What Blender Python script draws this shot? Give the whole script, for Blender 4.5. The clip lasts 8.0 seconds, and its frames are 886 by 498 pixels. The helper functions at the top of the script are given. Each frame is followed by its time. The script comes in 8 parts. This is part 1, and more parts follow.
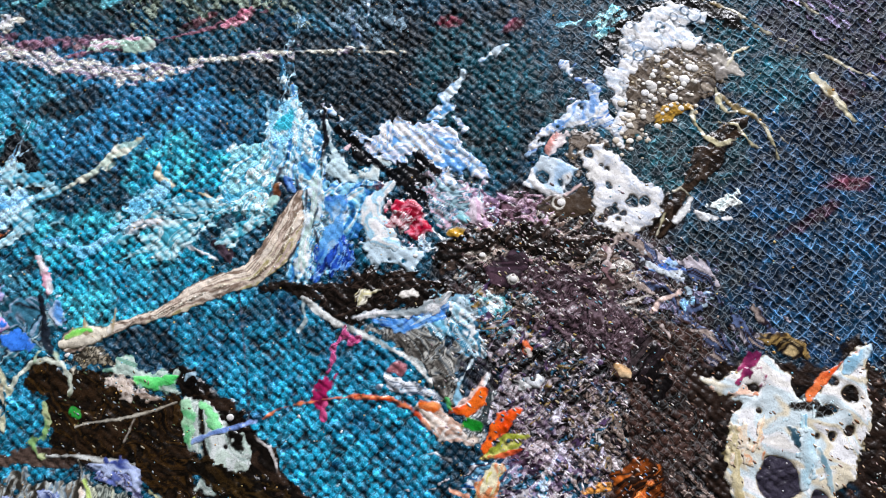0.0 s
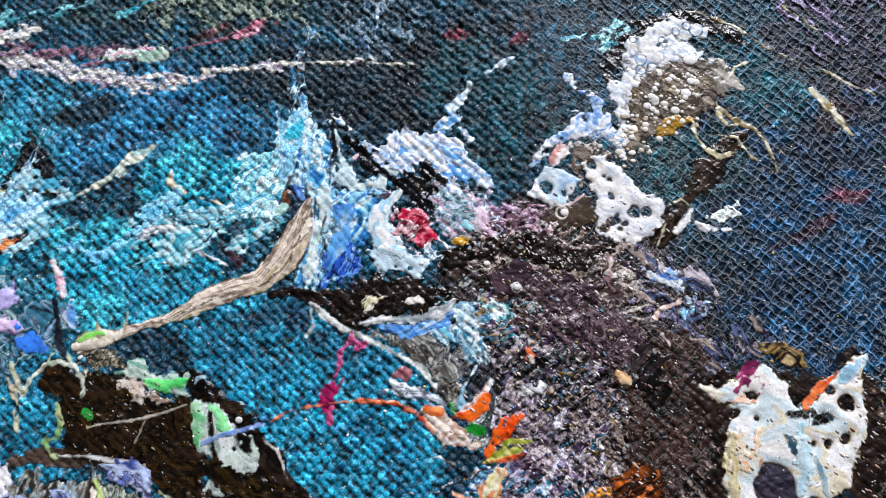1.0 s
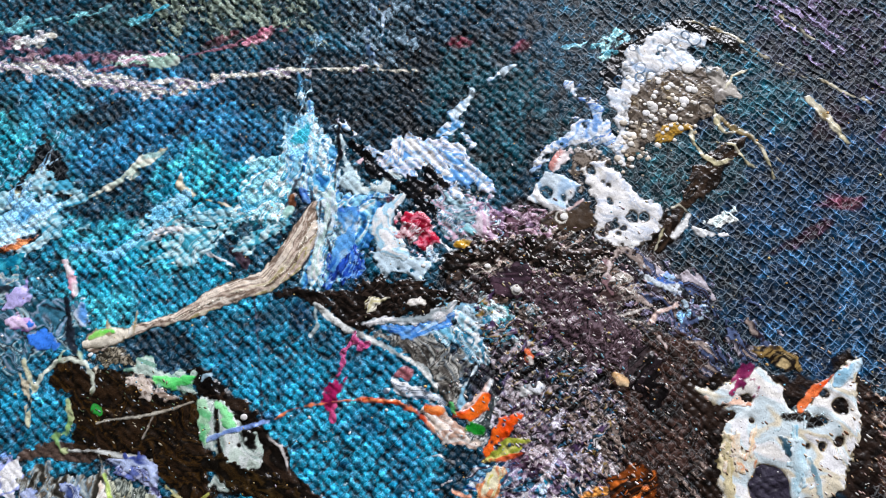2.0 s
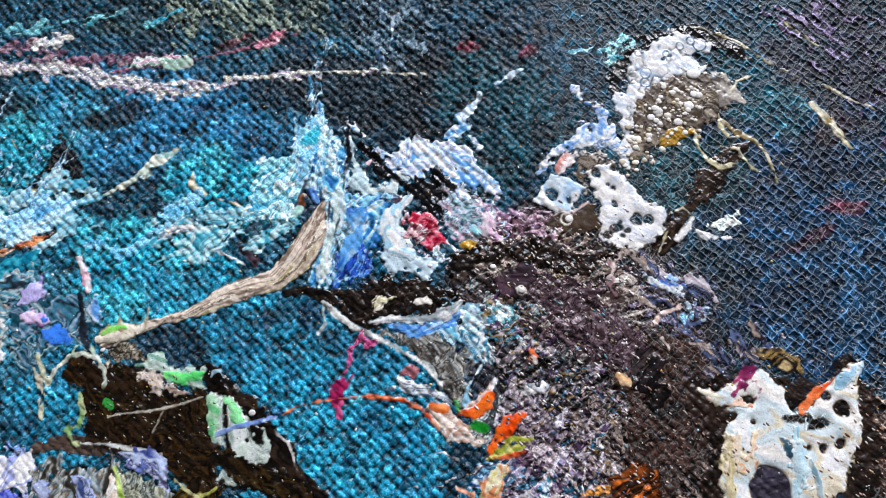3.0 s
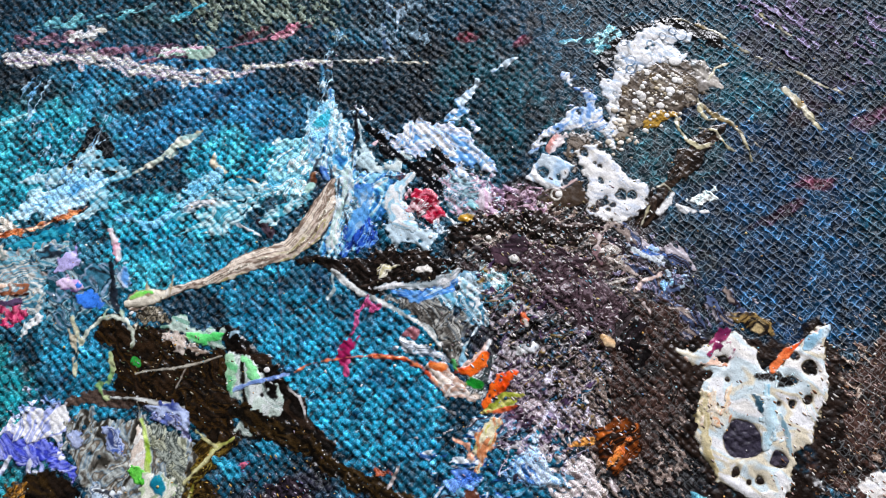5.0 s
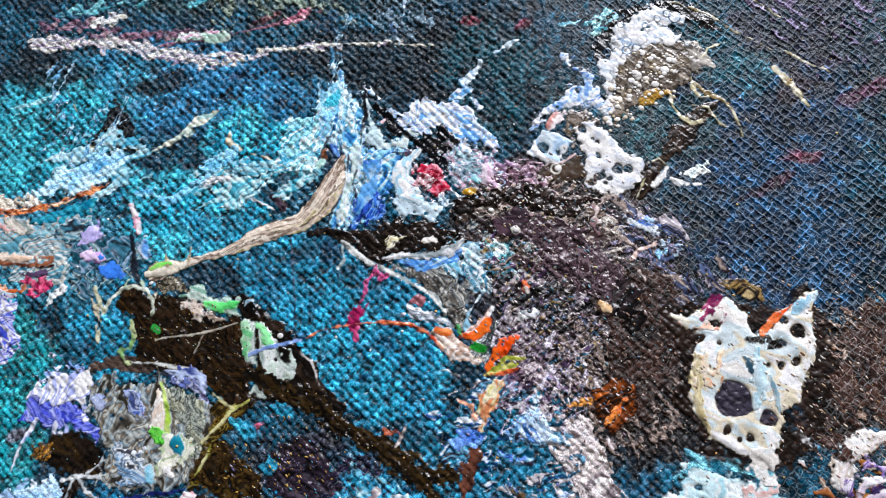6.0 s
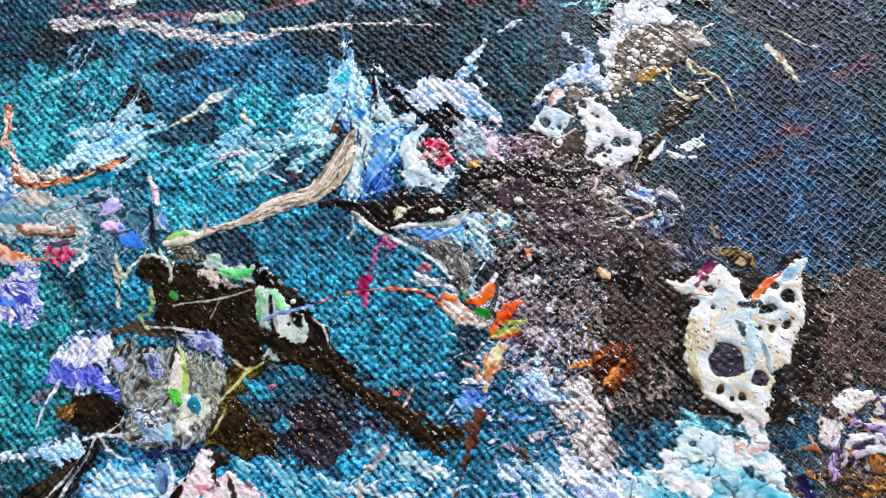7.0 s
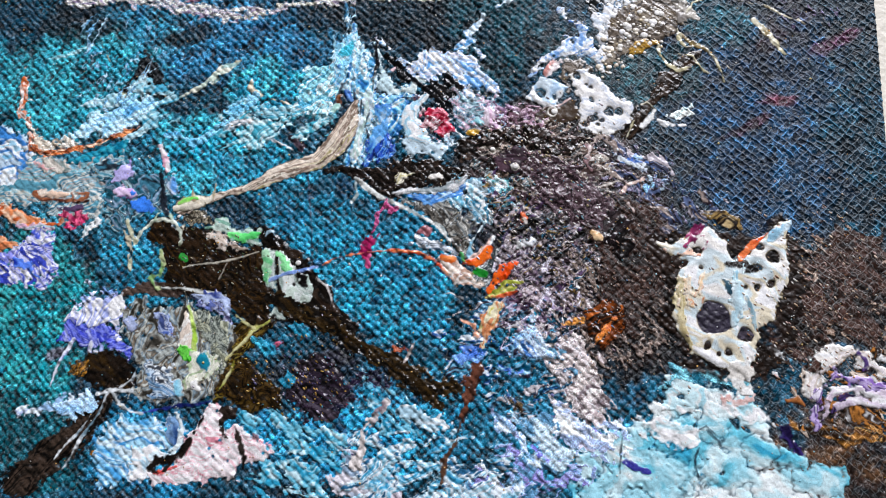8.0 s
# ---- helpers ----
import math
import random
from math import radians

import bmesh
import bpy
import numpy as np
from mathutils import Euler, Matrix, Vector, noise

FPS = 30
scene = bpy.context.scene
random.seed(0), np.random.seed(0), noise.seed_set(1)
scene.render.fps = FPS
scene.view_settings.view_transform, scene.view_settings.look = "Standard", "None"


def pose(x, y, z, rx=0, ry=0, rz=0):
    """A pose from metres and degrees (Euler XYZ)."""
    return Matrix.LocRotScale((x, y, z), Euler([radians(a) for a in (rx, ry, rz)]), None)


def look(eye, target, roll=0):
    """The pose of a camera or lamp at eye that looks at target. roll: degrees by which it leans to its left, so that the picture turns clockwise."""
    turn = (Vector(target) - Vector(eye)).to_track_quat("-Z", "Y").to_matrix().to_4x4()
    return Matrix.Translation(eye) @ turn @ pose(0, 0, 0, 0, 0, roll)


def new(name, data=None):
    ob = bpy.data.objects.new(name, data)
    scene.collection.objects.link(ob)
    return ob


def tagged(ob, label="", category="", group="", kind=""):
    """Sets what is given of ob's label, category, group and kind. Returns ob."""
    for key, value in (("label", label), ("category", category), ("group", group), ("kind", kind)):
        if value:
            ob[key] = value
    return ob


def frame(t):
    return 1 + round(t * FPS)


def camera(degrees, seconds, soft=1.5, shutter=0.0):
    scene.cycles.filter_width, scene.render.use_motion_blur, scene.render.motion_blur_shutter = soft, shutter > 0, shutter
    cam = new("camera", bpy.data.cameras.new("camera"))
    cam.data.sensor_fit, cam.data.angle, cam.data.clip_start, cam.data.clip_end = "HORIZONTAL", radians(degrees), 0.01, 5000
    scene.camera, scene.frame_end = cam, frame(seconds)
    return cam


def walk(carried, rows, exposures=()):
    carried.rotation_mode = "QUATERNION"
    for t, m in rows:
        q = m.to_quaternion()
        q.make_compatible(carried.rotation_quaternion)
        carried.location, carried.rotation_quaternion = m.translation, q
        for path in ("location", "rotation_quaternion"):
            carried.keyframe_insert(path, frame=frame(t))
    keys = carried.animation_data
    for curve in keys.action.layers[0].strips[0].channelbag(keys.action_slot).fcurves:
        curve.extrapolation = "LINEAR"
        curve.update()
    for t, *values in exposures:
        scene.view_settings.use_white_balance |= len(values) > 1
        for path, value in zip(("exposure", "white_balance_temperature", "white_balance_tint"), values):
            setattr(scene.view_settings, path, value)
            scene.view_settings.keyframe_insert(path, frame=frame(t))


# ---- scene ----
# A small poured acrylic painting on coarse canvas lies on a white table; the camera hovers a hand's width over it.
SURFACE = 0.7680          # height of the painted canvas over the floor
MM = 0.001
cam = camera(66.0, 8.0, soft=1.0)
walk(cam, [
    (0.0, pose(0.00455, -0.01264, SURFACE + 0.07772, 9.210, 2.624, 0.534)),
    (0.5, pose(0.00442, -0.01249, SURFACE + 0.07848, 9.353, 2.697, 0.874)),
    (1.0, pose(0.00424, -0.01240, SURFACE + 0.07955, 9.529, 2.710, 1.055)),
    (1.5, pose(0.00467, -0.01275, SURFACE + 0.08045, 9.818, 2.924, 1.300)),
    (3.0, pose(0.00519, -0.01380, SURFACE + 0.08238, 10.491, 3.736, 2.238)),
    (3.5, pose(0.00555, -0.01483, SURFACE + 0.08294, 10.852, 3.866, 2.521)),
    (4.0, pose(0.00645, -0.01597, SURFACE + 0.08432, 10.976, 4.234, 2.636)),
    (4.5, pose(0.00703, -0.01748, SURFACE + 0.08648, 11.070, 4.462, 2.662)),
    (6.0, pose(0.00807, -0.02503, SURFACE + 0.09196, 11.625, 5.119, 2.660)),
    (6.5, pose(0.00801, -0.02712, SURFACE + 0.09355, 11.465, 5.204, 2.724)),
    (7.0, pose(0.00790, -0.02998, SURFACE + 0.09525, 11.560, 5.184, 2.789)),
    (7.5, pose(0.00821, -0.03332, SURFACE + 0.09707, 11.591, 5.155, 2.872)),
    (8.0, pose(0.00859, -0.03660, SURFACE + 0.09799, 11.894, 5.158, 2.959)),
], exposures=[(0.0, 1.10), (1.5, 1.08), (4.5, 1.08), (7.0, 1.21), (7.6, 1.20), (8.0, 1.05)])

# ---- light: one window in the far wall, daylight outside ----
world = bpy.data.worlds.new("world")
scene.world = world
world.use_nodes = True
sky = world.node_tree.nodes.new("ShaderNodeTexSky")
sky.sky_type, sky.sun_disc = "NISHITA", False
sky.sun_elevation, sky.sun_rotation = radians(40), radians(200)
world.node_tree.links.new(sky.outputs[0], world.node_tree.nodes["Background"].inputs[0])
world.node_tree.nodes["Background"].inputs[1].default_value = 0.12


def window_lamp(name, x, y, z, wide, high, watts, target):
    data = bpy.data.lights.new(name, "AREA")
    data.shape, data.size, data.size_y, data.energy = "RECTANGLE", wide, high, watts
    data.color = (0.92, 0.915, 0.99)
    ob = new(name, data)
    ob.matrix_world = look((x, y, z), target)
    return ob


window_lamp("window_light", 0.55, 1.58, 1.75, 0.9, 0.9, 35, (0.2, 0.0, 0.9))

# ---- noise on a plane, in millimetres ----
LATTICE = np.random.RandomState(5).rand(256, 256).astype(np.float32)
FLAT = LATTICE.ravel()


def lattice_noise(x, y, seed):
    x, y = x + np.float32(37.7 * seed), y + np.float32(91.3 * seed)
    xi, yi = np.floor(x), np.floor(y)
    fx, fy = x - xi, y - yi
    fx, fy = fx * fx * (3 - 2 * fx), fy * fy * (3 - 2 * fy)
    i, j = xi.astype(np.int32) & 255, yi.astype(np.int32) & 255
    i1, j1 = ((i + 1) & 255) << 8, (j + 1) & 255
    i <<= 8
    a, b, c, d = (np.take(FLAT, k) for k in (i + j, i1 + j, i + j1, i1 + j1))
    a += (b - a) * fx
    c += (d - c) * fx
    return a + (c - a) * fy


def fbm(x, y, size, octaves=4, seed=0):
    """Layered noise, about -1 to 1, whose largest features measure size millimetres."""
    total, amp, norm = 0.0, 1.0, 0.0
    for k in range(octaves):
        total = total + amp * (lattice_noise(x / size * 2**k, y / size * 2**k, seed + 7 * k) - 0.5)
        norm, amp = norm + amp * amp, amp * 0.55
    return total / math.sqrt(norm) * 2.6


def smooth_step(a, b, v):
    v = np.clip((v - a) / (b - a), 0, 1)
    return v * v * (3 - 2 * v)


def rgb(code):
    """A linear colour from a web colour code."""
    v = np.array([int(code[k:k + 2], 16) / 255 for k in (0, 2, 4)])
    return np.where(v < 0.04045, v / 12.92, ((v + 0.055) / 1.055) ** 2.4).astype(np.float32)


def ramp(value, codes):
    """Colours along a list of web colours, for values from 0 to 1."""
    stops = np.array([rgb(c) for c in codes.split()])
    pos = np.clip(value, 0, 0.9999) * (len(stops) - 1)
    i = pos.astype(np.int64)
    f = smooth_step(0.2, 0.8, pos - i)[..., None]
    return stops[i] * (1 - f) + stops[np.minimum(i + 1, len(stops) - 1)] * f


# ---- materials ----
def nodes_of(name):
    m = bpy.data.materials.new(name)
    m.use_nodes = True
    return m, m.node_tree.nodes, m.node_tree.links


def paint_material(name, rough, coat, grain, relief):
    """Acrylic: the pigment laid down on the mesh, broken by fine grain, with uneven gloss and fine relief."""
    m, n, l = nodes_of(name)
    bsdf = n["Principled BSDF"]
    pig = n.new("ShaderNodeAttribute")
    pig.attribute_name = "pigment"
    co = n.new("ShaderNodeTexCoord")
    fine = n.new("ShaderNodeTexNoise")
    fine.inputs["Scale"].default_value, fine.inputs["Detail"].default_value = 5200, 3
    coarse = n.new("ShaderNodeTexNoise")
    coarse.inputs["Scale"].default_value, coarse.inputs["Detail"].default_value = 700, 4
    for t in (fine, coarse):
        l.new(co.outputs["Object"], t.inputs["Vector"])
    span = n.new("ShaderNodeMapRange")
    span.inputs[1].default_value, span.inputs[2].default_value = 0.3, 0.7
    span.inputs[3].default_value, span.inputs[4].default_value = 1 - grain, 1 + grain
    l.new(fine.outputs[0], span.inputs[0])
    mix = n.new("ShaderNodeVectorMath")
    mix.operation, mix.name = "SCALE", "tinted"
    l.new(pig.outputs["Color"], mix.inputs[0])
    l.new(span.outputs[0], mix.inputs["Scale"])
    l.new(mix.outputs[0], bsdf.inputs["Base Color"])
    gloss = n.new("ShaderNodeMapRange")
    gloss.inputs[1].default_value, gloss.inputs[2].default_value = 0.35, 0.65
    gloss.inputs[3].default_value, gloss.inputs[4].default_value = rough - 0.1, rough + 0.15
    l.new(coarse.outputs[0], gloss.inputs[0])
    l.new(gloss.outputs[0], bsdf.inputs["Roughness"])
    bsdf.inputs["Specular IOR Level"].default_value = coat
    bump = n.new("ShaderNodeBump")
    bump.name, fine.name, coarse.name = "relief", "fine", "coarse"
    bump.inputs["Strength"].default_value, bump.inputs["Distance"].default_value = relief, 0.00008
    l.new(fine.outputs[0], bump.inputs["Height"])
    l.new(bump.outputs[0], bsdf.inputs["Normal"])
    return m


def marbled_material(name, rough, coat, grain, relief):
    """Poured acrylic: paint_material with fine swirls of thicker and thinner pigment, and hair-thin dark seams between them."""
    m = paint_material(name, rough, coat, grain, relief)
    n, l = m.node_tree.nodes, m.node_tree.links
    co = n.new("ShaderNodeTexCoord")
    last = n["tinted"].outputs[0]
    for scale, low, high, seam in ((420, 0.92, 1.10, 0.006), (1500, 0.92, 1.08, 0.006)):
        swirl = n.new("ShaderNodeTexNoise")
        swirl.inputs["Scale"].default_value, swirl.inputs["Detail"].default_value = scale, 3
        swirl.inputs["Distortion"].default_value = 1.6
        l.new(co.outputs["Object"], swirl.inputs["Vector"])
        body, off, line, both = (n.new("ShaderNodeMapRange"), n.new("ShaderNodeMath"), n.new("ShaderNodeMapRange"), n.new("ShaderNodeMath"))
        for k, v in enumerate((0.3, 0.7, low, high)):
            body.inputs[k + 1].default_value = v
        l.new(swirl.outputs[0], body.inputs[0])
        off.operation, off.inputs[1].default_value, off.inputs[2].default_value = "COMPARE", 0.52, seam
        l.new(swirl.outputs[0], off.inputs[0])
        for k, v in enumerate((0.0, 1.0, 1.0, 0.7)):
            line.inputs[k + 1].default_value = v
        l.new(off.outputs[0], line.inputs[0])
        both.operation = "MULTIPLY"
        l.new(body.outputs[0], both.inputs[0])
        l.new(line.outputs[0], both.inputs[1])
        tint = n.new("ShaderNodeVectorMath")
        tint.operation = "SCALE"
        l.new(last, tint.inputs[0])
        l.new(both.outputs[0], tint.inputs["Scale"])
        last = tint.outputs[0]
    l.new(last, n["Principled BSDF"].inputs["Base Color"])
    return m


def canvas_material(name, rough, coat, grain, relief):
    """Thin acrylic over cloth: pale broken lines on the thread edges, painted-in glints and net paint alike, thickest
    where the net is.
    """
    m = paint_material(name, rough, coat, grain, relief)
    n, l = m.node_tree.nodes, m.node_tree.links

    def calc(kind, a, b):
        node = n.new("ShaderNodeMath")
        node.operation = kind
        for k, v in enumerate((a, b)):
            if isinstance(v, (int, float)):
                node.inputs[k].default_value = v
            else:
                l.new(v, node.inputs[k])
        return node.outputs[0]

    def span(value, a, b, c=0.0, d=1.0):
        node = n.new("ShaderNodeMapRange")
        node.interpolation_type = "SMOOTHSTEP"
        for k, v in enumerate((a, b, c, d)):
            node.inputs[k + 1].default_value = v
        l.new(value, node.inputs[0])
        return node.outputs[0]

    def noise(scale, detail, shift):
        node, move = n.new("ShaderNodeTexNoise"), n.new("ShaderNodeVectorMath")
        node.inputs["Scale"].default_value, node.inputs["Detail"].default_value = scale, detail
        move.inputs[1].default_value = (shift, 0, 0)
        l.new(co.outputs["Object"], move.inputs[0])
        l.new(move.outputs[0], node.inputs["Vector"])
        return node.outputs[0]

    co = n.new("ShaderNodeTexCoord")
    cloth, axes = n.new("ShaderNodeAttribute"), n.new("ShaderNodeSeparateXYZ")
    cloth.attribute_name = "threads"
    l.new(cloth.outputs["Vector"], axes.inputs[0])
    lines = None
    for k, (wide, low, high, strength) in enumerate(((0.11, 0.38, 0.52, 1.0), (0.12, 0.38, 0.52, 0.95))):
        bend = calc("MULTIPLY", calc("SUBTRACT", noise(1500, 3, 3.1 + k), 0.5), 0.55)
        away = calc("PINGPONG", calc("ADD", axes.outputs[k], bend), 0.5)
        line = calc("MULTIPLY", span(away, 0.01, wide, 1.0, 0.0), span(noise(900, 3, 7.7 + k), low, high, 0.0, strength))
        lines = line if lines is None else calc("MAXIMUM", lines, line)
    crack = n.new("ShaderNodeTexVoronoi")
    crack.feature, crack.inputs["Scale"].default_value = "DISTANCE_TO_EDGE", 1500
    l.new(co.outputs["Object"], crack.inputs["Vector"])
    crackle = calc("MULTIPLY", span(crack.outputs["Distance"], 0.0, 0.10, 1.0, 0.0), span(noise(1100, 3, 11.3), 0.46, 0.58, 0.0, 0.8))
    lines = calc("MAXIMUM", lines, crackle)
    # away from the net a weaker share remains, as glints put into the colour
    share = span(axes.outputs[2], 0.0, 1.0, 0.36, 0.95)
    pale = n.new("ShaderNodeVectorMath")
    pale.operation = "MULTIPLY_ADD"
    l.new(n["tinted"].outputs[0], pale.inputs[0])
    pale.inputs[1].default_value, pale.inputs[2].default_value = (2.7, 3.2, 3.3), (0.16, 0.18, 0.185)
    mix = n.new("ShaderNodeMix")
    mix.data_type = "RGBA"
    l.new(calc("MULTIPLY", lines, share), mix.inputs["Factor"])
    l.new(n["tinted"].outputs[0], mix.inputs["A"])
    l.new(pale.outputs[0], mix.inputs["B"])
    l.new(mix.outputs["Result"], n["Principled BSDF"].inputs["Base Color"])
    l.new(calc("ADD", calc("MULTIPLY", lines, 0.7), n["fine"].outputs[0]), n["relief"].inputs["Height"])
    return m


def plain_material(name, code, rough, scale, vary):
    """Wall paint, wood or laminate: a base colour with stains and grain at two scales."""
    m, n, l = nodes_of(name)
    bsdf, co = n["Principled BSDF"], n.new("ShaderNodeTexCoord")
    a, b = n.new("ShaderNodeTexNoise"), n.new("ShaderNodeTexNoise")
    a.inputs["Scale"].default_value, b.inputs["Scale"].default_value = scale, scale * 14
    add = n.new("ShaderNodeMath")
    add.operation = "ADD"
    for t, k in ((a, 0), (b, 1)):
        l.new(co.outputs["Object"], t.inputs["Vector"])
        l.new(t.outputs[0], add.inputs[k])
    cr = n.new("ShaderNodeValToRGB")
    base = rgb(code)
    for e, pos, k in zip(cr.color_ramp.elements, (0.35, 0.65), (1 - vary, 1 + vary)):
        e.position, e.color = pos, (*np.clip(base * k, 0, 0.95), 1)
    half = n.new("ShaderNodeMath")
    half.operation, half.inputs[1].default_value = "MULTIPLY", 0.5
    l.new(add.outputs[0], half.inputs[0])
    l.new(half.outputs[0], cr.inputs[0])
    l.new(cr.outputs[0], bsdf.inputs["Base Color"])
    bsdf.inputs["Roughness"].default_value = rough
    bump = n.new("ShaderNodeBump")
    bump.inputs["Strength"].default_value, bump.inputs["Distance"].default_value = 0.2, 0.001
    l.new(b.outputs[0], bump.inputs["Height"])
    l.new(bump.outputs[0], bsdf.inputs["Normal"])
    return m


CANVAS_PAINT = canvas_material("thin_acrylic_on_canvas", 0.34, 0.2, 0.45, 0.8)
THIN_PAINT = paint_material("thin_acrylic_film", 0.36, 0.3, 0.3, 0.7)
WET_PAINT = paint_material("wet_black_acrylic", 0.2, 0.5, 0.3, 0.6)
THICK_PAINT = marbled_material("glossy_poured_acrylic", 0.22, 0.45, 0.10, 0.35)
WALL = plain_material("grey_wall_paint", "5c5850", 0.8, 6, 0.05)
FLOOR = plain_material("grey_floor", "3c352f", 0.5, 8, 0.15)
TABLE = plain_material("pale_table_laminate", "e4dfd2", 0.45, 60, 0.06)
PRIMED = plain_material("primed_canvas_edge", "b9b3a4", 0.7, 900, 0.25)


# ---- room ----
def part(name, bm, material, parent=None, label=""):
    mesh = bpy.data.meshes.new(name)
    bm.to_mesh(mesh)
    bm.free()
    ob = new(name, mesh)
    mesh.materials.append(material)
    ob.parent = parent
    return tagged(ob, label)


def box(x0, y0, z0, x1, y1, z1, bevel=0.0, bm=None):
    bm = bm or bmesh.new()
    made = bmesh.ops.create_cube(bm, size=1, matrix=Matrix.LocRotScale(
        ((x0 + x1) / 2, (y0 + y1) / 2, (z0 + z1) / 2), None, (x1 - x0, y1 - y0, z1 - z0)))
    if bevel:
        edges = {e for v in made["verts"] for e in v.link_edges}
        bmesh.ops.bevel(bm, geom=list(edges), offset=bevel, segments=3, profile=0.6, affect="EDGES")
    return bm


def structure(name, bm, material, label):
    return tagged(part(name, bm, material), label, "room", "", "structure")


structure("floor", box(-1.7, -1.7, -0.1, 1.7, 1.7, 0), FLOOR, "plain grey floor under the table")
structure("ceiling", box(-1.7, -1.7, 2.6, 1.7, 1.7, 2.7), WALL, "plain grey ceiling")
structure("wall_south", box(-1.7, -1.7, 0, 1.7, -1.6, 2.6), WALL, "plain grey wall")
structure("wall_west", box(-1.7, -1.6, 0, -1.6, 1.6, 2.6), WALL, "plain grey wall")
structure("wall_east", box(1.6, -1.6, 0, 1.7, 1.6, 2.6), WALL, "plain grey wall")
north = box(-1.7, 1.6, 0, 0.1, 1.7, 2.6)
box(1.0, 1.6, 0, 1.7, 1.7, 2.6, bm=north)
box(0.1, 1.6, 0, 1.0, 1.7, 1.3, bm=north)
box(0.1, 1.6, 2.2, 1.0, 1.7, 2.6, bm=north)
structure("wall_north", north, WALL, "plain grey wall with a window opening")


def build_table():
    table = tagged(new("table"), "pale smooth table under the painting", "table")
    part("tabletop", box(-0.6, -0.4, 0.72, 0.6, 0.4, 0.75, 0.003), TABLE, table)
    for x in (-0.55, 0.55):
        for y in (-0.35, 0.35):
            part("leg", box(x - 0.025, y - 0.025, 0.0, x + 0.025, y + 0.025, 0.72, 0.002), TABLE, table)


build_table()

# ---- the painting: canvas ----
X0, X1, Y0, Y1, STEP = -81.5, 61.8, -57.5, 37.0, 0.13
PITCH, SLANT_A, SLANT_B = 0.93, -41.0, 49.0
gx = np.arange(X0, X1 + STEP / 2, STEP, dtype=np.float32)
gy = np.arange(Y0, Y1 + STEP / 2, STEP, dtype=np.float32)
GX, GY = np.meshgrid(gx, gy)


def thread_grid(x, y):
    """How many threads lie before a place, counted across either set; the cloth is drawn a little askew."""
    wx, wy = x + 0.35 * fbm(x, y, 14, 3, 3), y + 0.35 * fbm(x, y, 14, 3, 4)
    wx, wy = wx + 0.15 * fbm(x, y, 1.3, 3, 5), wy + 0.15 * fbm(x, y, 1.3, 3, 6)
    a, b = radians(SLANT_A), radians(SLANT_B)
    return (-wx * math.sin(a) + wy * math.cos(a)) / PITCH, (-wx * math.sin(b) + wy * math.cos(b)) / PITCH


def plain_weave(s, t):
    """Height of the cloth: each thread rises over the next and dives under the one after."""
    i, j = np.floor(s), np.floor(t)
    u, v = 2 * (s - i) - 1, 2 * (t - j) - 1
    over = 1 - 2 * np.mod(i + j, 2)
    a = 0.30 * np.sqrt(1 - 0.96 * u * u) + 0.12 * over * np.cos(v * math.pi / 2) - 0.07 * u
    b = 0.27 * np.sqrt(1 - 0.96 * v * v) - 0.12 * over * np.cos(u * math.pi / 2) - 0.04 * v
    lean = LATTICE[np.mod(i, 256).astype(np.int32), np.mod(j, 256).astype(np.int32)]
    return np.maximum(a, b) * (0.82 + 0.36 * lean) + 0.05 * (lean - 0.5) * (u + v)


def thread_line(s, wide):
    """One where two threads meet, none at a thread's middle."""
    return smooth_step(wide, 0.0, np.abs(s - np.round(s)))


THREAD_S, THREAD_T = thread_grid(GX, GY)
WEAVE = 1.22 * plain_weave(THREAD_S, THREAD_T) + 0.09 * fbm(GX, GY, 0.7, 3, 8)
# towards one side the paint has drawn back into a net of thin ridges along the thread edges
LINES = np.maximum(thread_line(THREAD_S, 0.2) * smooth_step(-1.2, 0.0, fbm(GX, GY, 2.0, 3, 71)),
                   0.8 * thread_line(THREAD_T, 0.2) * smooth_step(-0.8, 0.5, fbm(GX, GY, 1.8, 3, 72)))
WHERE = smooth_step(10, 34, GX + 0.25 * GY + 6 * fbm(GX, GY, 18, 3, 73)) * (0.45 + 0.55 * smooth_step(-22, -7, GY + 5 * fbm(GX, GY, 12, 3, 74)))
WEAVE = WEAVE * (1 - 0.9 * WHERE) + WHERE * (0.12 + 0.17 * LINES + 0.06 * fbm(GX, GY, 0.5, 3, 9))
HEIGHT = WEAVE.copy()
WASH = ramp(0.5 + 0.3 * fbm(GX, GY, 6, 5, 11), "061018 0b3346 0d4a60 0c3a55")


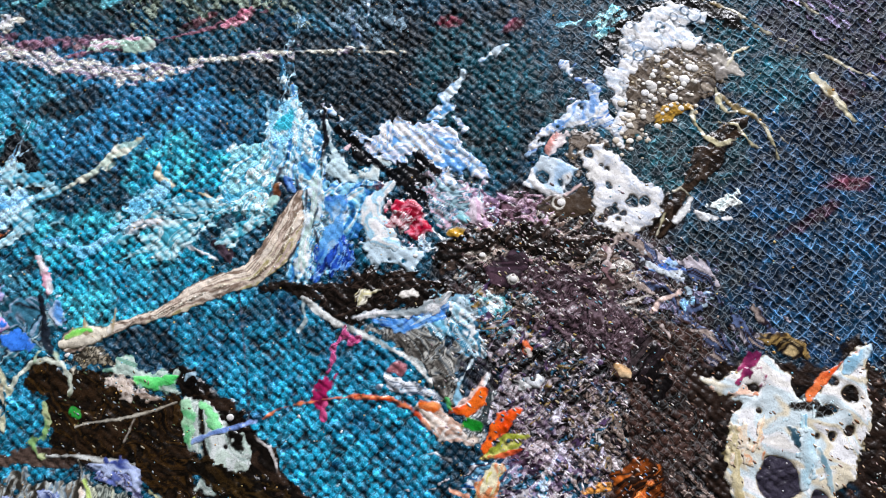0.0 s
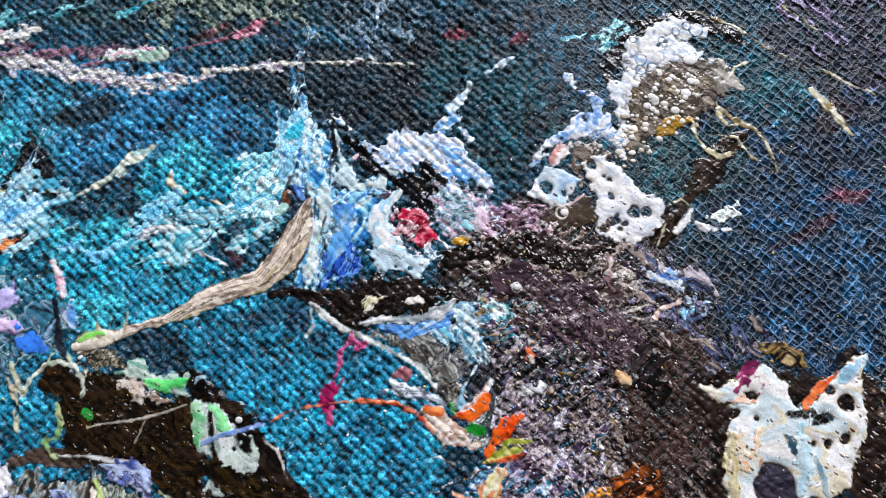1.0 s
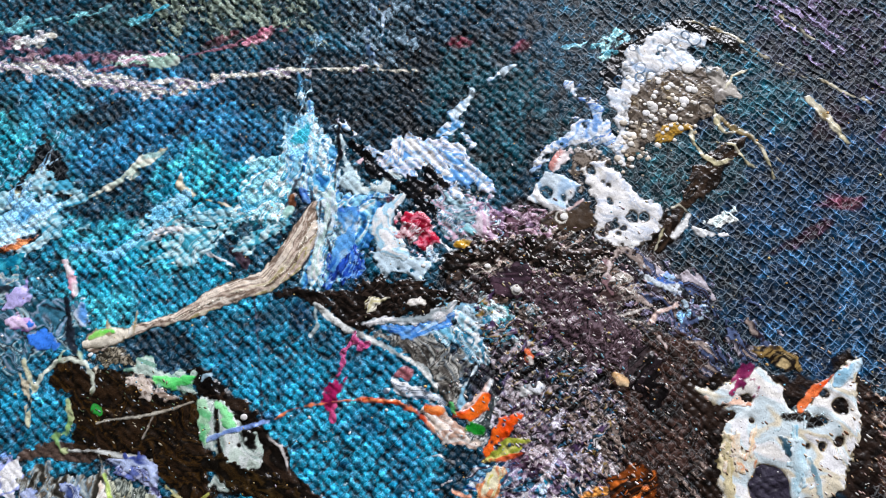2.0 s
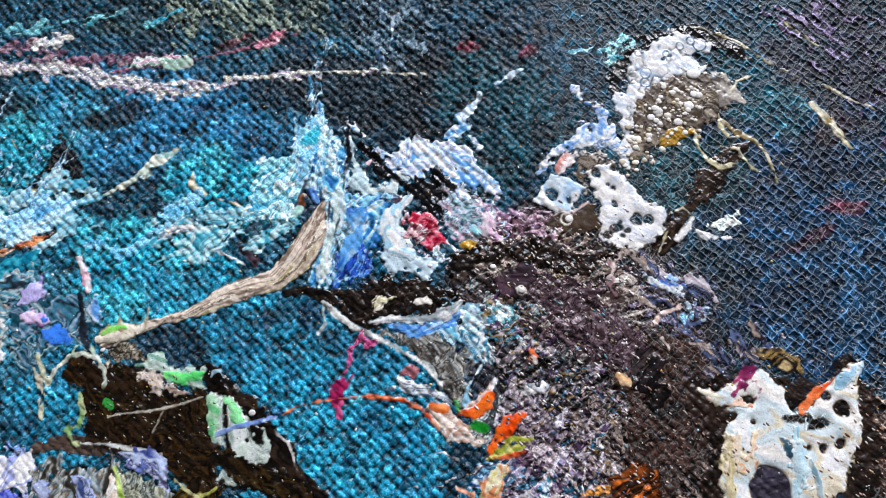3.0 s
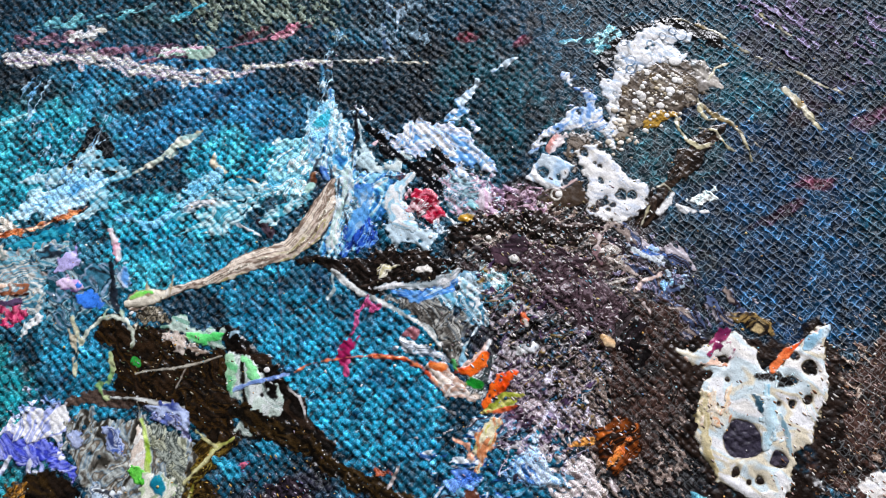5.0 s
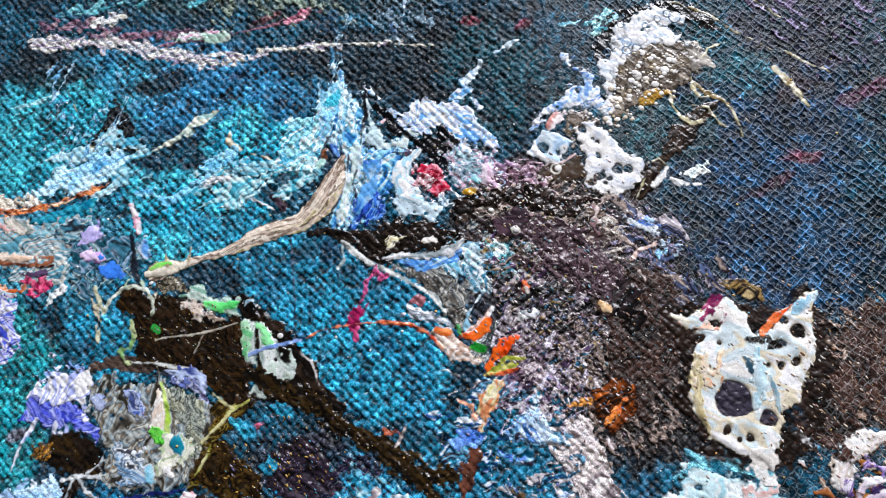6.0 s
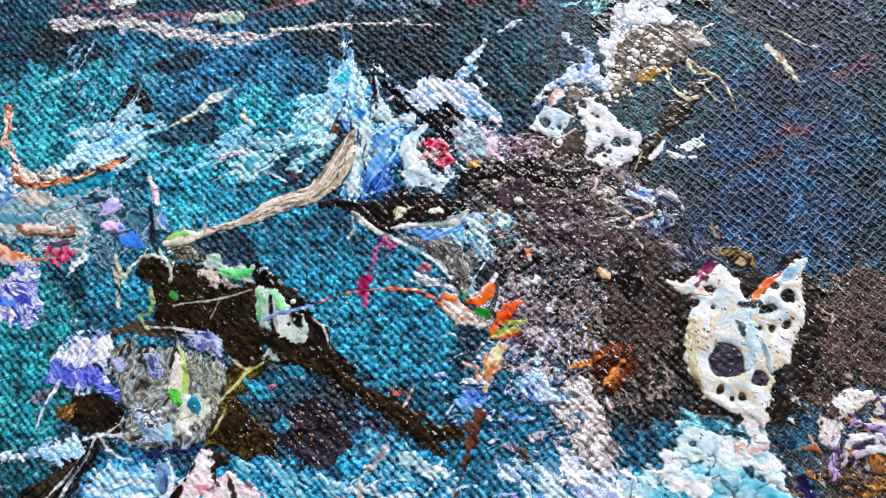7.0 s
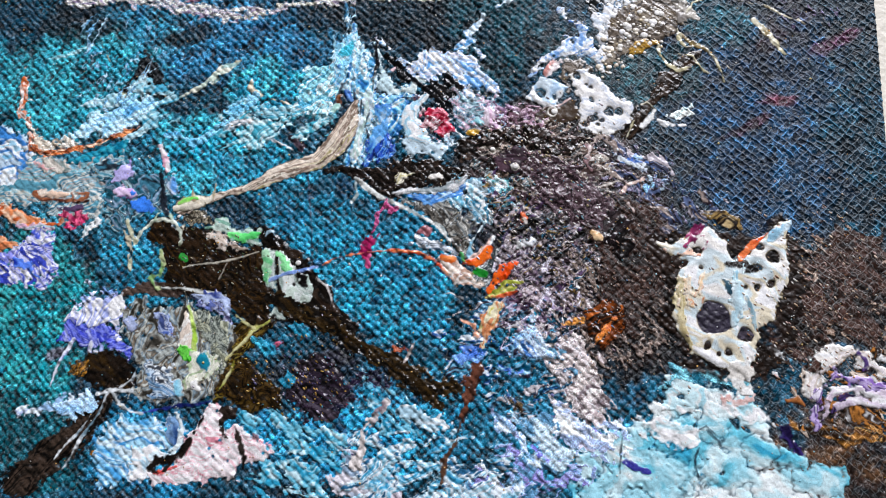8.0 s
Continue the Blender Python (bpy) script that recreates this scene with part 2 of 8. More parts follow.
def wash(at, size, codes, strength=1.0, turn=0.0, seed=0):
    """A thin stain soaked into the canvas, with a drifting edge."""
    reach = 1.4 * max(size) + 7
    i0, i1 = (int(np.clip((at[0] + d * reach - X0) / STEP, 0, len(gx))) for d in (-1, 1))
    j0, j1 = (int(np.clip((at[1] + d * reach - Y0) / STEP, 0, len(gy))) for d in (-1, 1))
    px, py = GX[j0:j1, i0:i1], GY[j0:j1, i0:i1]
    drift = min(3.0, 0.45 * min(size) + 0.4)
    x, y = px - at[0] + drift * fbm(px, py, 9, 4, 21 + seed), py - at[1] + drift * fbm(px, py, 9, 4, 31 + seed)
    c, s = math.cos(radians(turn)), math.sin(radians(turn))
    r = np.hypot((x * c + y * s) / size[0], (y * c - x * s) / size[1])
    k = (strength * smooth_step(1.15, 0.7, r + 0.16 * fbm(px, py, 1.4, 3, 41 + seed)))[..., None]
    tone = ramp(0.5 + 0.32 * fbm(px, py, 3.5, 4, 51 + seed), codes)
    WASH[j0:j1, i0:i1] = WASH[j0:j1, i0:i1] * (1 - k) + tone * k


BLUE, TEAL, AQUA = "0c4064 186890 2c84b0 145880", "094260 0e6c8c 1884a4 0a5070", "0c6c8c 1694b0 38acc0 0e7898"
INK, EARTH = "05080c 0a141c 10222c 070d12", "120d0b 261b19 40302c 1a1312"
wash((-42.0, 15.9), (22, 8), BLUE, 0.9, -3, 1)
wash((-52.7, 18.1), (9, 6), "0f5a78 2a7f9c 1a6a88", 0.8, 0, 2)
wash((-64.6, 9.5), (16, 11), "0a6c84 1a8ca0 34a4b4 0e6c84", 0.9, 20, 3)
wash((-64.7, -27.0), (11, 15), "0a7080 148c98 2c9ca0 0c6c84", 0.95, 0, 4)
wash((-37.2, -2.2), (13, 7), AQUA, 0.95, 0, 5)
wash((-26.8, 8.6), (9, 5), AQUA, 0.95, 0, 6)
wash((-23.3, -10.1), (17, 7), TEAL, 0.9, -30, 7)
wash((-11.2, -22.1), (13, 9), "0a5878 0e7a9c 1890b0 094a6c", 0.95, 0, 8)
wash((-7.7, -12.4), (8, 5), TEAL, 0.9, 0, 9)
wash((-48.1, -17.3), (6, 9), TEAL, 0.9, 0, 10)
wash((-7.7, 22.7), (18, 6), INK, 0.85, 0, 11)
wash((-15.8, 13.8), (7, 6), INK, 0.4, 0, 12)
wash((6.6, 18.3), (12, 9), "060d12 0a2530 0c4450 060d12", 0.85, 0, 13)
wash((-30.1, 31.2), (22, 3.2), "0a1c22 123038 2a4440 0a1c22", 0.7, 0, 14)
wash((-44.5, 18.5), (5, 2.2), INK, 0.85, 0, 15)
wash((-64.3, 19.4), (7, 3.2), INK, 0.9, 0, 16)
wash((41.7, 14.8), (14, 15), "061830 0a2c4c 14507c 0a2440", 0.85, 0, 17)
wash((39.6, 23.4), (8, 7), "0a3c50 0f6f80 0c5468 08283a", 0.8, 0, 18)
wash((47.2, 26.4), (7, 7), "2a2030 4a3850 241c2c 3a3048", 0.7, 30, 19)
wash((43.8, -3.5), (12, 10), "081c38 10385c 1a5884 0a2848", 0.85, 0, 20)
wash((29.0, 11.2), (8, 5), "08303a 0e5058 0a3a48", 0.8, 0, 21)
wash((14.1, -1.4), (15, 9), EARTH, 0.9, 0, 22)
wash((17.9, -13.1), (14, 11), "100c0e 241c20 3a2c34 1a1418", 0.92, 0, 23)
wash((28.0, -15.4), (9, 14), EARTH, 0.92, 0, 24)
wash((27.0, -24.8), (8, 12), "0a0706 17100e 281c18 100b0a", 0.95, 0, 25)
wash((52.6, -21.4), (10, 11), "120c0a 241a16 3c2c26 160f0e", 0.92, 0, 26)
wash((51.2, -43.5), (11, 9), "160d08 3a2412 5c3c1c 1c120a", 0.85, 0, 27)
wash((-14.6, -43.1), (18, 8), "0c6890 1484b0 28a0c8 0a5078", 0.9, 0, 28)
wash((7.0, -32.7), (10, 8), "0a3a58 0f6888 1a80a0 0a2c48", 0.9, 0, 29)
wash((-18.5, -35.6), (12, 5), "0a0c12 1c1820 2a2430 10101a", 0.8, 0, 30)
wash((-42.9, -47.8), (12, 7), "0c5a80 1878a0 2a90b8", 0.85, 0, 31)
wash((-59.3, -47.2), (8, 7), "06404c 0a5c68 0a2c38", 0.85, 0, 32)
wash((8.9, -44.6), (14, 5), "0c4a68 1a6a88 2a88a8 0a2c40", 0.8, 0, 33)
wash((31.3, -41.8), (14, 7), "0c4a68 1a6a88 2a88a8", 0.8, 0, 34)
wash((-58.6, -9.2), (13, 9), "1c6078 3a88a0 2a6f88 104458", 0.8, 0, 35)
for spot, size, tone, turn in (((2.2, 28.4), (1.6, 1.0), "5a2030 8a3848", 0), ((9.3, 26.8), (1.6, 0.8), "5a2030 8a3848", 20),
                               ((46.2, 8.2), (2.6, 0.9), "6a2438 a04058", 0), ((47.1, 16.6), (2.8, 1.8), "3a2420 5c3838", 40),
                               ((42.4, 3.5), (4.0, 0.9), "5a2a38 703848", 35), ((46.6, 8.4), (2.6, 0.9), "5a2a38 783848", -30),
                               ((55.7, 16.8), (4.0, 1.6), "4a2848 7a3a58", 35), ((-24.7, 28.5), (2.2, 0.8), "7a3048 a04860", 35),
                               ((-29.9, 28.9), (2.8, 0.6), "6a3a40 8a4a50", 25), ((-58.9, -34.3), (2.2, 1.0), "4a3848 6a4a58", 40)):
    wash(spot, size, tone, 0.75, turn, int(spot[0]) % 17)


# the stain lies uneven from thread to thread
WASH *= np.clip(1.0 + 0.55 * fbm(GX, GY, 0.6, 3, 61) + 0.25 * fbm(GX, GY, 2.2, 3, 62), 0.25, 2.4)[..., None]
# near-black shade painted into the low gaps between threads, by weave height
GAP_SHADE = (smooth_step(0.37, 0.20, WEAVE + 0.09 * fbm(GX, GY, 1.3, 3, 63)) * (1 - 0.2 * WHERE))[..., None]
WASH = WASH * (1 - 0.9 * GAP_SHADE) + rgb("04060a") * 0.9 * GAP_SHADE
FLECK = (smooth_step(0.6, 0.95, fbm(GX, GY, 0.7, 3, 64)) * (0.7 - 0.35 * WHERE))[..., None]
WASH = WASH * (1 - FLECK) + (2.6 * WASH + 0.07 + 0.05 * fbm(GX, GY, 2.0, 2, 65)[..., None]) * FLECK

def sheet(name, x, y, z, colour, keep, material, parent, label="", cut=(slice(None), slice(None))):
    """A mesh over the kept points of a grid, in millimetres, with its pigment."""
    face = keep[:-1, :-1] & keep[1:, :-1] & keep[:-1, 1:] & keep[1:, 1:]
    use = np.zeros_like(keep)
    for a in (slice(None, -1), slice(1, None)):
        for b in (slice(None, -1), slice(1, None)):
            use[a, b] |= face
    if not face.any():
        return None
    index = np.cumsum(use.ravel()).reshape(use.shape) - 1
    quads = np.stack([index[:-1, :-1][face], index[:-1, 1:][face], index[1:, 1:][face], index[1:, :-1][face]], 1)
    co = np.stack([x[use], y[use], z[use]], 1).astype(np.float32) * MM
    mesh = bpy.data.meshes.new(name)
    mesh.vertices.add(len(co))
    mesh.vertices.foreach_set("co", co.ravel())
    mesh.loops.add(quads.size)
    mesh.loops.foreach_set("vertex_index", quads.ravel().astype(np.int32))
    mesh.polygons.add(len(quads))
    mesh.polygons.foreach_set("loop_start", np.arange(0, quads.size, 4, dtype=np.int32))
    mesh.polygons.foreach_set("use_smooth", np.ones(len(quads), dtype=bool))
    mesh.update(calc_edges=True)
    tint = mesh.attributes.new("pigment", "FLOAT_COLOR", "POINT")
    rgba = np.ones((len(co), 4), np.float32)
    rgba[:, :3] = np.clip(colour[use], 0, 0.92)
    tint.data.foreach_set("color", rgba.ravel())
    if material == CANVAS_PAINT:
        cloth = mesh.attributes.new("threads", "FLOAT_VECTOR", "POINT")
        cloth.data.foreach_set("vector", np.stack([k[cut][use] for k in (THREAD_S, THREAD_T, WHERE)], 1).astype(np.float32).ravel())
    mesh.materials.append(material)
    ob = new(name, mesh)
    ob.parent = parent
    return tagged(ob, label)


SEEN = WASH.copy()
painting = tagged(new("painting"), "small poured acrylic painting in teal, black and white on coarse canvas", "painting")
painting.location = (0, 0, SURFACE)
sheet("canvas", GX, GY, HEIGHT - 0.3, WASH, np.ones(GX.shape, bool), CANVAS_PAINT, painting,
      "coarse slant-woven canvas stained teal, navy and black, gap shade and edge glints painted in")
depth = -(SURFACE - 0.75) / MM
rim = box(X0 * MM, Y0 * MM, depth * MM, X1 * MM, Y1 * MM, -0.45 * MM, 0.0)
part("stretched_edge", rim, PRIMED, painting, "pale primed canvas folded over the edge")


# ---- the painting: poured paint ----
def blurred(z, n):
    for axis in (0, 1):
        pad = [(0, 0), (0, 0)]
        pad[axis] = (n + 1, n)
        total = np.cumsum(np.pad(z, pad, mode="edge"), axis=axis)
        lo, hi = [slice(None)] * 2, [slice(None)] * 2
        lo[axis], hi[axis] = slice(0, -2 * n - 1), slice(2 * n + 1, None)
        z = (total[tuple(hi)] - total[tuple(lo)]) / (2 * n + 1)
    return z


def run_field(x, y, path, widths):
    """Half a run's width less the distance from its middle line (above zero inside), the way along it and to its side."""
    best = np.full(x.shape, -99.0, np.float32)
    way, side, gone = np.zeros_like(best), np.zeros_like(best), 0.0
    widths = np.interp(np.linspace(0, 1, len(path)), np.linspace(0, 1, len(widths)), widths)
    for (ax, ay), (bx, by), wa, wb in zip(path, path[1:], widths, widths[1:]):
        dx, dy = bx - ax, by - ay
        far = math.hypot(dx, dy) + 1e-6
        k = np.clip(((x - ax) * dx + (y - ay) * dy) / far**2, 0, 1)
        here = (wa + (wb - wa) * k) / 2 - np.hypot(x - ax - k * dx, y - ay - k * dy)
        nearer = here > best
        best = np.where(nearer, here, best)
        way = np.where(nearer, gone + k * far, way)
        side = np.where(nearer, ((y - ay) * dx - (x - ax) * dy) / far, side)
        gone += far
    return best, way, side


def pool_field(x, y, rim):
    """Distance to a pool's rim: above zero inside."""
    far, inside = np.full(x.shape, 99.0, np.float32), np.zeros(x.shape, bool)
    for (ax, ay), (bx, by) in zip(rim, rim[1:] + rim[:1]):
        dx, dy = bx - ax, by - ay
        k = np.clip(((x - ax) * dx + (y - ay) * dy) / (dx * dx + dy * dy + 1e-9), 0, 1)
        far = np.minimum(far, np.hypot(x - ax - k * dx, y - ay - k * dy))
        if dy:
            inside ^= ((ay > y) != (by > y)) & (x < ax + (y - ay) * dx / dy)
    return np.where(inside, far, -far)


COUNT = [0]


def poured(name, label, codes, run=None, widths=(1.0,), pool=None, rag=0.7, fray=0.25, thick=0.28, fill=0.45,
           marble=2.5, stretch=3.0, turn=None, contrast=0.45, rim="", rim_width=0.35, holes=(), cells=0.0, cell_size=1.6, torn=0.0,
           lumps=0.03, cracks=0.0, soak=0.2, grow=0.0, veins=None, tear=2.2, material=None):
    """One skin of poured paint: a run along a path or a pool inside a rim, with ragged edge, marbled pigment and holes."""
    COUNT[0] += 1
    seed = 60 + 3 * COUNT[0]
    pts = run or pool
    if len(np.shape(widths)) == 0:
        widths = (widths,)
    widths = [w * (0.55 + 0.37 * min(1.0, w / 2.4)) for w in widths]
    if run and max(widths) < 1.1:
        fray, cracks, thick = 0.5 * fray, 0, thick * max(widths) / 1.3
    reach = (max(widths) / 2 if run else 0) + rag * 1.6 + fray + 0.6
    i0, i1 = (int(np.clip((f(p[0] for p in pts) + d * reach - X0) / STEP, 0, len(gx))) for f, d in ((min, -1), (max, 1)))
    j0, j1 = (int(np.clip((f(p[1] for p in pts) + d * reach - Y0) / STEP, 0, len(gy))) for f, d in ((min, -1), (max, 1)))
    if i1 - i0 < 3 or j1 - j0 < 3:
        return None
    cut = (slice(j0, j1), slice(i0, i1))
    x, y, base = GX[cut], GY[cut], HEIGHT[cut]
    if turn is None:
        turn = math.degrees(math.atan2(pts[-1][1] - pts[0][1], pts[-1][0] - pts[0][0])) if run else -30.0
    c, s = math.cos(radians(turn)), math.sin(radians(turn))
    along, across = (x * c + y * s) / 2.2, y * c - x * s
    slide = rag * (0.9 * fbm(along, across, 1.9, 3, seed) + 0.8 * fbm(x, y, 5.0, 2, seed + 1))
    sway = rag * (0.5 * fbm(along, across, 2.4, 3, seed + 2) + 0.16 * fbm(x, y, 0.9, 2, seed + 3))
    wx, wy = x + slide * c - sway * s, y + slide * s + sway * c
    if run:
        field, way, side = run_field(wx, wy, run, widths)
    else:
        field, way, side = pool_field(wx, wy, pool), wx * c + wy * s, wy * c - wx * s
    field = field + 0.05 + grow + fray * (0.7 * fbm(along, across, 1.0, 3, seed + 2) + 0.8 * fbm(x, y, 1.0, 3, seed + 17) + 0.55 * fbm(x, y, 0.5, 2, seed + 20))
    if torn:
        field = np.minimum(field, 0.9) - 1.6 * torn * (0.55 + fbm(along + 0.3 * slide, across + 0.3 * sway, tear * 0.7, 5, seed + 4) + (3.0 if fill < 0.2 else 0.8) * (0.25 - WEAVE[cut]))
    if cells:
        cx, cy = x / cell_size + 0.15 * fbm(x, y, 3, 2, seed), y / cell_size + 0.15 * fbm(x, y, 3, 2, seed + 5)
        ci, cj = np.floor(cx), np.floor(cy)
        for a in (-1, 0, 1):
            for b in (-1, 0, 1):
                i, j = (ci + a).astype(np.int64) & 255, (cj + b).astype(np.int64) & 255
                px, py, pr = LATTICE[i, j], LATTICE[j, (i + 91) & 255], LATTICE[(i + 40) & 255, (j + 17) & 255]
                d = np.hypot(cx - ci - a - px, cy - cj - b - py) - np.where(pr < cells, 0.14 + 0.55 * pr, -1)
                field = np.minimum(field, d * cell_size)
    if veins:
        size, wide = veins
        fx, fy = 0.5 * along + 0.5 * x + 0.8 * slide, across + 0.8 * sway
        line = wide * (1 + 0.8 * fbm(x, y, 2.5, 2, seed + 15)) - 0.42 * size * np.abs(fbm(fx, fy, size, 3, seed + 16))
        field = np.minimum(field, line)
    if cracks:
        vein = np.abs(fbm(0.6 * x + 0.4 * wx, y, 3.2, 4, seed + 10)) * 0.9 - cracks * (1 + 2 * fbm(x, y, 5, 2, seed + 11))
        field = np.minimum(field, np.maximum(vein, -0.12))
    for hx, hy, hr in holes:
        field = np.minimum(field, np.hypot(wx - hx, wy - hy) - hr)
    swirl = 0.25 if run else 1.0
    bx, by = way / stretch + swirl * 0.8 * fbm(x, y, 4.5, 2, seed + 6), side + swirl * 1.1 * fbm(x, y, 4.5, 2, seed + 7)
    curl = fbm(bx, by, 1.5 * marble, 2, seed + 12)
    mx, my = bx + 0.5 * marble * curl, by + 0.5 * marble * fbm(bx, by, 1.5 * marble, 2, seed + 18)
    lift = np.where(field > 0, 0.025 + 0.2 * thick * (1 - np.exp(-np.maximum(field, 0) / 0.5)), 0.025 + 0.5 * field)
    lift = lift + ((0.7 * lumps if fill < 0.8 else 0.4 * lumps) * fbm(x, y, 1.0, 3, seed + 9) + 0.02 * np.abs(fbm(mx, my, 0.8, 3, seed + 12))) * (field > 0)
    z = base * (1 - fill) + blurred(base, 4 if fill < 0.8 else 8) * fill + np.maximum(lift, -0.6)
    z = np.where(field > 0, np.maximum(z + (0.12 if fill < 0.8 else 0.2) * fill * (1 - np.exp(-np.maximum(field, 0) / 0.9)), base + 0.025 * smooth_step(0.0, 0.15, field)), z)
    tone = 0.5 + contrast * (0.8 * fbm(mx, my, marble, 3, seed + 8) + 0.35 * fbm(mx, my, 0.4 * marble, 3, seed + 13) + 0.38 * np.sin(4 * curl + 2.5 * fbm(mx, my, marble, 2, seed + 19)))
    colour = ramp(tone, codes)
    if rim:
        k = smooth_step(rim_width, rim_width * 0.4, field)[..., None]
        colour = colour * (1 - k) + rgb(rim) * k
    k = smooth_step(-0.10, soak, field + 0.06 * fbm(x, y, 0.5, 3, seed + 14))[..., None]
    colour = SEEN[cut] * (1 - k) + colour * k
    SEEN[cut] = np.where(field[..., None] > -0.05, colour, SEEN[cut])
    ob = sheet(name, x, y, z - 0.3, colour, field > -0.3, material or (CANVAS_PAINT if fill <= 0.3 else THICK_PAINT), painting, label, cut)
    HEIGHT[cut] = np.where(field > 0, np.maximum(base, z), base)
    return ob


ICE, SNOW = "8cc0e4 d8ecf8 5aa0d8 f4f8fc 9fc8e8", "f6f6f4 fbfbf9 dce6f4 fbfbfa f0ecea c8d6f0"
BLACK, BARK, CREAM = "0a0807 1c1512 2e2520 0e0a09", "241b18 3c302a 5a4a42 171110", "d8cdb0 ece4cc a89878 e8e4d8"

# pale runs along the upper part
poured("mauve_run", "thin dull red and mauve run", "6a3a4c 8a5868 4a3a50", run=((-45.2, 24.1), (-37.1, 25.8), (-28.3, 27.5), (-21.1, 30.0)), widths=(1.0, 0.8, 0.5, 0.3), torn=0.25, thick=0.1, fill=0.3)
poured("pale_thread", "thin cream thread of paint", "c8c0b0 e8e4d4 9aa0a8", run=((-30.2, 23.2), (-25.8, 23.5), (-20.7, 24.1), (-13.5, 24.5), (-4.1, 24.2)), widths=(0.9, 0.7, 0.8, 0.5, 0.4), rag=0.25, thick=0.14, fill=0.3)
poured("pale_thread", "thin white and mauve thread of paint", "b8a8b8 e4e0dc 8a7898", run=((-67.4, 24.9), (-58.1, 24.6), (-50.4, 23.5), (-44.1, 21.8), (-35.3, 23.1)), widths=(0.6, 0.8, 0.7, 0.9, 0.5), rag=0.5, thick=0.14, fill=0.3)
poured("pale_blob", "pale mint blob of paint", "a8c8b8 d0dcd0 88a0b8", run=((-39.6, 25.2), (-36.7, 25.8)), widths=(2.2, 1.6), thick=0.16, fill=0.4)
poured("cream_blob", "cream blob of paint", "c8c8b8 e8e4d4 9098a0", run=((-55.9, 27.8), (-53.3, 28.6)), widths=(1.6, 1.4), thick=0.14, fill=0.4, torn=0.15)
poured("aqua_run", "faint aqua run", "3a8a98 70b0b8 2a6070", run=((-63.3, 29.0), (-57.3, 30.2), (-51.3, 31.0), (-45.4, 32.9)), widths=(0.8, 0.7, 0.5), torn=0.3, thick=0.1, fill=0.3)
poured("pale_streak", "cream and mint streak with a thick end", "cfe0d0 e8ead8 9fc4c0 d9d2b0", run=((-47.8, 5.7), (-44.7, 7.1), (-42.0, 8.8), (-38.6, 11.6), (-35.6, 13.5)), widths=(0.7, 0.9, 1.1, 2.1, 0.7), thick=0.2, fill=0.4, grow=-0.05, rag=0.35, turn=30)
poured("black_film", "black triangular film of paint", "07090c 10151a 0a0d10", pool=((-54.6, 7.5), (-52.0, 15.5), (-48.0, 10.6), (-47.1, 7.5)), rag=0.6, thick=0.08, fill=0.15)
poured("aqua_film", "thin aqua vein", "5ab0c0 a0d0d8", run=((-68.7, 13.4), (-65.4, 14.6), (-61.8, 16.4)), widths=(0.4, 0.8, 0.4), thick=0.1, fill=0.3)
poured("dotted_vein", "thin cream vein with drops", "c0b890 d8d0b0 5a88a0", run=((-59.0, 15.6), (-57.8, 12.5), (-56.9, 9.6), (-54.0, 6.7)), widths=(0.5, 0.9, 0.4, 0.7), thick=0.14, torn=0.2)

# splash in the middle
poured("blue_fleck", "pale blue fleck", ICE, run=((5.7, 23.5), (6.9, 24.1), (8.1, 25.1)), widths=(0.7, 1.3, 0.5), rag=0.6, thick=0.16, torn=0.12)
poured("aqua_vein", "faint aqua vein of paint", "4a98b0 98c8d4 2a7890", run=((8.3, 25.7), (11.4, 26.6), (15.7, 27.8), (19.2, 28.6), (21.6, 28.7)), widths=(0.5, 0.7, 0.7, 1.4, 2.4), torn=0.32, rag=0.6, thick=0.12, fill=0.3)
poured("thin_blue_line", "thin blue line of paint", "4a98c8 90c4e0 2a70a0", run=((-19.3, 23.8), (-18.3, 20.1), (-16.9, 17.8), (-15.8, 15.6)), widths=(0.4, 0.6, 0.8, 0.6), rag=0.5, thick=0.1, torn=0.15)
poured("thin_blue_line", "thin blue line of paint", "6a98c0 b0c8dc 3a6088", run=((-10.4, 35.9), (-9.6, 31.9), (-10.8, 29.2), (-9.6, 26.1), (-7.5, 22.3)), widths=(0.7, 0.9, 1.0, 1.3, 0.5), rag=0.7, thick=0.1, torn=0.28)
poured("thin_blue_line", "thin pale line of paint", "6a98c0 b0c8dc", run=((-8.9, 31.9), (-8.5, 28.8), (-10.7, 26.5)), widths=(0.4, 0.6, 0.4), rag=0.5, thick=0.1, torn=0.2)
poured("thin_blue_line", "short pale blue line", "5aa4c8 a0d0e0", run=((-21.1, 19.3), (-20.3, 17.1), (-20.3, 14.5), (-18.9, 12.3)), widths=(0.4, 0.5, 0.9, 0.6), rag=0.5, thick=0.12)
poured("pale_film", "broken pale blue crumbs of paint", "7aa8c0 c8dce4 4a7898 e4eaf0", pool=((-0.5, 6.0), (2.2, 7.8), (4.6, 6.1), (4.3, 3.6), (1.3, 2.6), (-0.4, 3.9)), rag=1.1, torn=0.42, thick=0.16, fill=0.4)
poured("mauve_pool", "dull mauve film of paint", "3a282c 604650 a080a0 281c1e 7a5a68", pool=((3.6, 5.9), (7.3, 7.4), (11.4, 6.0), (12.1, 3.4), (8.7, 1.6), (4.7, 2.2)), rag=1.1, torn=0.3, thick=0.14, fill=0.35, marble=1.6)
poured("pink_film", "pinkish film of paint", "b898b8 d8b8d0 88687c", run=((4.7, 4.0), (6.0, 3.0)), widths=(1.6, 1.4), torn=0.2, thick=0.14)
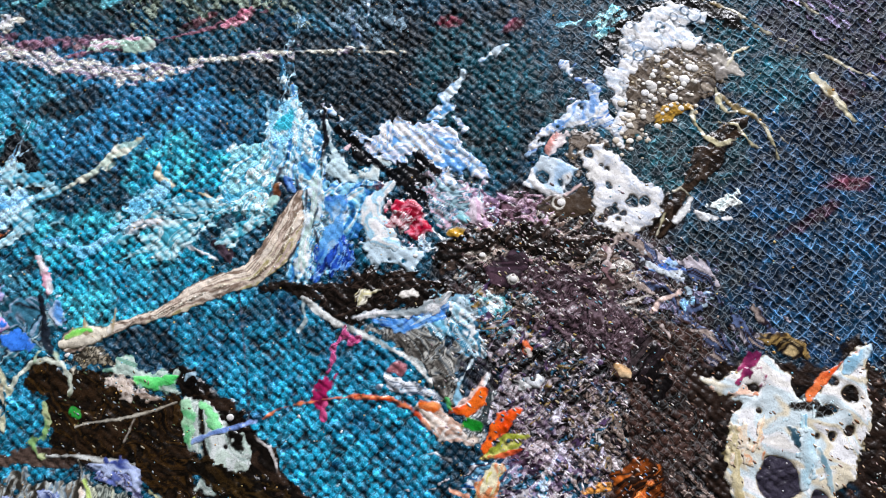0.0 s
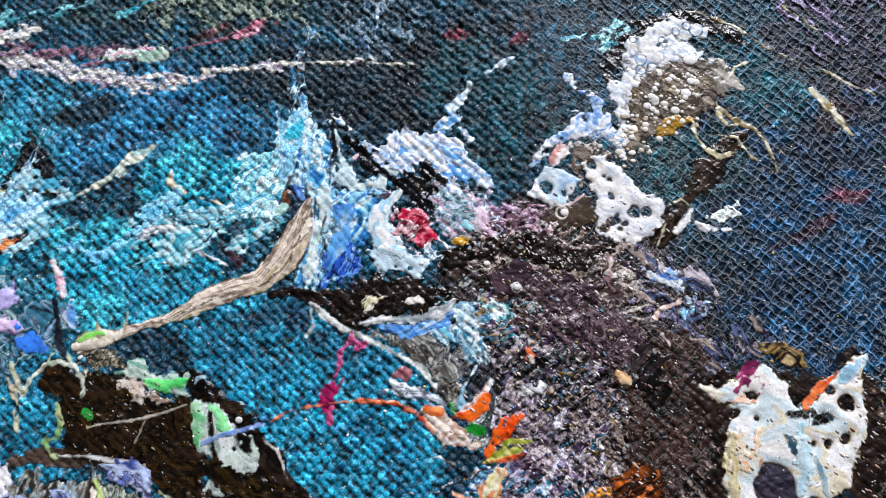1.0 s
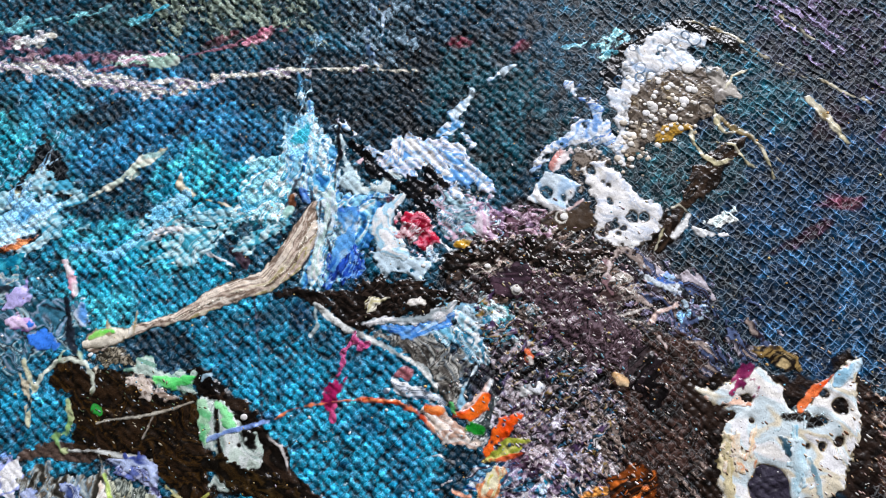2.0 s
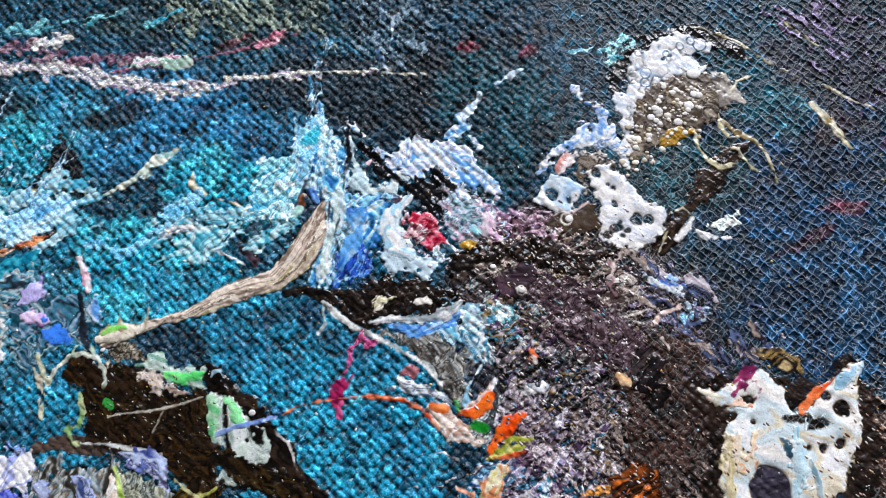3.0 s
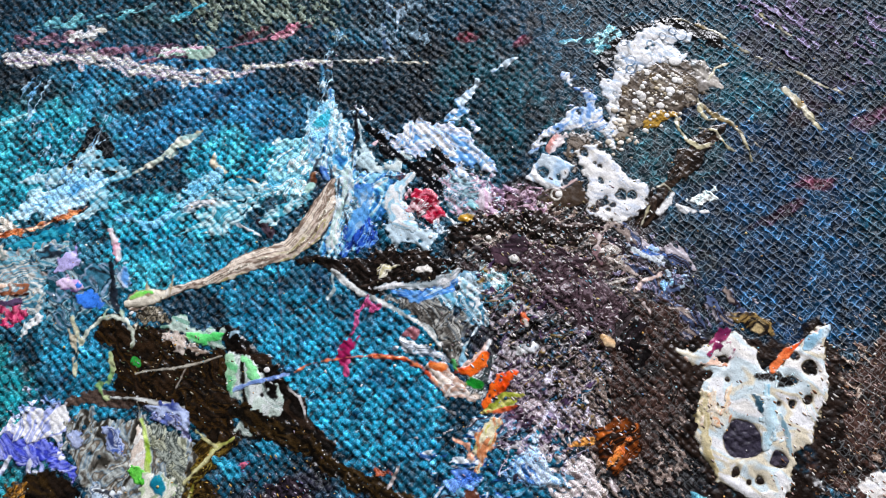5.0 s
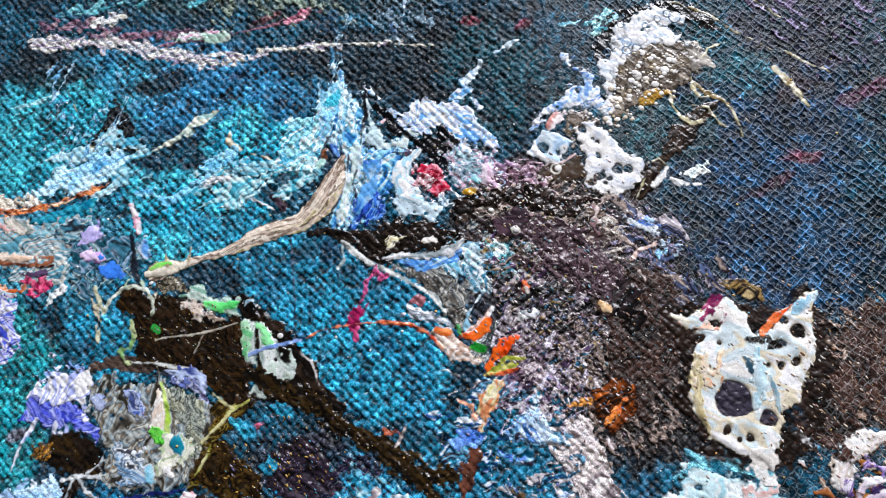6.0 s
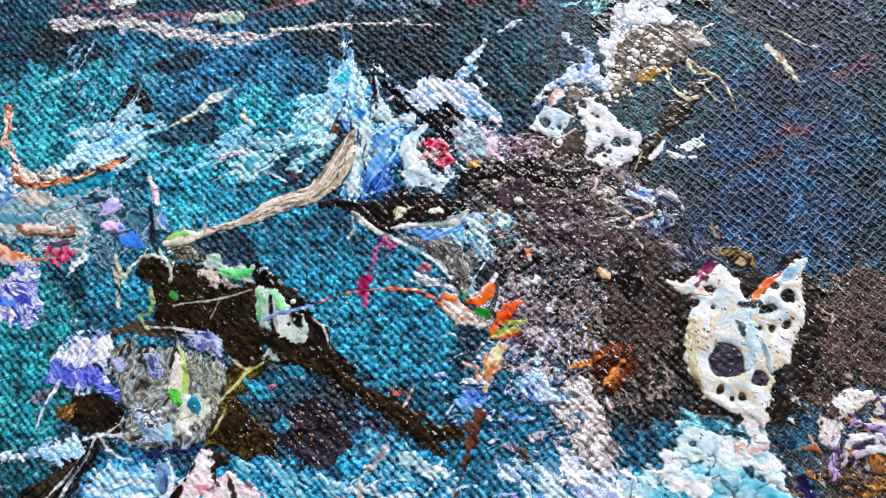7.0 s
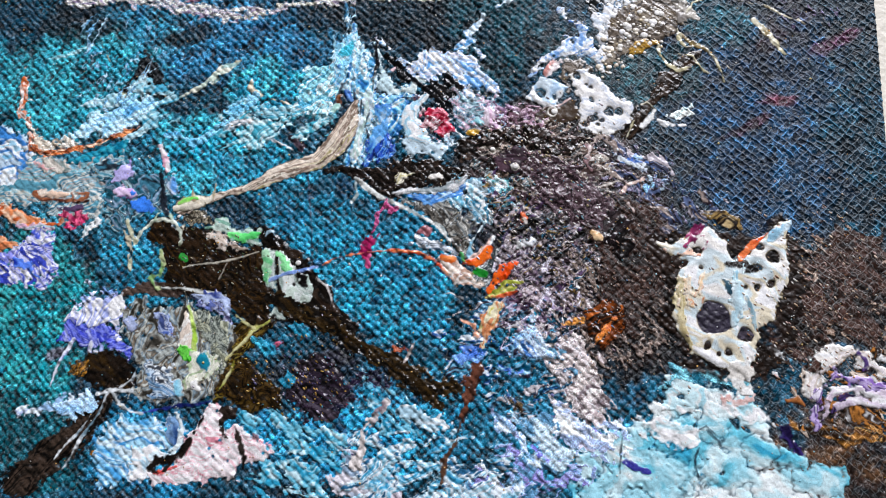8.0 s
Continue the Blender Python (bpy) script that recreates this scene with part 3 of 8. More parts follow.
poured("gold_drop", "gold drop of paint", "8a6018 c89838", run=((1.7, 1.7), (3.0, 2.0)), widths=(0.9, 1.1), torn=0.2, thick=0.16)

# dark mass
poured("dark_mass", "rough dark brown crust of paint", "0c0908 1c1513 2e2422 080605 3c302c", pool=((1.4, -0.3), (5.4, 1.8), (10.1, 3.4), (14.8, 3.8), (20.1, 2.8), (22.0, -1.2), (22.4, -6.5), (19.8, -10.5), (14.0, -7.7), (8.1, -5.5), (3.4, -4.2)), rag=1.6, fray=0.6, torn=0.5, thick=0.22, fill=0.35, marble=1.3, stretch=3, turn=25, contrast=0.55, lumps=0.09, material=WET_PAINT)
poured("dark_crust", "grey-brown crust of paint", "100c0e 241c20 42363c 0c090a 5a4c50", pool=((12.1, -6.7), (19.9, -7.9), (23.0, -11.7), (24.2, -15.5), (22.2, -21.1), (14.6, -22.0), (10.1, -18.4), (9.5, -12.0)), rag=1.8, fray=0.7, torn=0.62, thick=0.2, fill=0.3, marble=1.1, stretch=3, turn=40, contrast=0.6, lumps=0.09, material=WET_PAINT)
poured("dark_arm", "dark run joining the brown pool", BLACK, run=((-19.3, -4.3), (-16.2, -4.4), (-12.7, -4.8)), widths=(0.8, 1.1, 1.6), rag=0.4, thick=0.24, lumps=0.09, material=WET_PAINT)
poured("dark_ridge", "dark ridge of paint", BARK, run=((0.7, -2.2), (4.1, -0.2), (8.1, 1.6), (12.1, 2.3)), widths=(2.0, 2.2, 2.0, 1.0), rag=1.0, torn=0.15, thick=0.32, fill=0.5, marble=1.0, lumps=0.09, material=WET_PAINT)
poured("brown_saddle", "brown film between white lobes", "2a2018 4a3c30 3a3028 5c4e40", pool=((11.8, 5.1), (13.8, 6.3), (17.5, 7.5), (18.9, 4.5), (15.4, 3.3), (12.4, 3.7)), rag=0.6, thick=0.2, fill=0.6, turn=20, stretch=4)
poured("ice_film", "pale blue crumbs of paint", "7ab0cc c8e0ec 3a88a8 e8f0f4", pool=((0.8, -5.9), (5.5, -5.5), (7.8, -7.8), (6.2, -9.5), (4.2, -12.8), (2.6, -12.2), (2.9, -8.9)), rag=1.3, torn=0.55, thick=0.16, fill=0.35)

# crest

def cream_vein(line, wide):
    poured("cream_vein", "cream vein of raised paint", "d8d0a8 ece6cc a08c60", run=line, widths=wide, rag=0.5, thick=0.22, torn=0.08, fill=0.4)


cream_vein(((41.4, 31.6), (43.5, 29.7), (45.3, 28.5)), (0.4, 0.6, 0.3))
cream_vein(((44.3, 20.9), (46.5, 18.4), (48.7, 15.2)), (0.8, 1.2, 0.5))
cream_vein(((42.3, 24.0), (45.6, 23.4), (49.5, 21.3), (52.0, 19.8)), (0.3, 0.4, 0.5, 0.3))
poured("blue_white_fleck", "blue and white flecks of paint", "90b4ec f0f4fa 4a78c8", run=((24.0, -0.7), (25.6, -1.9), (27.5, -3.5)), widths=(1.0, 2.0, 1.0), rag=0.9, torn=0.25, thick=0.2)
poured("blue_white_fleck", "blue fleck of paint", "6a98c8 c0d8e8 3a6098", run=((28.1, -4.8), (29.3, -5.9), (30.6, -5.4)), widths=(0.9, 1.4, 0.6), rag=0.8, torn=0.25, thick=0.16)

# seahorse-like tail
poured("white_marbled_run", "white and grey marbled run", "b8c4cc e8eaec 7a98a8 f4f4f4", run=((-36.9, 1.7), (-34.6, 3.5), (-32.0, 2.7), (-30.1, 0.6), (-26.5, -0.7)), widths=(1.6, 2.2, 1.8, 1.6, 1.0), rag=0.9, torn=0.2, thick=0.18, turn=-30, stretch=4)
poured("aqua_run", "pale aqua run", "5ab0cc 98d0e0 3a90b0", run=((-39.3, 0.3), (-37.0, 2.6), (-33.7, 5.1), (-30.2, 6.3), (-25.2, 5.6), (-20.9, 4.9)), widths=(0.7, 1.5, 1.6, 1.0, 1.6, 1.2), rag=0.8, torn=0.22, thick=0.12, fill=0.3)
poured("cream_vein", "cream vein with a hooked end", "d8c8a0 e8dcc0 a06848", run=((-33.6, 10.7), (-33.1, 8.4), (-30.3, 7.3), (-26.6, 5.9), (-21.6, 4.9)), widths=(0.5, 1.3, 0.6, 0.6, 0.5), rag=0.5, thick=0.16, torn=0.12)
poured("purple_brown_blob", "purple-brown blob of paint", "3a2e3c 5c4c5a 2a2028", run=((-26.4, 0.7), (-24.4, -0.2), (-23.2, -2.5)), widths=(0.9, 2.0, 1.0), rag=0.7, thick=0.24, torn=0.06)
poured("thin_dark_line", "thin dark line running down", "201e2c 3a3848", run=((-23.2, -2.6), (-22.4, -7.4), (-21.3, -14.0), (-20.6, -21.7), (-20.4, -28.0)), widths=(0.3, 0.25, 0.25, 0.25, 0.2), rag=0.15, fray=0.08, thick=0.14, fill=0.2)

# dark bird

# orange and grey in the middle
poured("pink_patch", "dull pink patch", "8a5058 b87880 5a3840", run=((-5.3, -14.0), (-4.0, -13.3), (-3.8, -14.4)), widths=(1.2, 1.8, 1.0), rag=0.7, torn=0.15, thick=0.18)
poured("red_drop", "small orange-red drop", "d84018 f07048", run=((10.1, -11.3), (10.4, -12.0)), widths=(0.9, 0.7), rag=0.4, thick=0.24)
poured("mauve_film", "dull purple film", "3a2838 6a4a60 281c28", run=((9.9, -23.1), (12.3, -24.2)), widths=(3.2, 2.6), rag=1.0, torn=0.25, thick=0.16)
poured("rubbed_film", "pinkish grey rubbed paint over the weave", "a89898 d8ccc8 7a6c70 ece4e0", pool=((13.2, -29.3), (17.0, -27.6), (20.2, -32.1), (22.8, -36.5), (23.6, -40.1), (19.5, -40.0), (15.6, -35.3)), rag=1.4, torn=0.3, thick=0.12, fill=0.12)
poured("rubbed_film", "pinkish grey rubbed paint over the weave", "7a686c b0a0a4 4a3c40", pool=((8.2, -15.9), (13.3, -17.0), (17.8, -19.4), (18.3, -23.7), (13.9, -25.1), (10.1, -21.5)), rag=1.4, torn=0.55, thick=0.12, fill=0.12)

# right side
poured("orange_leaf", "orange rubbed leaf of paint", "b86828 e8a858 7a3c14", run=((47.7, -28.6), (49.3, -27.0), (50.9, -25.3), (52.6, -23.9)), widths=(1.0, 2.0, 1.4, 0.4), rag=0.6, torn=0.12, thick=0.14, fill=0.2)
poured("blue_grey_patch", "dark blue-grey rubbed patch", "1a3a50 3a6078 0f2030", run=((50.6, -29.8), (52.9, -28.2)), widths=(2.6, 2.0), rag=1.0, torn=0.35, thick=0.1, fill=0.1)
poured("gold_crust", "gold-brown rubbed crust of paint", "5a3614 b07838 28180a d8a860", pool=((46.3, -37.0), (49.5, -37.2), (53.0, -38.4), (58.0, -36.7), (59.7, -40.9), (52.8, -41.3), (48.0, -39.4)), rag=1.3, torn=0.35, thick=0.14, fill=0.2)
poured("violet_patch", "dark violet patch", "281c58 483888 181038", run=((45.8, -40.6), (47.4, -43.0)), widths=(2.4, 2.0), rag=0.9, torn=0.2, thick=0.14)

# cyan cloud
poured("cyan_cloud", "smooth cyan and white pool of paint", cracks=0.012, codes="3cacd0 6cc8de a4deec d0f0f6 ecf8fa b4e4f0", pool=((30.1, -35.2), (30.9, -32.7), (34.3, -32.9), (37.4, -34.3), (41.7, -34.6), (43.2, -37.0), (43.8, -40.0), (45.8, -42.5), (52.6, -44.0), (52.9, -50.3), (17.4, -52.7), (17.3, -47.0), (20.2, -43.1), (23.9, -40.5), (27.7, -38.3)), rag=1.0, thick=0.4, fill=0.92, marble=5.5, stretch=1.3, contrast=0.42, torn=0.04,
       holes=((40.3, -38.9) + (0.75,), (41.6, -40.0) + (0.45,), (33.5, -40.4) + (0.35,), (28.4, -42.9) + (0.3,), (37.4, -45.8) + (0.3,), (31.8, -35.6) + (0.5,)))
poured("cyan_fringe", "rubbed aqua fringe of the cyan pool", "3a98b0 78c0d0 1c6f88", pool=((30.3, -34.6), (31.1, -31.5), (35.2, -31.3), (41.1, -32.5), (42.4, -34.7), (37.4, -34.3), (34.3, -33.0)), rag=1.0, torn=0.4, thick=0.14, fill=0.2)
poured("pinkish_smear", "pinkish white smear on the cyan pool", "f0dcd8 d8a8a0 fbf4f2", run=((38.0, -36.0), (40.6, -35.3), (42.0, -35.6)), widths=(1.6, 2.2, 1.0), rag=0.8, torn=0.2, thick=0.12)
for line in (((34.3, -40.2), (35.9, -39.6), (37.3, -40.9)), ((32.9, -40.9), (33.7, -40.0), (34.0, -39.2)), ((35.7, -40.1), (37.0, -41.4), (37.4, -42.1)), ((31.4, -39.7), (32.9, -41.2)), ((34.6, -42.4), (34.0, -43.8), (34.5, -46.3)), ((24.7, -40.0), (24.3, -43.0), (24.1, -46.6)), ((21.4, -44.6), (23.2, -46.3))):
    poured("dark_crack", "thin dark crack", "1c2c38 3a4c58", run=line, widths=(0.2, 0.45, 0.2), rag=0.3, fray=0.1, thick=0.1, fill=0.5)
poured("blue_stain", "violet-blue stain on the cyan pool", "3a3a98 6868c0", run=((25.0, -45.3), (26.9, -45.9)), widths=(1.4, 1.8), rag=0.9, torn=0.2, thick=0.12)
poured("white_veil", "ragged pale veil of paint", "88b4cc c8dce8 5a90b4 9088c8 e4ecf2", pool=((11.1, -41.6), (14.9, -38.4), (18.7, -39.7), (21.7, -41.0), (20.2, -44.0), (16.6, -48.5), (9.2, -53.3), (0.2, -53.9), (1.4, -48.0), (7.5, -46.9)), rag=1.8, torn=0.55, thick=0.16, fill=0.3)
poured("pale_film", "pale mauve film near the branch", "c0b0c0 e0dce4 88a0b8", pool=((-14.3, -46.8), (-10.5, -45.5), (-6.4, -47.8), (-2.9, -54.1), (-13.7, -54.8)), rag=1.4, torn=0.4, thick=0.16)
poured("blue_patch", "blue patch of paint", "2a58b0 5a88d8 8ab0e8", run=((2.2, -31.8), (3.8, -30.9)), widths=(1.8, 1.4), rag=0.8, torn=0.2, thick=0.16)
poured("blue_patch", "blue flecks of paint", "3468c0 6a98e0", run=((7.8, -33.1), (9.8, -33.3)), widths=(1.4, 1.0), rag=0.8, torn=0.25, thick=0.16)
poured("blue_patch", "pale blue rubbed paint", "4a80b8 90b4d8", pool=((8.4, -28.8), (12.3, -26.2), (15.1, -29.2), (13.2, -32.4), (9.7, -31.8)), rag=1.2, torn=0.5, thick=0.12, fill=0.2)
poured("white_fleck", "white crumbs of paint", "c8ccd0 f0f0ec", run=((-1.7, -23.4), (0.9, -22.9), (1.8, -23.9)), widths=(0.9, 1.2, 0.6), rag=0.9, torn=0.2, thick=0.16)

# lower left
poured("bird_belly_shade", "dark band under the bird", BARK, run=((-49.4, -24.3), (-44.6, -23.7), (-39.3, -23.9), (-34.0, -24.5), (-32.9, -26.1)), widths=(1.4, 2.0, 1.8, 1.2, 0.8), rag=0.7, torn=0.08, thick=0.24, lumps=0.09, material=WET_PAINT)
poured("blue_plume", "pale blue plume of paint", "5a80c0 a8bce0 303c60 d8dcf0", run=((-39.1, -25.1), (-36.0, -25.8), (-33.3, -26.7)), widths=(1.2, 1.8, 1.0), rag=0.6, thick=0.22, turn=-20, stretch=5)
poured("aqua_cell", "aqua cell in the grey marbling", "1c88a0 38a8b8", run=((-36.2, -34.2), (-35.6, -33.9)), widths=(1.5, 1.3), rag=0.3, thick=0.24, fill=0.9, rim="6a7040")
poured("white_drop", "white drops of paint", SNOW, run=((-37.1, -37.7), (-35.8, -39.2)), widths=(1.3, 1.0), rag=0.4, thick=0.3)
poured("olive_wing", "olive-brown marbled wing of paint", "1c1408 4a3814 0c0805 6a5420 2e220c", pool=((-33.0, -29.0), (-29.3, -28.0), (-25.5, -27.7), (-28.1, -31.2), (-30.3, -33.9), (-28.0, -36.0), (-24.0, -38.6), (-22.9, -40.9), (-27.9, -41.1), (-33.1, -39.5), (-31.9, -34.6)), rag=0.9, torn=0.08, thick=0.28, fill=0.7, marble=1.1, stretch=4, turn=40, contrast=0.6, lumps=0.09, material=WET_PAINT)
poured("olive_vein", "olive vein of paint", "a09848 d0c888 6a6428", run=((-31.0, -28.5), (-28.8, -29.0), (-26.7, -28.3), (-24.7, -27.4)), widths=(0.4, 0.6, 0.6, 0.3), rag=0.4, thick=0.26)
poured("dark_purple_crust", "dark purple-brown crust of paint", "181218 302834 100c10 4a3c44", pool=((-24.4, -34.3), (-18.8, -32.4), (-14.5, -34.6), (-14.2, -38.4), (-18.0, -41.0), (-23.1, -39.7)), rag=1.3, torn=0.3, thick=0.2, fill=0.35, marble=1.0, lumps=0.09, material=WET_PAINT)
for spot, tones in ((((-25.7, -31.5), (-24.9, -31.1)), "e02858 f080a0"), (((-14.8, -39.4), (-14.3, -39.1)), "c82038 e85868"), (((-50.5, -48.3), (-50.0, -48.4)), "b87828 d8a050"), (((-41.0, -50.6), (-40.4, -50.1)), "e06840 f0a080")):
    poured("paint_drop", "small bright drop of paint", tones, run=spot, widths=(1.2, 1.0), rag=0.5, torn=0.08, thick=0.26)
poured("pale_film", "pale mauve crumbs of paint", "a890a0 d8ccd4 78606c", run=((-27.4, -45.3), (-25.1, -47.5)), widths=(2.2, 1.4), rag=1.0, torn=0.35, thick=0.16)


# thin veils and crumbled bits that tie the larger shapes together
def veil(name, label, tones, rim, torn, tear, turn):
    """A thin torn skin of paint inside a rim."""
    crumbs = name == "mixed_crumb"
    poured(name, label, tones, pool=rim, rag=1.6, fray=0.6, torn=torn, tear=tear, turn=turn, thick=0.14, marble=1.8 if crumbs else 0.9,
           cracks=0, soak=0.35, fill=0.15 if name in ("rubbed_film", "crumbled_crust") else 0.35, contrast=0.6)


veil("aqua_veil", "thin pale aqua veil of paint", "4ab0c8 98d4e0 d0ecf0 2a94b0", ((-41.7, -0.1), (-36.4, 3.5), (-30.8, 5.3), (-19.4, 3.7), (-20.6, 0.5), (-31.0, -1.4)), 0.85, 1.8, 25)
veil("aqua_veil", "thin pale aqua veil of paint", "48a8c8 98d0e0 c8e8f0", ((-60.3, 8.3), (-51.7, 10.6), (-45.6, 8.4), (-46.3, 1.9), (-50.3, -0.2), (-59.1, 0.3)), 0.7, 1.8, 20)
veil("pale_veil", "thin pale aqua veil of paint", "5ab8cc a8dce4 d8eef0 3a98b4", ((-25.7, 10.4), (-20.1, 14.5), (-17.8, 8.7), (-19.5, 4.2), (-23.8, 5.6)), 0.75, 1.6, 40)
veil("pale_veil", "thin pale aqua veil of paint", "58b0c8 a8d8e4 2a88a8", ((-33.9, 7.4), (-28.2, 7.1), (-20.3, 5.7), (-19.4, 3.8), (-26.5, 4.2), (-32.3, 5.5)), 0.75, 1.8, -8)
veil("pink_veil", "pinkish veil round the red curl", "d8b0bc f4eef0 a87888", ((-6.3, 4.9), (-3.9, 5.8), (-0.8, 5.4), (-1.4, 1.1), (-5.1, 1.1)), 0.95, 0.9, 60)
veil("purple_crust", "purple-grey crumbled paint", "2a2030 5a4860 9a8898 1a141c", ((6.5, -18.4), (12.9, -15.7), (17.7, -19.6), (18.6, -26.7), (13.2, -29.3), (8.4, -26.4)), 0.95, 0.9, 30)
veil("aqua_veil", "ragged aqua and white veil", "3a98c0 98cce0 e0ecf2 2a6890", ((-14.4, -45.3), (-8.3, -41.9), (-0.4, -42.2), (8.9, -43.9), (13.7, -53.0), (-10.6, -54.6)), 0.95, 1.5, 15)
veil("aqua_veil", "ragged aqua veil", "2a98bc 70c0d8 c0e0e8", ((-28.6, -41.6), (-21.2, -41.5), (-13.0, -43.0), (-13.7, -54.8), (-26.3, -55.7)), 0.95, 1.4, -20)
veil("aqua_veil", "ragged aqua veil", "2a90b4 70b8d0 b0d4e0", ((-12.1, -34.4), (-5.5, -36.4), (-2.0, -42.3), (-6.6, -44.1), (-13.3, -39.9)), 0.95, 1.2, -40)
veil("rubbed_film", "brown and pinkish rubbed paint", "5a4038 a08878 2c1e18", ((46.3, -14.6), (54.7, -11.1), (59.6, -14.9), (60.8, -27.1), (52.1, -29.0), (46.5, -24.7)), 1.50, 0.7, -45)
veil("rubbed_film", "purple rubbed paint", "4a3c58 807090 2c2438", ((40.7, 31.6), (48.6, 36.2), (59.0, 31.5), (58.0, 21.3), (47.5, 22.0)), 1.50, 0.9, -45)
veil("rubbed_film", "pale rubbed paint over the weave", "3a5868 7890a0 24404c", ((-14.0, 35.1), (-2.3, 35.0), (-3.5, 26.5), (-10.6, 25.0)), 1.50, 0.8, -60)
veil("rubbed_film", "greenish grey rubbed paint", "5a6a60 8a9888 304038", ((-40.4, 36.9), (-14.1, 36.7), (-16.7, 30.4), (-37.4, 29.3)), 1.50, 0.9, -50)
veil("crumbled_crust", "crumbled bits over dark paint", "8a746a c8b4a8 4a3a3a a8888c", ((4.7, 0.9), (14.8, 3.3), (20.4, 2.0), (22.2, -6.5), (18.6, -9.9), (8.1, -5.5)), 1.50, 0.7, 20)
veil("crumbled_crust", "crumbled pale bits over dark paint", "6a5a60 c4b8b8 3a4458 58404a", ((10.1, -6.8), (20.5, -9.2), (23.6, -15.5), (17.1, -21.9), (9.5, -18.4)), 1.50, 0.7, 40)
veil("crumbled_crust", "crumbled teal and grey bits", "2a7890 90b8c0 5a5a60 a0a8a8", ((2.8, -2.9), (12.1, -5.4), (10.8, -12.0), (5.5, -10.8)), 1.50, 0.7, 20)
veil("crumbled_crust", "crumbled dark purple bits", "3a3038 7a7088 2a3c50", ((22.7, 0.8), (31.8, -1.1), (33.9, -10.2), (27.5, -11.6), (23.2, -6.5)), 1.50, 0.7, -40)
veil("crumbled_crust", "crumbled brown bits", "4a3a34 98867c 2a1e1a", ((14.5, -15.7), (25.5, -17.7), (30.9, -22.3), (30.8, -30.0), (22.4, -32.7), (17.0, -26.0)), 1.50, 0.7, -45)
veil("mixed_crumb", "crumbs of many colours over dark paint", "d8d4d4 1a1414 3a7898 2a2020 9a8048 b8acb0 241c1c 5a4468", ((4.8, -4.2), (12.1, -5.4), (21.2, -8.5), (24.2, -15.5), (17.1, -22.5), (9.5, -19.6), (5.5, -12.1)), 1.33, 1.53, 35)
veil("mixed_crumb", "crumbs of many colours over dark paint", "d8d0c8 1a1210 8a7468 2a1e1c c0b0a8 4a3a38", ((4.0, 1.2), (14.8, 3.4), (21.4, 2.1), (23.1, -8.5), (14.7, -8.0), (5.4, -4.2)), 1.29, 1.53, 15)
veil("mixed_crumb", "crumbs of many colours over dark paint", "c8c0c8 1c1620 5a6a90 2a2028 a89890", ((22.0, 0.8), (30.5, -0.4), (39.0, -8.8), (30.6, -12.8), (23.1, -10.4)), 1.38, 1.36, -45)
veil("mixed_crumb", "crumbs of many colours over teal", "d0dce4 2a60a8 0c3048 0c5878 70a8c8 2a2438 c8c4c8", ((-1.2, -26.8), (8.3, -23.2), (17.0, -27.6), (17.1, -35.3), (8.8, -38.7), (0.1, -36.1)), 1.16, 1.70, 10)
veil("mixed_crumb", "crumbs of many colours over dark paint", "e0d0c0 1a1210 b87838 3a2a20 d8d8d8", ((44.9, -27.8), (52.2, -28.2), (60.7, -28.6), (59.8, -40.2), (47.1, -41.6)), 1.38, 1.53, -45)

# fine vein networks, where one colour was drawn out through another
def network(label, tones, rim, size, wide, turn):
    """A network of fine veins inside a rim."""
    poured("vein_network", label, tones, pool=rim, rag=1.4, fray=0.1, turn=turn, thick=0.12, fill=0.3, marble=1.0, cracks=0,
           soak=0.1, veins=(size, wide))


network("fine pale veins over dark paint", "8a7a70 c4b8ac 5a4840", ((1.4, -0.2), (10.1, 3.7), (20.1, 3.1), (22.5, -6.5), (18.5, -11.8), (8.1, -6.8)), 2.4, 0.10, 20)
network("fine white and violet veins over dark paint", "7a6c78 b0a4a8 4a3c58", ((6.8, -6.8), (19.9, -8.5), (24.2, -15.5), (19.6, -23.7), (10.8, -23.3), (5.6, -14.7)), 2.4, 0.11, 45)
network("fine black veins over dark paint", "060405 140e0e", ((4.0, 1.9), (20.1, 3.1), (23.1, -9.1), (23.5, -19.3), (12.0, -22.0), (8.1, -9.4)), 2.0, 0.16, 30)
network("fine pink veins over mauve paint", "a87890 d8b8c8 5a3848", ((3.3, 6.1), (11.4, 7.5), (12.8, 2.7), (5.4, 1.2)), 1.6, 0.10, 10)
network("fine lilac veins over dark paint", "9888a8 d8d0dc 4a3c58", ((5.7, -18.4), (12.9, -14.9), (19.3, -22.8), (16.3, -30.7), (8.5, -29.5)), 2.0, 0.10, 40)
network("fine pinkish veins over dark paint", "a89898 e0d4d4 685858", ((12.3, -26.2), (20.1, -22.7), (24.7, -33.3), (21.0, -41.0), (14.9, -36.9)), 2.2, 0.14, -50)
network("fine pale blue scratches", "5a98c0 b0d0e0 3a7098", ((-21.8, 28.9), (-16.6, 28.8), (-14.5, 15.2), (-20.2, 15.2)), 3.2, 0.06, 85)
network("fine pale blue scratches", "5a98c0 b0d0e4", ((-63.6, 20.4), (-49.2, 20.4), (-46.1, 7.0), (-61.2, 4.6)), 3.0, 0.09, 60)
network("fine pale veins beside the red curl", "a8c4d8 eef2f4 6a98b8", ((-1.6, 11.0), (4.6, 8.9), (6.7, 2.6), (0.7, 0.5), (-2.7, -0.9)), 2.0, 0.12, 10)
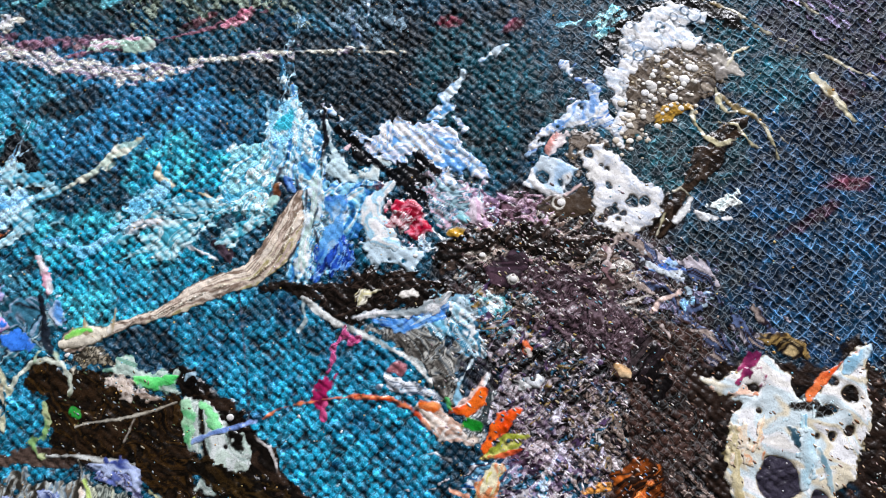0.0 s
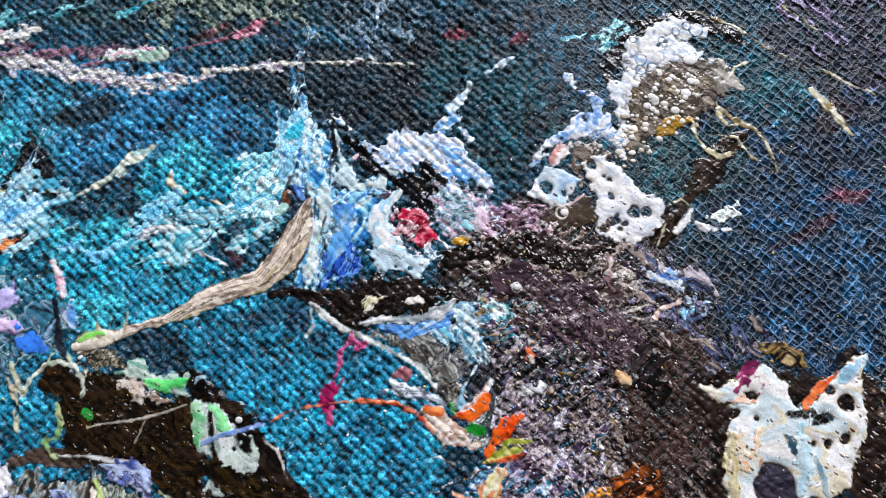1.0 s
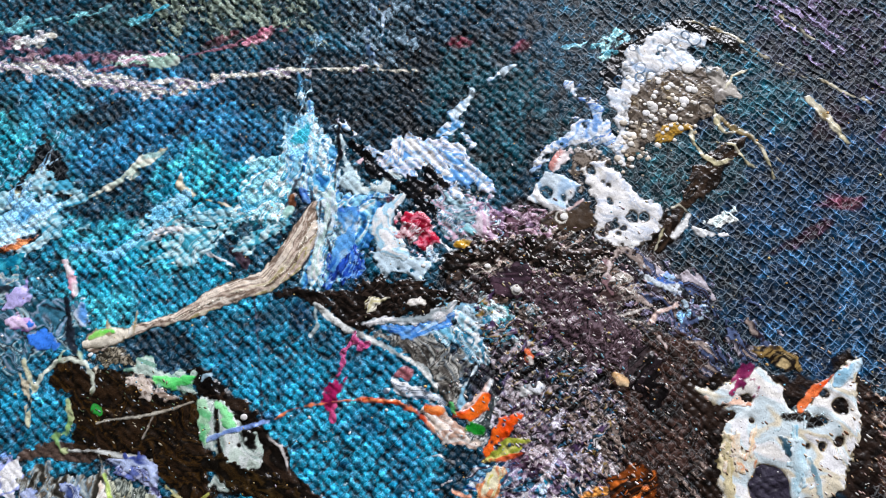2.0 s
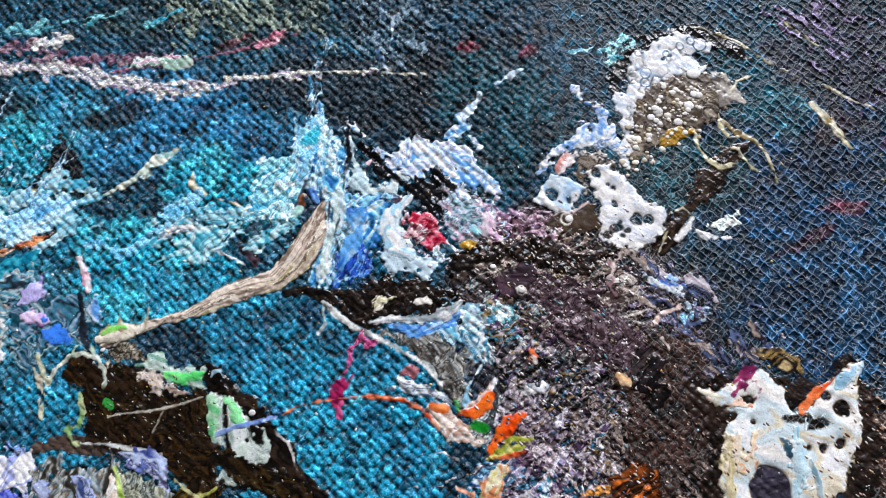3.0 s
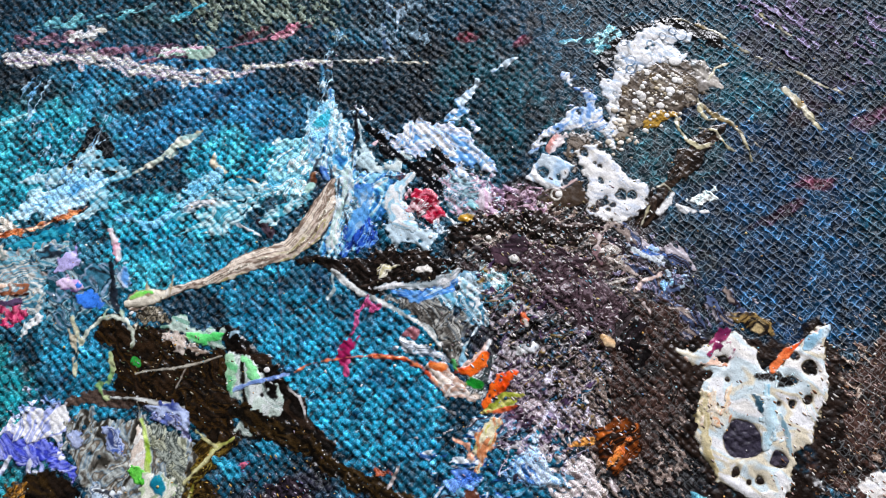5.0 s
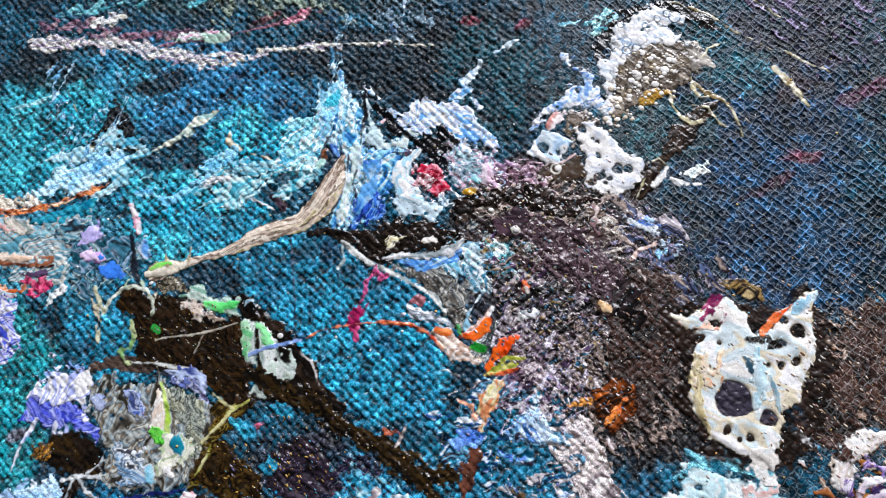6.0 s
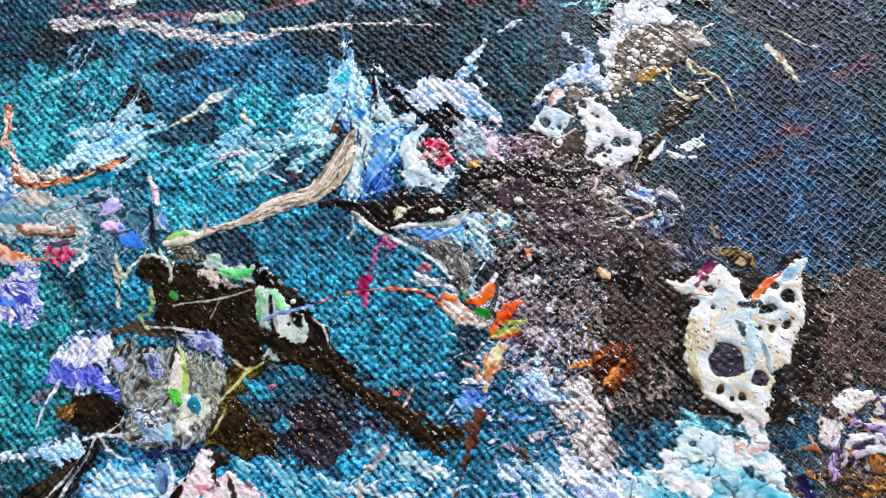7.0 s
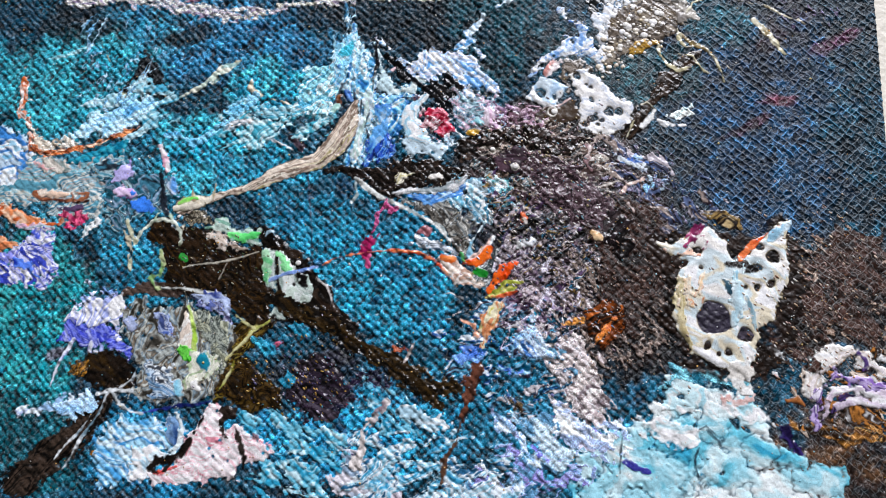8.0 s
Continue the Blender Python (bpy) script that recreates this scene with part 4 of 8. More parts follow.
network("fine blue veins at the cloud's foot", "5a7ac0 a8b8e0 8a80c8", ((7.4, -43.3), (18.0, -40.4), (23.9, -40.8), (19.6, -52.6), (7.7, -53.4)), 2.4, 0.13, 20)

# splash in the middle
poured("aqua_white_film", "pale aqua and white film soaked into the weave", "58b4cc b4e0e8 e8f4f4 3a9cbc 90d0dc", pool=((-25.4, 11.9), (-23.6, 12.6), (-21.8, 12.9), (-20.2, 15.2), (-17.8, 11.8), (-17.9, 9.6), (-19.3, 5.3), (-21.0, 3.7), (-23.3, 2.9), (-25.7, 5.1)), rag=1.2, fray=0.5, torn=0.22, tear=1.6, thick=0.12, fill=0.2, turn=40, marble=1.2, contrast=0.55, cracks=0)
poured("blue_splash", "fan-shaped splash of light blue, cyan and white marbled paint", "2c74b8 5cb4e4 a4dcf2 eef8fa 6cc4e6 d4eef6 3c8cd4 8cd0ec", pool=((-20.4, 14.5), (-19.4, 16.5), (-18.0, 17.1), (-17.4, 20.3), (-16.4, 18.1), (-15.8, 15.6), (-14.7, 15.3), (-13.8, 13.7), (-13.7, 9.7), (-12.7, 7.0), (-11.2, 7.9), (-7.6, 8.5), (-6.4, 7.7), (-7.2, 5.9), (-8.6, 5.3), (-8.2, 2.9), (-9.5, 1.1), (-9.7, -1.3), (-10.5, -2.5), (-12.4, -3.6), (-15.3, -4.1), (-16.8, -3.4), (-16.5, 0.3), (-15.7, 2.7), (-15.8, 6.3), (-16.7, 7.5), (-17.7, 9.6), (-19.4, 9.6), (-19.9, 12.0)), grow=0.2, rag=0.9, fray=0.4, torn=0.1, thick=0.26, fill=0.55, turn=82, marble=1.5, stretch=4, contrast=0.62, cracks=0.012)
poured("blue_splash_edge", "ragged cyan and white shreds above the splash", "3c90c8 84c8e4 e0f2f6 2c78a8", pool=((-21.0, 13.9), (-19.5, 17.7), (-17.8, 22.0), (-16.5, 19.4), (-15.1, 16.2), (-13.7, 14.7), (-14.4, 11.8), (-18.1, 12.1)), rag=1.2, fray=0.6, torn=0.42, tear=1.3, thick=0.14, fill=0.3, turn=75, marble=1.2, cracks=0)
poured("deep_blue_pool", "deep blue pool of paint at the foot of the splash", "1c48b0 3878dc 78b0f0 142f84 2858c4", pool=((-12.7, 0.4), (-10.2, 1.9), (-9.3, -0.1), (-9.6, -1.7), (-11.0, -2.9), (-14.3, -4.4), (-13.9, -1.4)), grow=0.2, rag=0.9, fray=0.4, torn=0.12, thick=0.2, turn=75, marble=1.1, stretch=4, contrast=0.55)
poured("blue_splash_streak", "blue streaks running down through the splash", "2c6cc4 60a8e8 b8dcf4", run=((-12.7, 6.7), (-11.4, 5.2), (-11.1, 2.8), (-12.4, 0.4), (-13.1, -2.0)), widths=(1.0, 2.2, 1.6, 2.0, 1.2), rag=0.8, torn=0.15, thick=0.18, stretch=5, marble=0.8)
poured("white_streak", "white and mint streaks running down through the splash", "f4f8f6 c4e4dc dcecf4 8cc8e4", run=((-15.5, 8.1), (-14.4, 7.5), (-14.0, 5.4), (-14.7, 2.7), (-15.5, -0.3), (-15.8, -3.2)), widths=(1.2, 2.4, 2.0, 1.6, 1.8, 1.2), rag=0.6, torn=0.08, thick=0.2, stretch=6, marble=0.7)
poured("white_ridge", "white ridge of paint beside a black line", "f6faf8 cce8f0 e4f2f0 a8d8ec", run=((-13.4, 16.6), (-12.9, 12.8), (-12.4, 10.3), (-10.5, 8.6), (-8.2, 8.8), (-7.0, 10.8), (-5.3, 9.9)), widths=(0.5, 1.6, 2.4, 1.8, 1.6, 1.4, 0.5), rag=0.6, fray=0.3, torn=0.08, thick=0.26, fill=0.6, stretch=4)
poured("black_line", "black line through the splash", "0a0c12 1a1c24", run=((-13.4, 17.2), (-13.6, 15.6), (-13.1, 13.1), (-13.6, 10.9), (-13.6, 8.0)), widths=(0.3, 0.7, 1.1, 0.7, 0.3), rag=0.3, thick=0.1, fill=0.5)
poured("dark_crease", "thin dark crease in the splash", "18202c 3c4452", run=((-16.8, 8.7), (-16.3, 7.2), (-17.3, 5.6), (-18.4, 4.8), (-19.4, 5.7), (-19.3, 7.9), (-17.9, 9.9)), widths=(0.25, 0.5, 0.25), rag=0.35, thick=0.05, cracks=0)
poured("dark_crease", "thin dark crease in the splash", "18202c 3c4452", run=((-16.9, 5.3), (-18.2, 2.6), (-20.4, -0.2)), widths=(0.25, 0.5, 0.25), rag=0.35, thick=0.05, cracks=0)
poured("dark_crease", "thin dark crease in the splash", "18202c 3c4452", run=((-15.3, 6.9), (-15.4, 4.5), (-16.4, 2.0)), widths=(0.25, 0.5, 0.25), rag=0.35, thick=0.05, cracks=0)
poured("dark_crease", "thin dark crease in the splash", "18202c 3c4452", run=((-10.3, 4.0), (-8.8, 4.1), (-6.4, 5.9)), widths=(0.25, 0.5, 0.25), rag=0.35, thick=0.05, cracks=0)
poured("dark_crease", "thin dark crease in the splash", "18202c 3c4452", run=((-13.7, 5.4), (-14.4, 2.7), (-13.6, 0.4)), widths=(0.25, 0.5, 0.25), rag=0.35, thick=0.05, cracks=0)
poured("dark_crease", "thin dark crease in the splash", "18202c 3c4452", run=((-15.7, 0.9), (-17.0, -1.2), (-19.8, -3.1)), widths=(0.25, 0.5, 0.25), rag=0.35, thick=0.05, cracks=0)
poured("blue_cell", "bright blue cell ringed by a dark crease", "3468c8 7cb0ec 2448a0", run=((-17.6, 8.4), (-17.2, 7.2)), widths=(1.6, 1.4), rag=0.4, thick=0.16)
poured("brown_cell", "brown cell beside a blue one", "5c3420 8c5c3c 3c2418", run=((-18.6, 7.6), (-18.8, 6.2)), widths=(1.0, 1.0), rag=0.4, thick=0.14)
poured("mint_cell", "pale mint cell", "a8dcd0 d4f0e8", run=((-19.2, 5.9), (-19.5, 5.1)), widths=(1.1, 1.0), rag=0.3, thick=0.16)
poured("aqua_blob", "bright aqua blob", "1898b8 34b4cc", run=((-19.2, 14.7), (-18.2, 15.4), (-17.7, 16.5)), widths=(1.4, 2.2, 1.0), rag=0.5, thick=0.1, fill=0.3)
poured("pink_spot", "pale pink spot in the splash", "e8b8c0 f8e8ec d07890", run=((-11.1, 11.8), (-10.3, 12.4)), widths=(1.6, 1.2), rag=0.6, torn=0.1, thick=0.2)
poured("lilac_splash", "ragged white, sky blue and violet splash", "68a8e8 c0def6 f6f8fc 88b8ec e8e8f8 a8d0f2 fafcfd", pool=((-12.5, 16.7), (-11.1, 16.1), (-9.5, 14.4), (-7.9, 13.4), (-6.8, 14.5), (-5.9, 15.6), (-4.1, 15.5), (-2.0, 15.2), (0.0, 15.7), (2.7, 15.0), (3.5, 14.1), (2.5, 12.5), (3.4, 11.3), (5.7, 9.6), (5.3, 8.5), (2.9, 9.9), (0.5, 11.3), (1.6, 8.4), (0.3, 8.8), (-1.8, 10.3), (-2.7, 11.5), (-4.1, 9.8), (-6.6, 11.1), (-9.1, 13.4), (-10.7, 14.6)), grow=0.25, rag=0.8, fray=0.5, torn=0.2, tear=1.8, thick=0.24, fill=0.5, turn=-35, marble=1.3, stretch=2.5, contrast=0.6)
poured("blue_vein", "pale blue vein of paint", "8cc0e4 d8ecf8 5aa0d8 f4f8fc", run=((2.5, 21.3), (2.0, 19.2), (1.0, 18.4), (1.1, 17.1), (0.0, 16.3), (-1.1, 15.4)), widths=(0.4, 1.6, 1.2, 1.8, 1.6, 1.2), rag=0.5, fray=0.35, thick=0.18, fill=0.4)
poured("black_film", "ragged black film of paint over the weave", "04060a 0c1016 1c1a1c 30241c", pool=((-9.3, 12.3), (-8.1, 12.3), (-6.0, 10.5), (-4.1, 9.3), (-2.4, 10.0), (-1.6, 11.2), (0.6, 10.0), (1.5, 8.2), (0.1, 7.0), (-1.0, 5.5), (-2.5, 5.4), (-4.0, 6.9), (-6.5, 9.3), (-8.6, 10.1)), rag=0.8, fray=0.5, torn=0.12, thick=0.08, fill=0.2, turn=-40, material=WET_PAINT, lumps=0.08)
poured("black_film", "black film of paint between pale shreds", "04060a 0c1016 14181c", pool=((-12.5, 14.7), (-10.4, 14.4), (-8.8, 12.7), (-9.3, 12.0), (-11.5, 12.8)), rag=0.7, fray=0.5, torn=0.15, thick=0.08, fill=0.2, turn=-40, material=WET_PAINT, lumps=0.08)
poured("speckled_film", "speckled pale blue and pink film full of small cells", "88c0d8 c8dce8 5898b8 e8d4e0 4c6878 a8d0dc d8b8cc", pool=((-2.3, 7.8), (-0.6, 8.5), (1.8, 8.2), (5.8, 7.4), (6.6, 3.3), (3.8, 1.8), (0.9, 2.3), (-1.0, 4.3)), rag=1.0, fray=0.5, torn=0.3, tear=1.2, cells=0.4, cell_size=0.9, thick=0.18, fill=0.45, marble=0.9, contrast=0.6)
poured("aqua_cell", "pale aqua cell", "88c8d4 c4e8ec", run=((2.8, 3.8), (3.3, 3.5)), widths=(1.4, 1.4), rag=0.25, thick=0.2)
poured("pink_film", "pinkish film of paint", "e8c4dc f4e4f0 b890b0", run=((4.8, 5.6), (5.1, 3.9)), widths=(1.8, 1.8), rag=0.6, torn=0.15, thick=0.14)
poured("gold_drop", "gold drop of paint", "8a6018 d8a838 5c3c10", run=((1.7, 2.1), (2.9, 1.9)), widths=(1.4, 1.2), rag=0.5, torn=0.15, thick=0.16)
poured("white_foot", "white pool of paint at the foot of the splash", "f6faf8 d0e8f4 b0d8ee f8f8f4", pool=((-8.3, 0.1), (-7.2, 1.3), (-4.8, 0.6), (-3.4, 0.4), (-1.7, -0.7), (-2.5, -2.4), (-4.7, -1.5), (-6.2, -1.3), (-7.6, -1.7)), grow=0.2, rag=0.5, fray=0.3, thick=0.3, fill=0.85, cells=0.14, cell_size=1.1, turn=-10)
poured("white_claw", "thick white claw of paint with blue shade", "e8f4f8 fafcfa a8d8ee f4f8f8 c8e8f4", run=((-5.2, 7.2), (-6.3, 6.2), (-7.4, 5.0), (-7.6, 3.3), (-6.5, 1.9), (-5.2, 1.8), (-6.6, 0.9), (-4.8, 0.3)), widths=(0.9, 1.6, 2.6, 2.8, 2.6, 1.4, 1.8, 1.6), grow=0.12, rag=0.3, fray=0.15, thick=0.38, fill=0.9, turn=80, marble=1.6, stretch=3)
poured("dark_beads", "dark and red beaded patch of paint", "181c24 6c4450 2c405c 9cb0c4 0c1014", run=((-8.4, 7.4), (-7.3, 7.7), (-6.8, 7.1)), widths=(1.4, 1.8, 1.0), rag=0.6, torn=0.2, thick=0.14, marble=0.6)
poured("red_curl", "bright red curl of paint with torn edges", "b01030 e83858 c81840 f08098 8c0c28", run=((-5.6, 4.7), (-3.9, 5.0), (-2.4, 4.5), (-3.1, 3.5), (-2.0, 2.5), (-1.0, 2.2), (-2.3, 1.5), (-3.2, 2.1)), widths=(0.8, 1.6, 1.8, 1.4, 2.0, 1.4, 1.6, 0.7), rag=0.5, fray=0.4, torn=0.12, thick=0.24, fill=0.6, marble=0.9, cells=0.12, cell_size=0.8)
poured("red_curl", "thin red and grey tangle of paint", "b86878 e8c8cc 883040 d8d0d4", pool=((-5.8, 5.0), (-3.9, 5.4), (-3.0, 3.6), (-3.5, 1.8), (-5.2, 2.1)), rag=0.6, fray=0.5, torn=0.4, tear=0.9, thick=0.16, fill=0.5, marble=0.6)

# dark pool under the splash, and what flows down from it
poured("dark_brown_body", "glossy blackish brown pool of paint", "0c0908 221a16 080605 382c26 140f0d", pool=((-13.9, -5.0), (-10.2, -2.9), (-6.0, -2.1), (-2.6, -2.5), (1.0, -4.3), (2.0, -5.3), (0.4, -6.4), (-2.3, -7.1), (-5.8, -6.6), (-8.1, -8.0), (-10.5, -9.0), (-13.3, -8.1), (-14.1, -6.2)), rag=1.0, fray=0.6, torn=0.08, thick=0.26, fill=0.6, marble=1.0, turn=20, contrast=0.6, material=WET_PAINT, lumps=0.08)
poured("dark_ridge", "dark glossy ridge of paint", "0c0908 2c221e 080605 40322c", pool=((-1.0, 0.5), (1.8, 1.5), (3.6, 0.9), (6.4, 2.6), (11.0, 3.0), (14.6, 1.6), (18.9, 0.8), (17.1, -2.4), (12.9, -1.6), (9.5, -0.8), (5.5, -0.6), (2.5, -1.9), (0.0, -1.7)), rag=1.2, fray=0.6, torn=0.14, thick=0.28, fill=0.5, marble=1.0, contrast=0.6, turn=15, material=WET_PAINT, lumps=0.08)
poured("cream_marbling", "cream and white marbled patch in the brown pool", "d8d0a0 f0ecd8 4a3c30 a89c70 14100c", run=((-8.4, -6.7), (-7.6, -5.6), (-6.2, -5.2)), widths=(1.4, 2.0, 1.2), rag=0.8, fray=0.4, torn=0.15, thick=0.2, marble=0.7)
poured("cream_marbling", "cream flecks in the brown pool", "d8d0c0 f0ece4 5c5044", run=((-4.8, -5.3), (-2.8, -5.1), (-2.2, -5.4)), widths=(0.9, 1.3, 0.7), rag=0.7, fray=0.4, torn=0.25, thick=0.2, marble=0.7)
poured("dark_arm", "dark run joining the brown pool", "0c0908 241c18", run=((-20.6, -4.8), (-17.4, -4.5), (-14.2, -5.5)), widths=(1.0, 1.2, 1.8), rag=0.5, thick=0.24, material=WET_PAINT, lumps=0.08)
poured("aqua_lace", "lacy pale aqua and white flow of paint", "70b8d4 c8e4ee 3c88a8 f0f6f8 a0d0e0", pool=((0.4, -6.0), (2.0, -5.6), (3.8, -6.9), (4.7, -9.2), (5.3, -11.9), (4.0, -12.6), (3.2, -10.6), (1.5, -9.7), (-0.9, -9.3), (-0.6, -8.4), (1.1, -7.7)), rag=0.9, fray=0.5, torn=0.2, tear=1.4, thick=0.2, fill=0.45, turn=-60, marble=1.0, stretch=3, contrast=0.6)
poured("aqua_lace", "pale shreds of paint over the dark weave", "88c0d0 e0eef0 50a0a8 c8d8d8", pool=((3.4, -5.2), (5.1, -5.5), (8.5, -6.7), (8.2, -8.1), (6.9, -8.5), (4.8, -7.2)), rag=0.9, fray=0.5, torn=0.3, tear=1.2, thick=0.16, fill=0.3, turn=-45)
poured("grey_flow", "taupe, grey and black flow drawn out in fine stripes", "2c2a28 5c5852 8c8880 3c3a38 a8a8a0 6c7478 34302c c4c4bc", pool=((-8.8, -7.9), (-5.6, -9.0), (-2.2, -9.3), (0.5, -10.1), (2.9, -11.6), (3.7, -13.6), (2.5, -16.6), (1.3, -17.6), (-0.6, -15.4), (-2.7, -12.5), (-5.5, -11.0)), rag=0.7, fray=0.4, torn=0.06, thick=0.22, fill=0.6, turn=-50, marble=1.1, stretch=6, contrast=0.6)
poured("white_line", "thin grey-white line of paint", "a8b4b4 e4e8e4 7c8c8c", run=((-15.2, -5.7), (-13.7, -7.2), (-11.2, -8.8), (-8.7, -9.8), (-5.5, -11.2), (-2.8, -12.2), (-1.2, -13.8), (-0.1, -15.7)), widths=(1.0, 1.4, 0.9, 0.8, 0.8, 1.0, 0.8, 0.5), rag=0.4, fray=0.3, thick=0.22, fill=0.5)
poured("white_line", "thin white twigs of paint", "a8c0c0 dce8e8", run=((-15.2, -5.9), (-14.8, -8.3), (-15.6, -10.0)), widths=(0.5, 0.4, 0.3), rag=0.4, thick=0.12)
poured("blue_lip", "blue lip of paint under the brown pool", "2c6cd0 78b4f0 4c94e8 b8dcf8", run=((-6.2, -8.5), (-4.6, -8.9), (-2.3, -8.7), (-0.2, -8.0), (1.2, -6.8)), widths=(1.0, 1.9, 2.3, 2.2, 0.9), rag=0.5, fray=0.3, thick=0.26, fill=0.7, turn=10, stretch=4, marble=1.0)
poured("white_lip", "white and grey curved lip of paint", "c8d0d4 f6f8fa 98a4a8 e8eef2", run=((-8.8, -7.9), (-6.4, -7.4), (-3.7, -7.7), (-1.3, -7.3), (0.4, -6.5), (1.4, -5.7)), widths=(0.7, 1.0, 1.0, 1.3, 1.6, 0.7), rag=0.35, fray=0.25, thick=0.28, fill=0.8, stretch=5, marble=0.8)
poured("grey_curl", "white and blue-grey curls of paint", "b4c0cc f0f4f6 5c6c80 dce4ec", run=((-4.6, -15.4), (-2.9, -15.5), (-1.2, -16.4), (-0.7, -17.0)), widths=(1.6, 2.2, 1.6, 0.7), rag=0.9, fray=0.5, torn=0.18, thick=0.22, stretch=4, marble=0.7)
poured("cream_wedge", "peach and cream wedge of paint", "e4d4c4 f4ece4 c8a490 dccfc4", pool=((-2.3, -17.9), (-0.8, -17.6), (0.9, -18.3), (2.2, -19.5), (4.3, -20.8), (5.0, -22.0), (4.0, -22.1), (1.7, -21.5), (0.2, -21.3), (-0.9, -19.5)), grow=0.15, rag=0.5, fray=0.35, torn=0.06, thick=0.26, fill=0.6, turn=-40, marble=0.9, stretch=4, contrast=0.55)
poured("grey_wedge", "grey wedge of paint in fine upright stripes", "8c989c c8d0d2 5c686c dce0e0 3c4648", pool=((2.5, -18.7), (4.2, -18.3), (5.6, -16.8), (6.9, -16.5), (6.5, -19.0), (5.7, -21.4), (5.0, -22.0), (3.9, -20.7)), rag=0.5, fray=0.35, thick=0.26, fill=0.7, turn=75, marble=0.6, stretch=6, contrast=0.6)
poured("blue_line", "pale blue rim over the orange hook", "90c4dc e0f0f4 5890b4", run=((2.5, -17.5), (2.9, -15.3), (4.3, -12.6)), widths=(0.9, 0.6, 0.4), rag=0.3, thick=0.2)
poured("blue_line", "pale blue rim over the orange hook", "90c4dc e8f0f4 f0d0c4", run=((2.7, -17.8), (4.1, -16.8), (5.4, -15.3), (6.2, -14.0)), widths=(0.8, 1.1, 0.9, 0.8), rag=0.3, thick=0.24)
poured("orange_patch", "orange patch on the cream wedge", "e86820 f8a060", run=((-1.3, -17.7), (0.0, -18.0)), widths=(1.2, 1.2), rag=0.3, thick=0.26, fill=0.8)
poured("orange_beak", "bright orange hook of paint", "f04c0c ff7020 d83c08", run=((2.0, -18.1), (3.8, -18.1), (5.0, -17.1), (5.6, -15.8)), widths=(0.8, 1.6, 2.0, 1.0), rag=0.12, fray=0.15, thick=0.34, fill=0.9)
poured("orange_beak", "bright orange and red hook of paint", "f04c0c ff6c20 b82c08", run=((6.1, -21.9), (6.7, -20.4), (8.0, -19.2), (9.2, -18.2)), widths=(1.1, 1.8, 2.0, 0.8), rag=0.25, fray=0.3, thick=0.34, fill=0.9, cells=0.12, cell_size=0.9)
poured("green_patch", "green patch by the orange hooks", "148024 30b040", run=((3.7, -19.6), (4.6, -19.9)), widths=(1.4, 1.4), rag=0.35, thick=0.3)
poured("green_patch", "small green patch", "28a048 70d080", run=((1.4, -17.1), (1.9, -18.1)), widths=(0.9, 0.9), rag=0.25, thick=0.3)
poured("yellow_curl", "yellow-green curl of paint edged in red", "c4c84c e0dc80 98a038 e8e0a0", run=((9.9, -21.0), (8.2, -21.6), (7.2, -22.6), (6.2, -23.4)), widths=(1.6, 2.6, 2.0, 0.8), rag=0.35, fray=0.3, thick=0.28, turn=30, cells=0.16, cell_size=1.0, rim='8c6c30', rim_width=0.18)
poured("yellow_curl", "yellow-green curl of paint", "b8bc48 dcd880 e09060", run=((7.0, -24.5), (5.9, -25.9), (5.4, -27.8), (5.8, -28.7)), widths=(1.6, 1.8, 1.6, 0.8), rag=0.35, fray=0.3, thick=0.26)
poured("red_line", "orange-red line beside the yellow curl", "d84418 f08858", run=((10.2, -22.3), (8.2, -23.0), (6.3, -23.2)), widths=(0.6, 1.0, 0.4), rag=0.3, thick=0.24)
poured("magenta_run", "magenta run of paint soaked into the weave", "842050 b8487c 58183c d890a8", run=((-9.0, -10.4), (-10.6, -10.0), (-11.7, -11.6), (-11.5, -13.6), (-12.1, -15.6)), widths=(1.4, 1.4, 0.8, 1.2, 1.4), rag=0.5, fray=0.4, torn=0.18, tear=1.0, thick=0.12, fill=0.3)
poured("magenta_run", "magenta and mauve blot of paint", "9c1c54 c84c80 5c2048 a888a0", run=((-12.2, -15.4), (-12.6, -16.9), (-12.3, -18.9)), widths=(1.8, 2.4, 1.2), rag=0.5, fray=0.4, torn=0.14, tear=0.9, thick=0.14, fill=0.35)

# crest
poured("dark_halo", "thin black film round the crest", "05070a 101418 1c1a18", run=((18.3, 19.8), (19.6, 21.9), (21.5, 25.6), (23.2, 28.3), (26.7, 30.2), (31.2, 30.0), (34.9, 28.4), (36.7, 26.2)), widths=(1.0, 2.0, 2.2, 2.0, 1.8, 2.6, 2.6, 1.0), rag=0.7, fray=0.5, torn=0.1, thick=0.06, fill=0.2, material=WET_PAINT, lumps=0.08)
poured("pale_aqua_film", "pale aqua film beside the crest", "58a8b4 a8d4d4 3c8898 c8dcd0", pool=((17.9, 27.9), (20.2, 28.6), (22.1, 29.8), (23.6, 31.3), (22.3, 28.5), (21.1, 26.0), (19.8, 25.4), (20.2, 27.3)), rag=0.7, fray=0.5, torn=0.22, tear=1.2, thick=0.14, fill=0.25, turn=30)
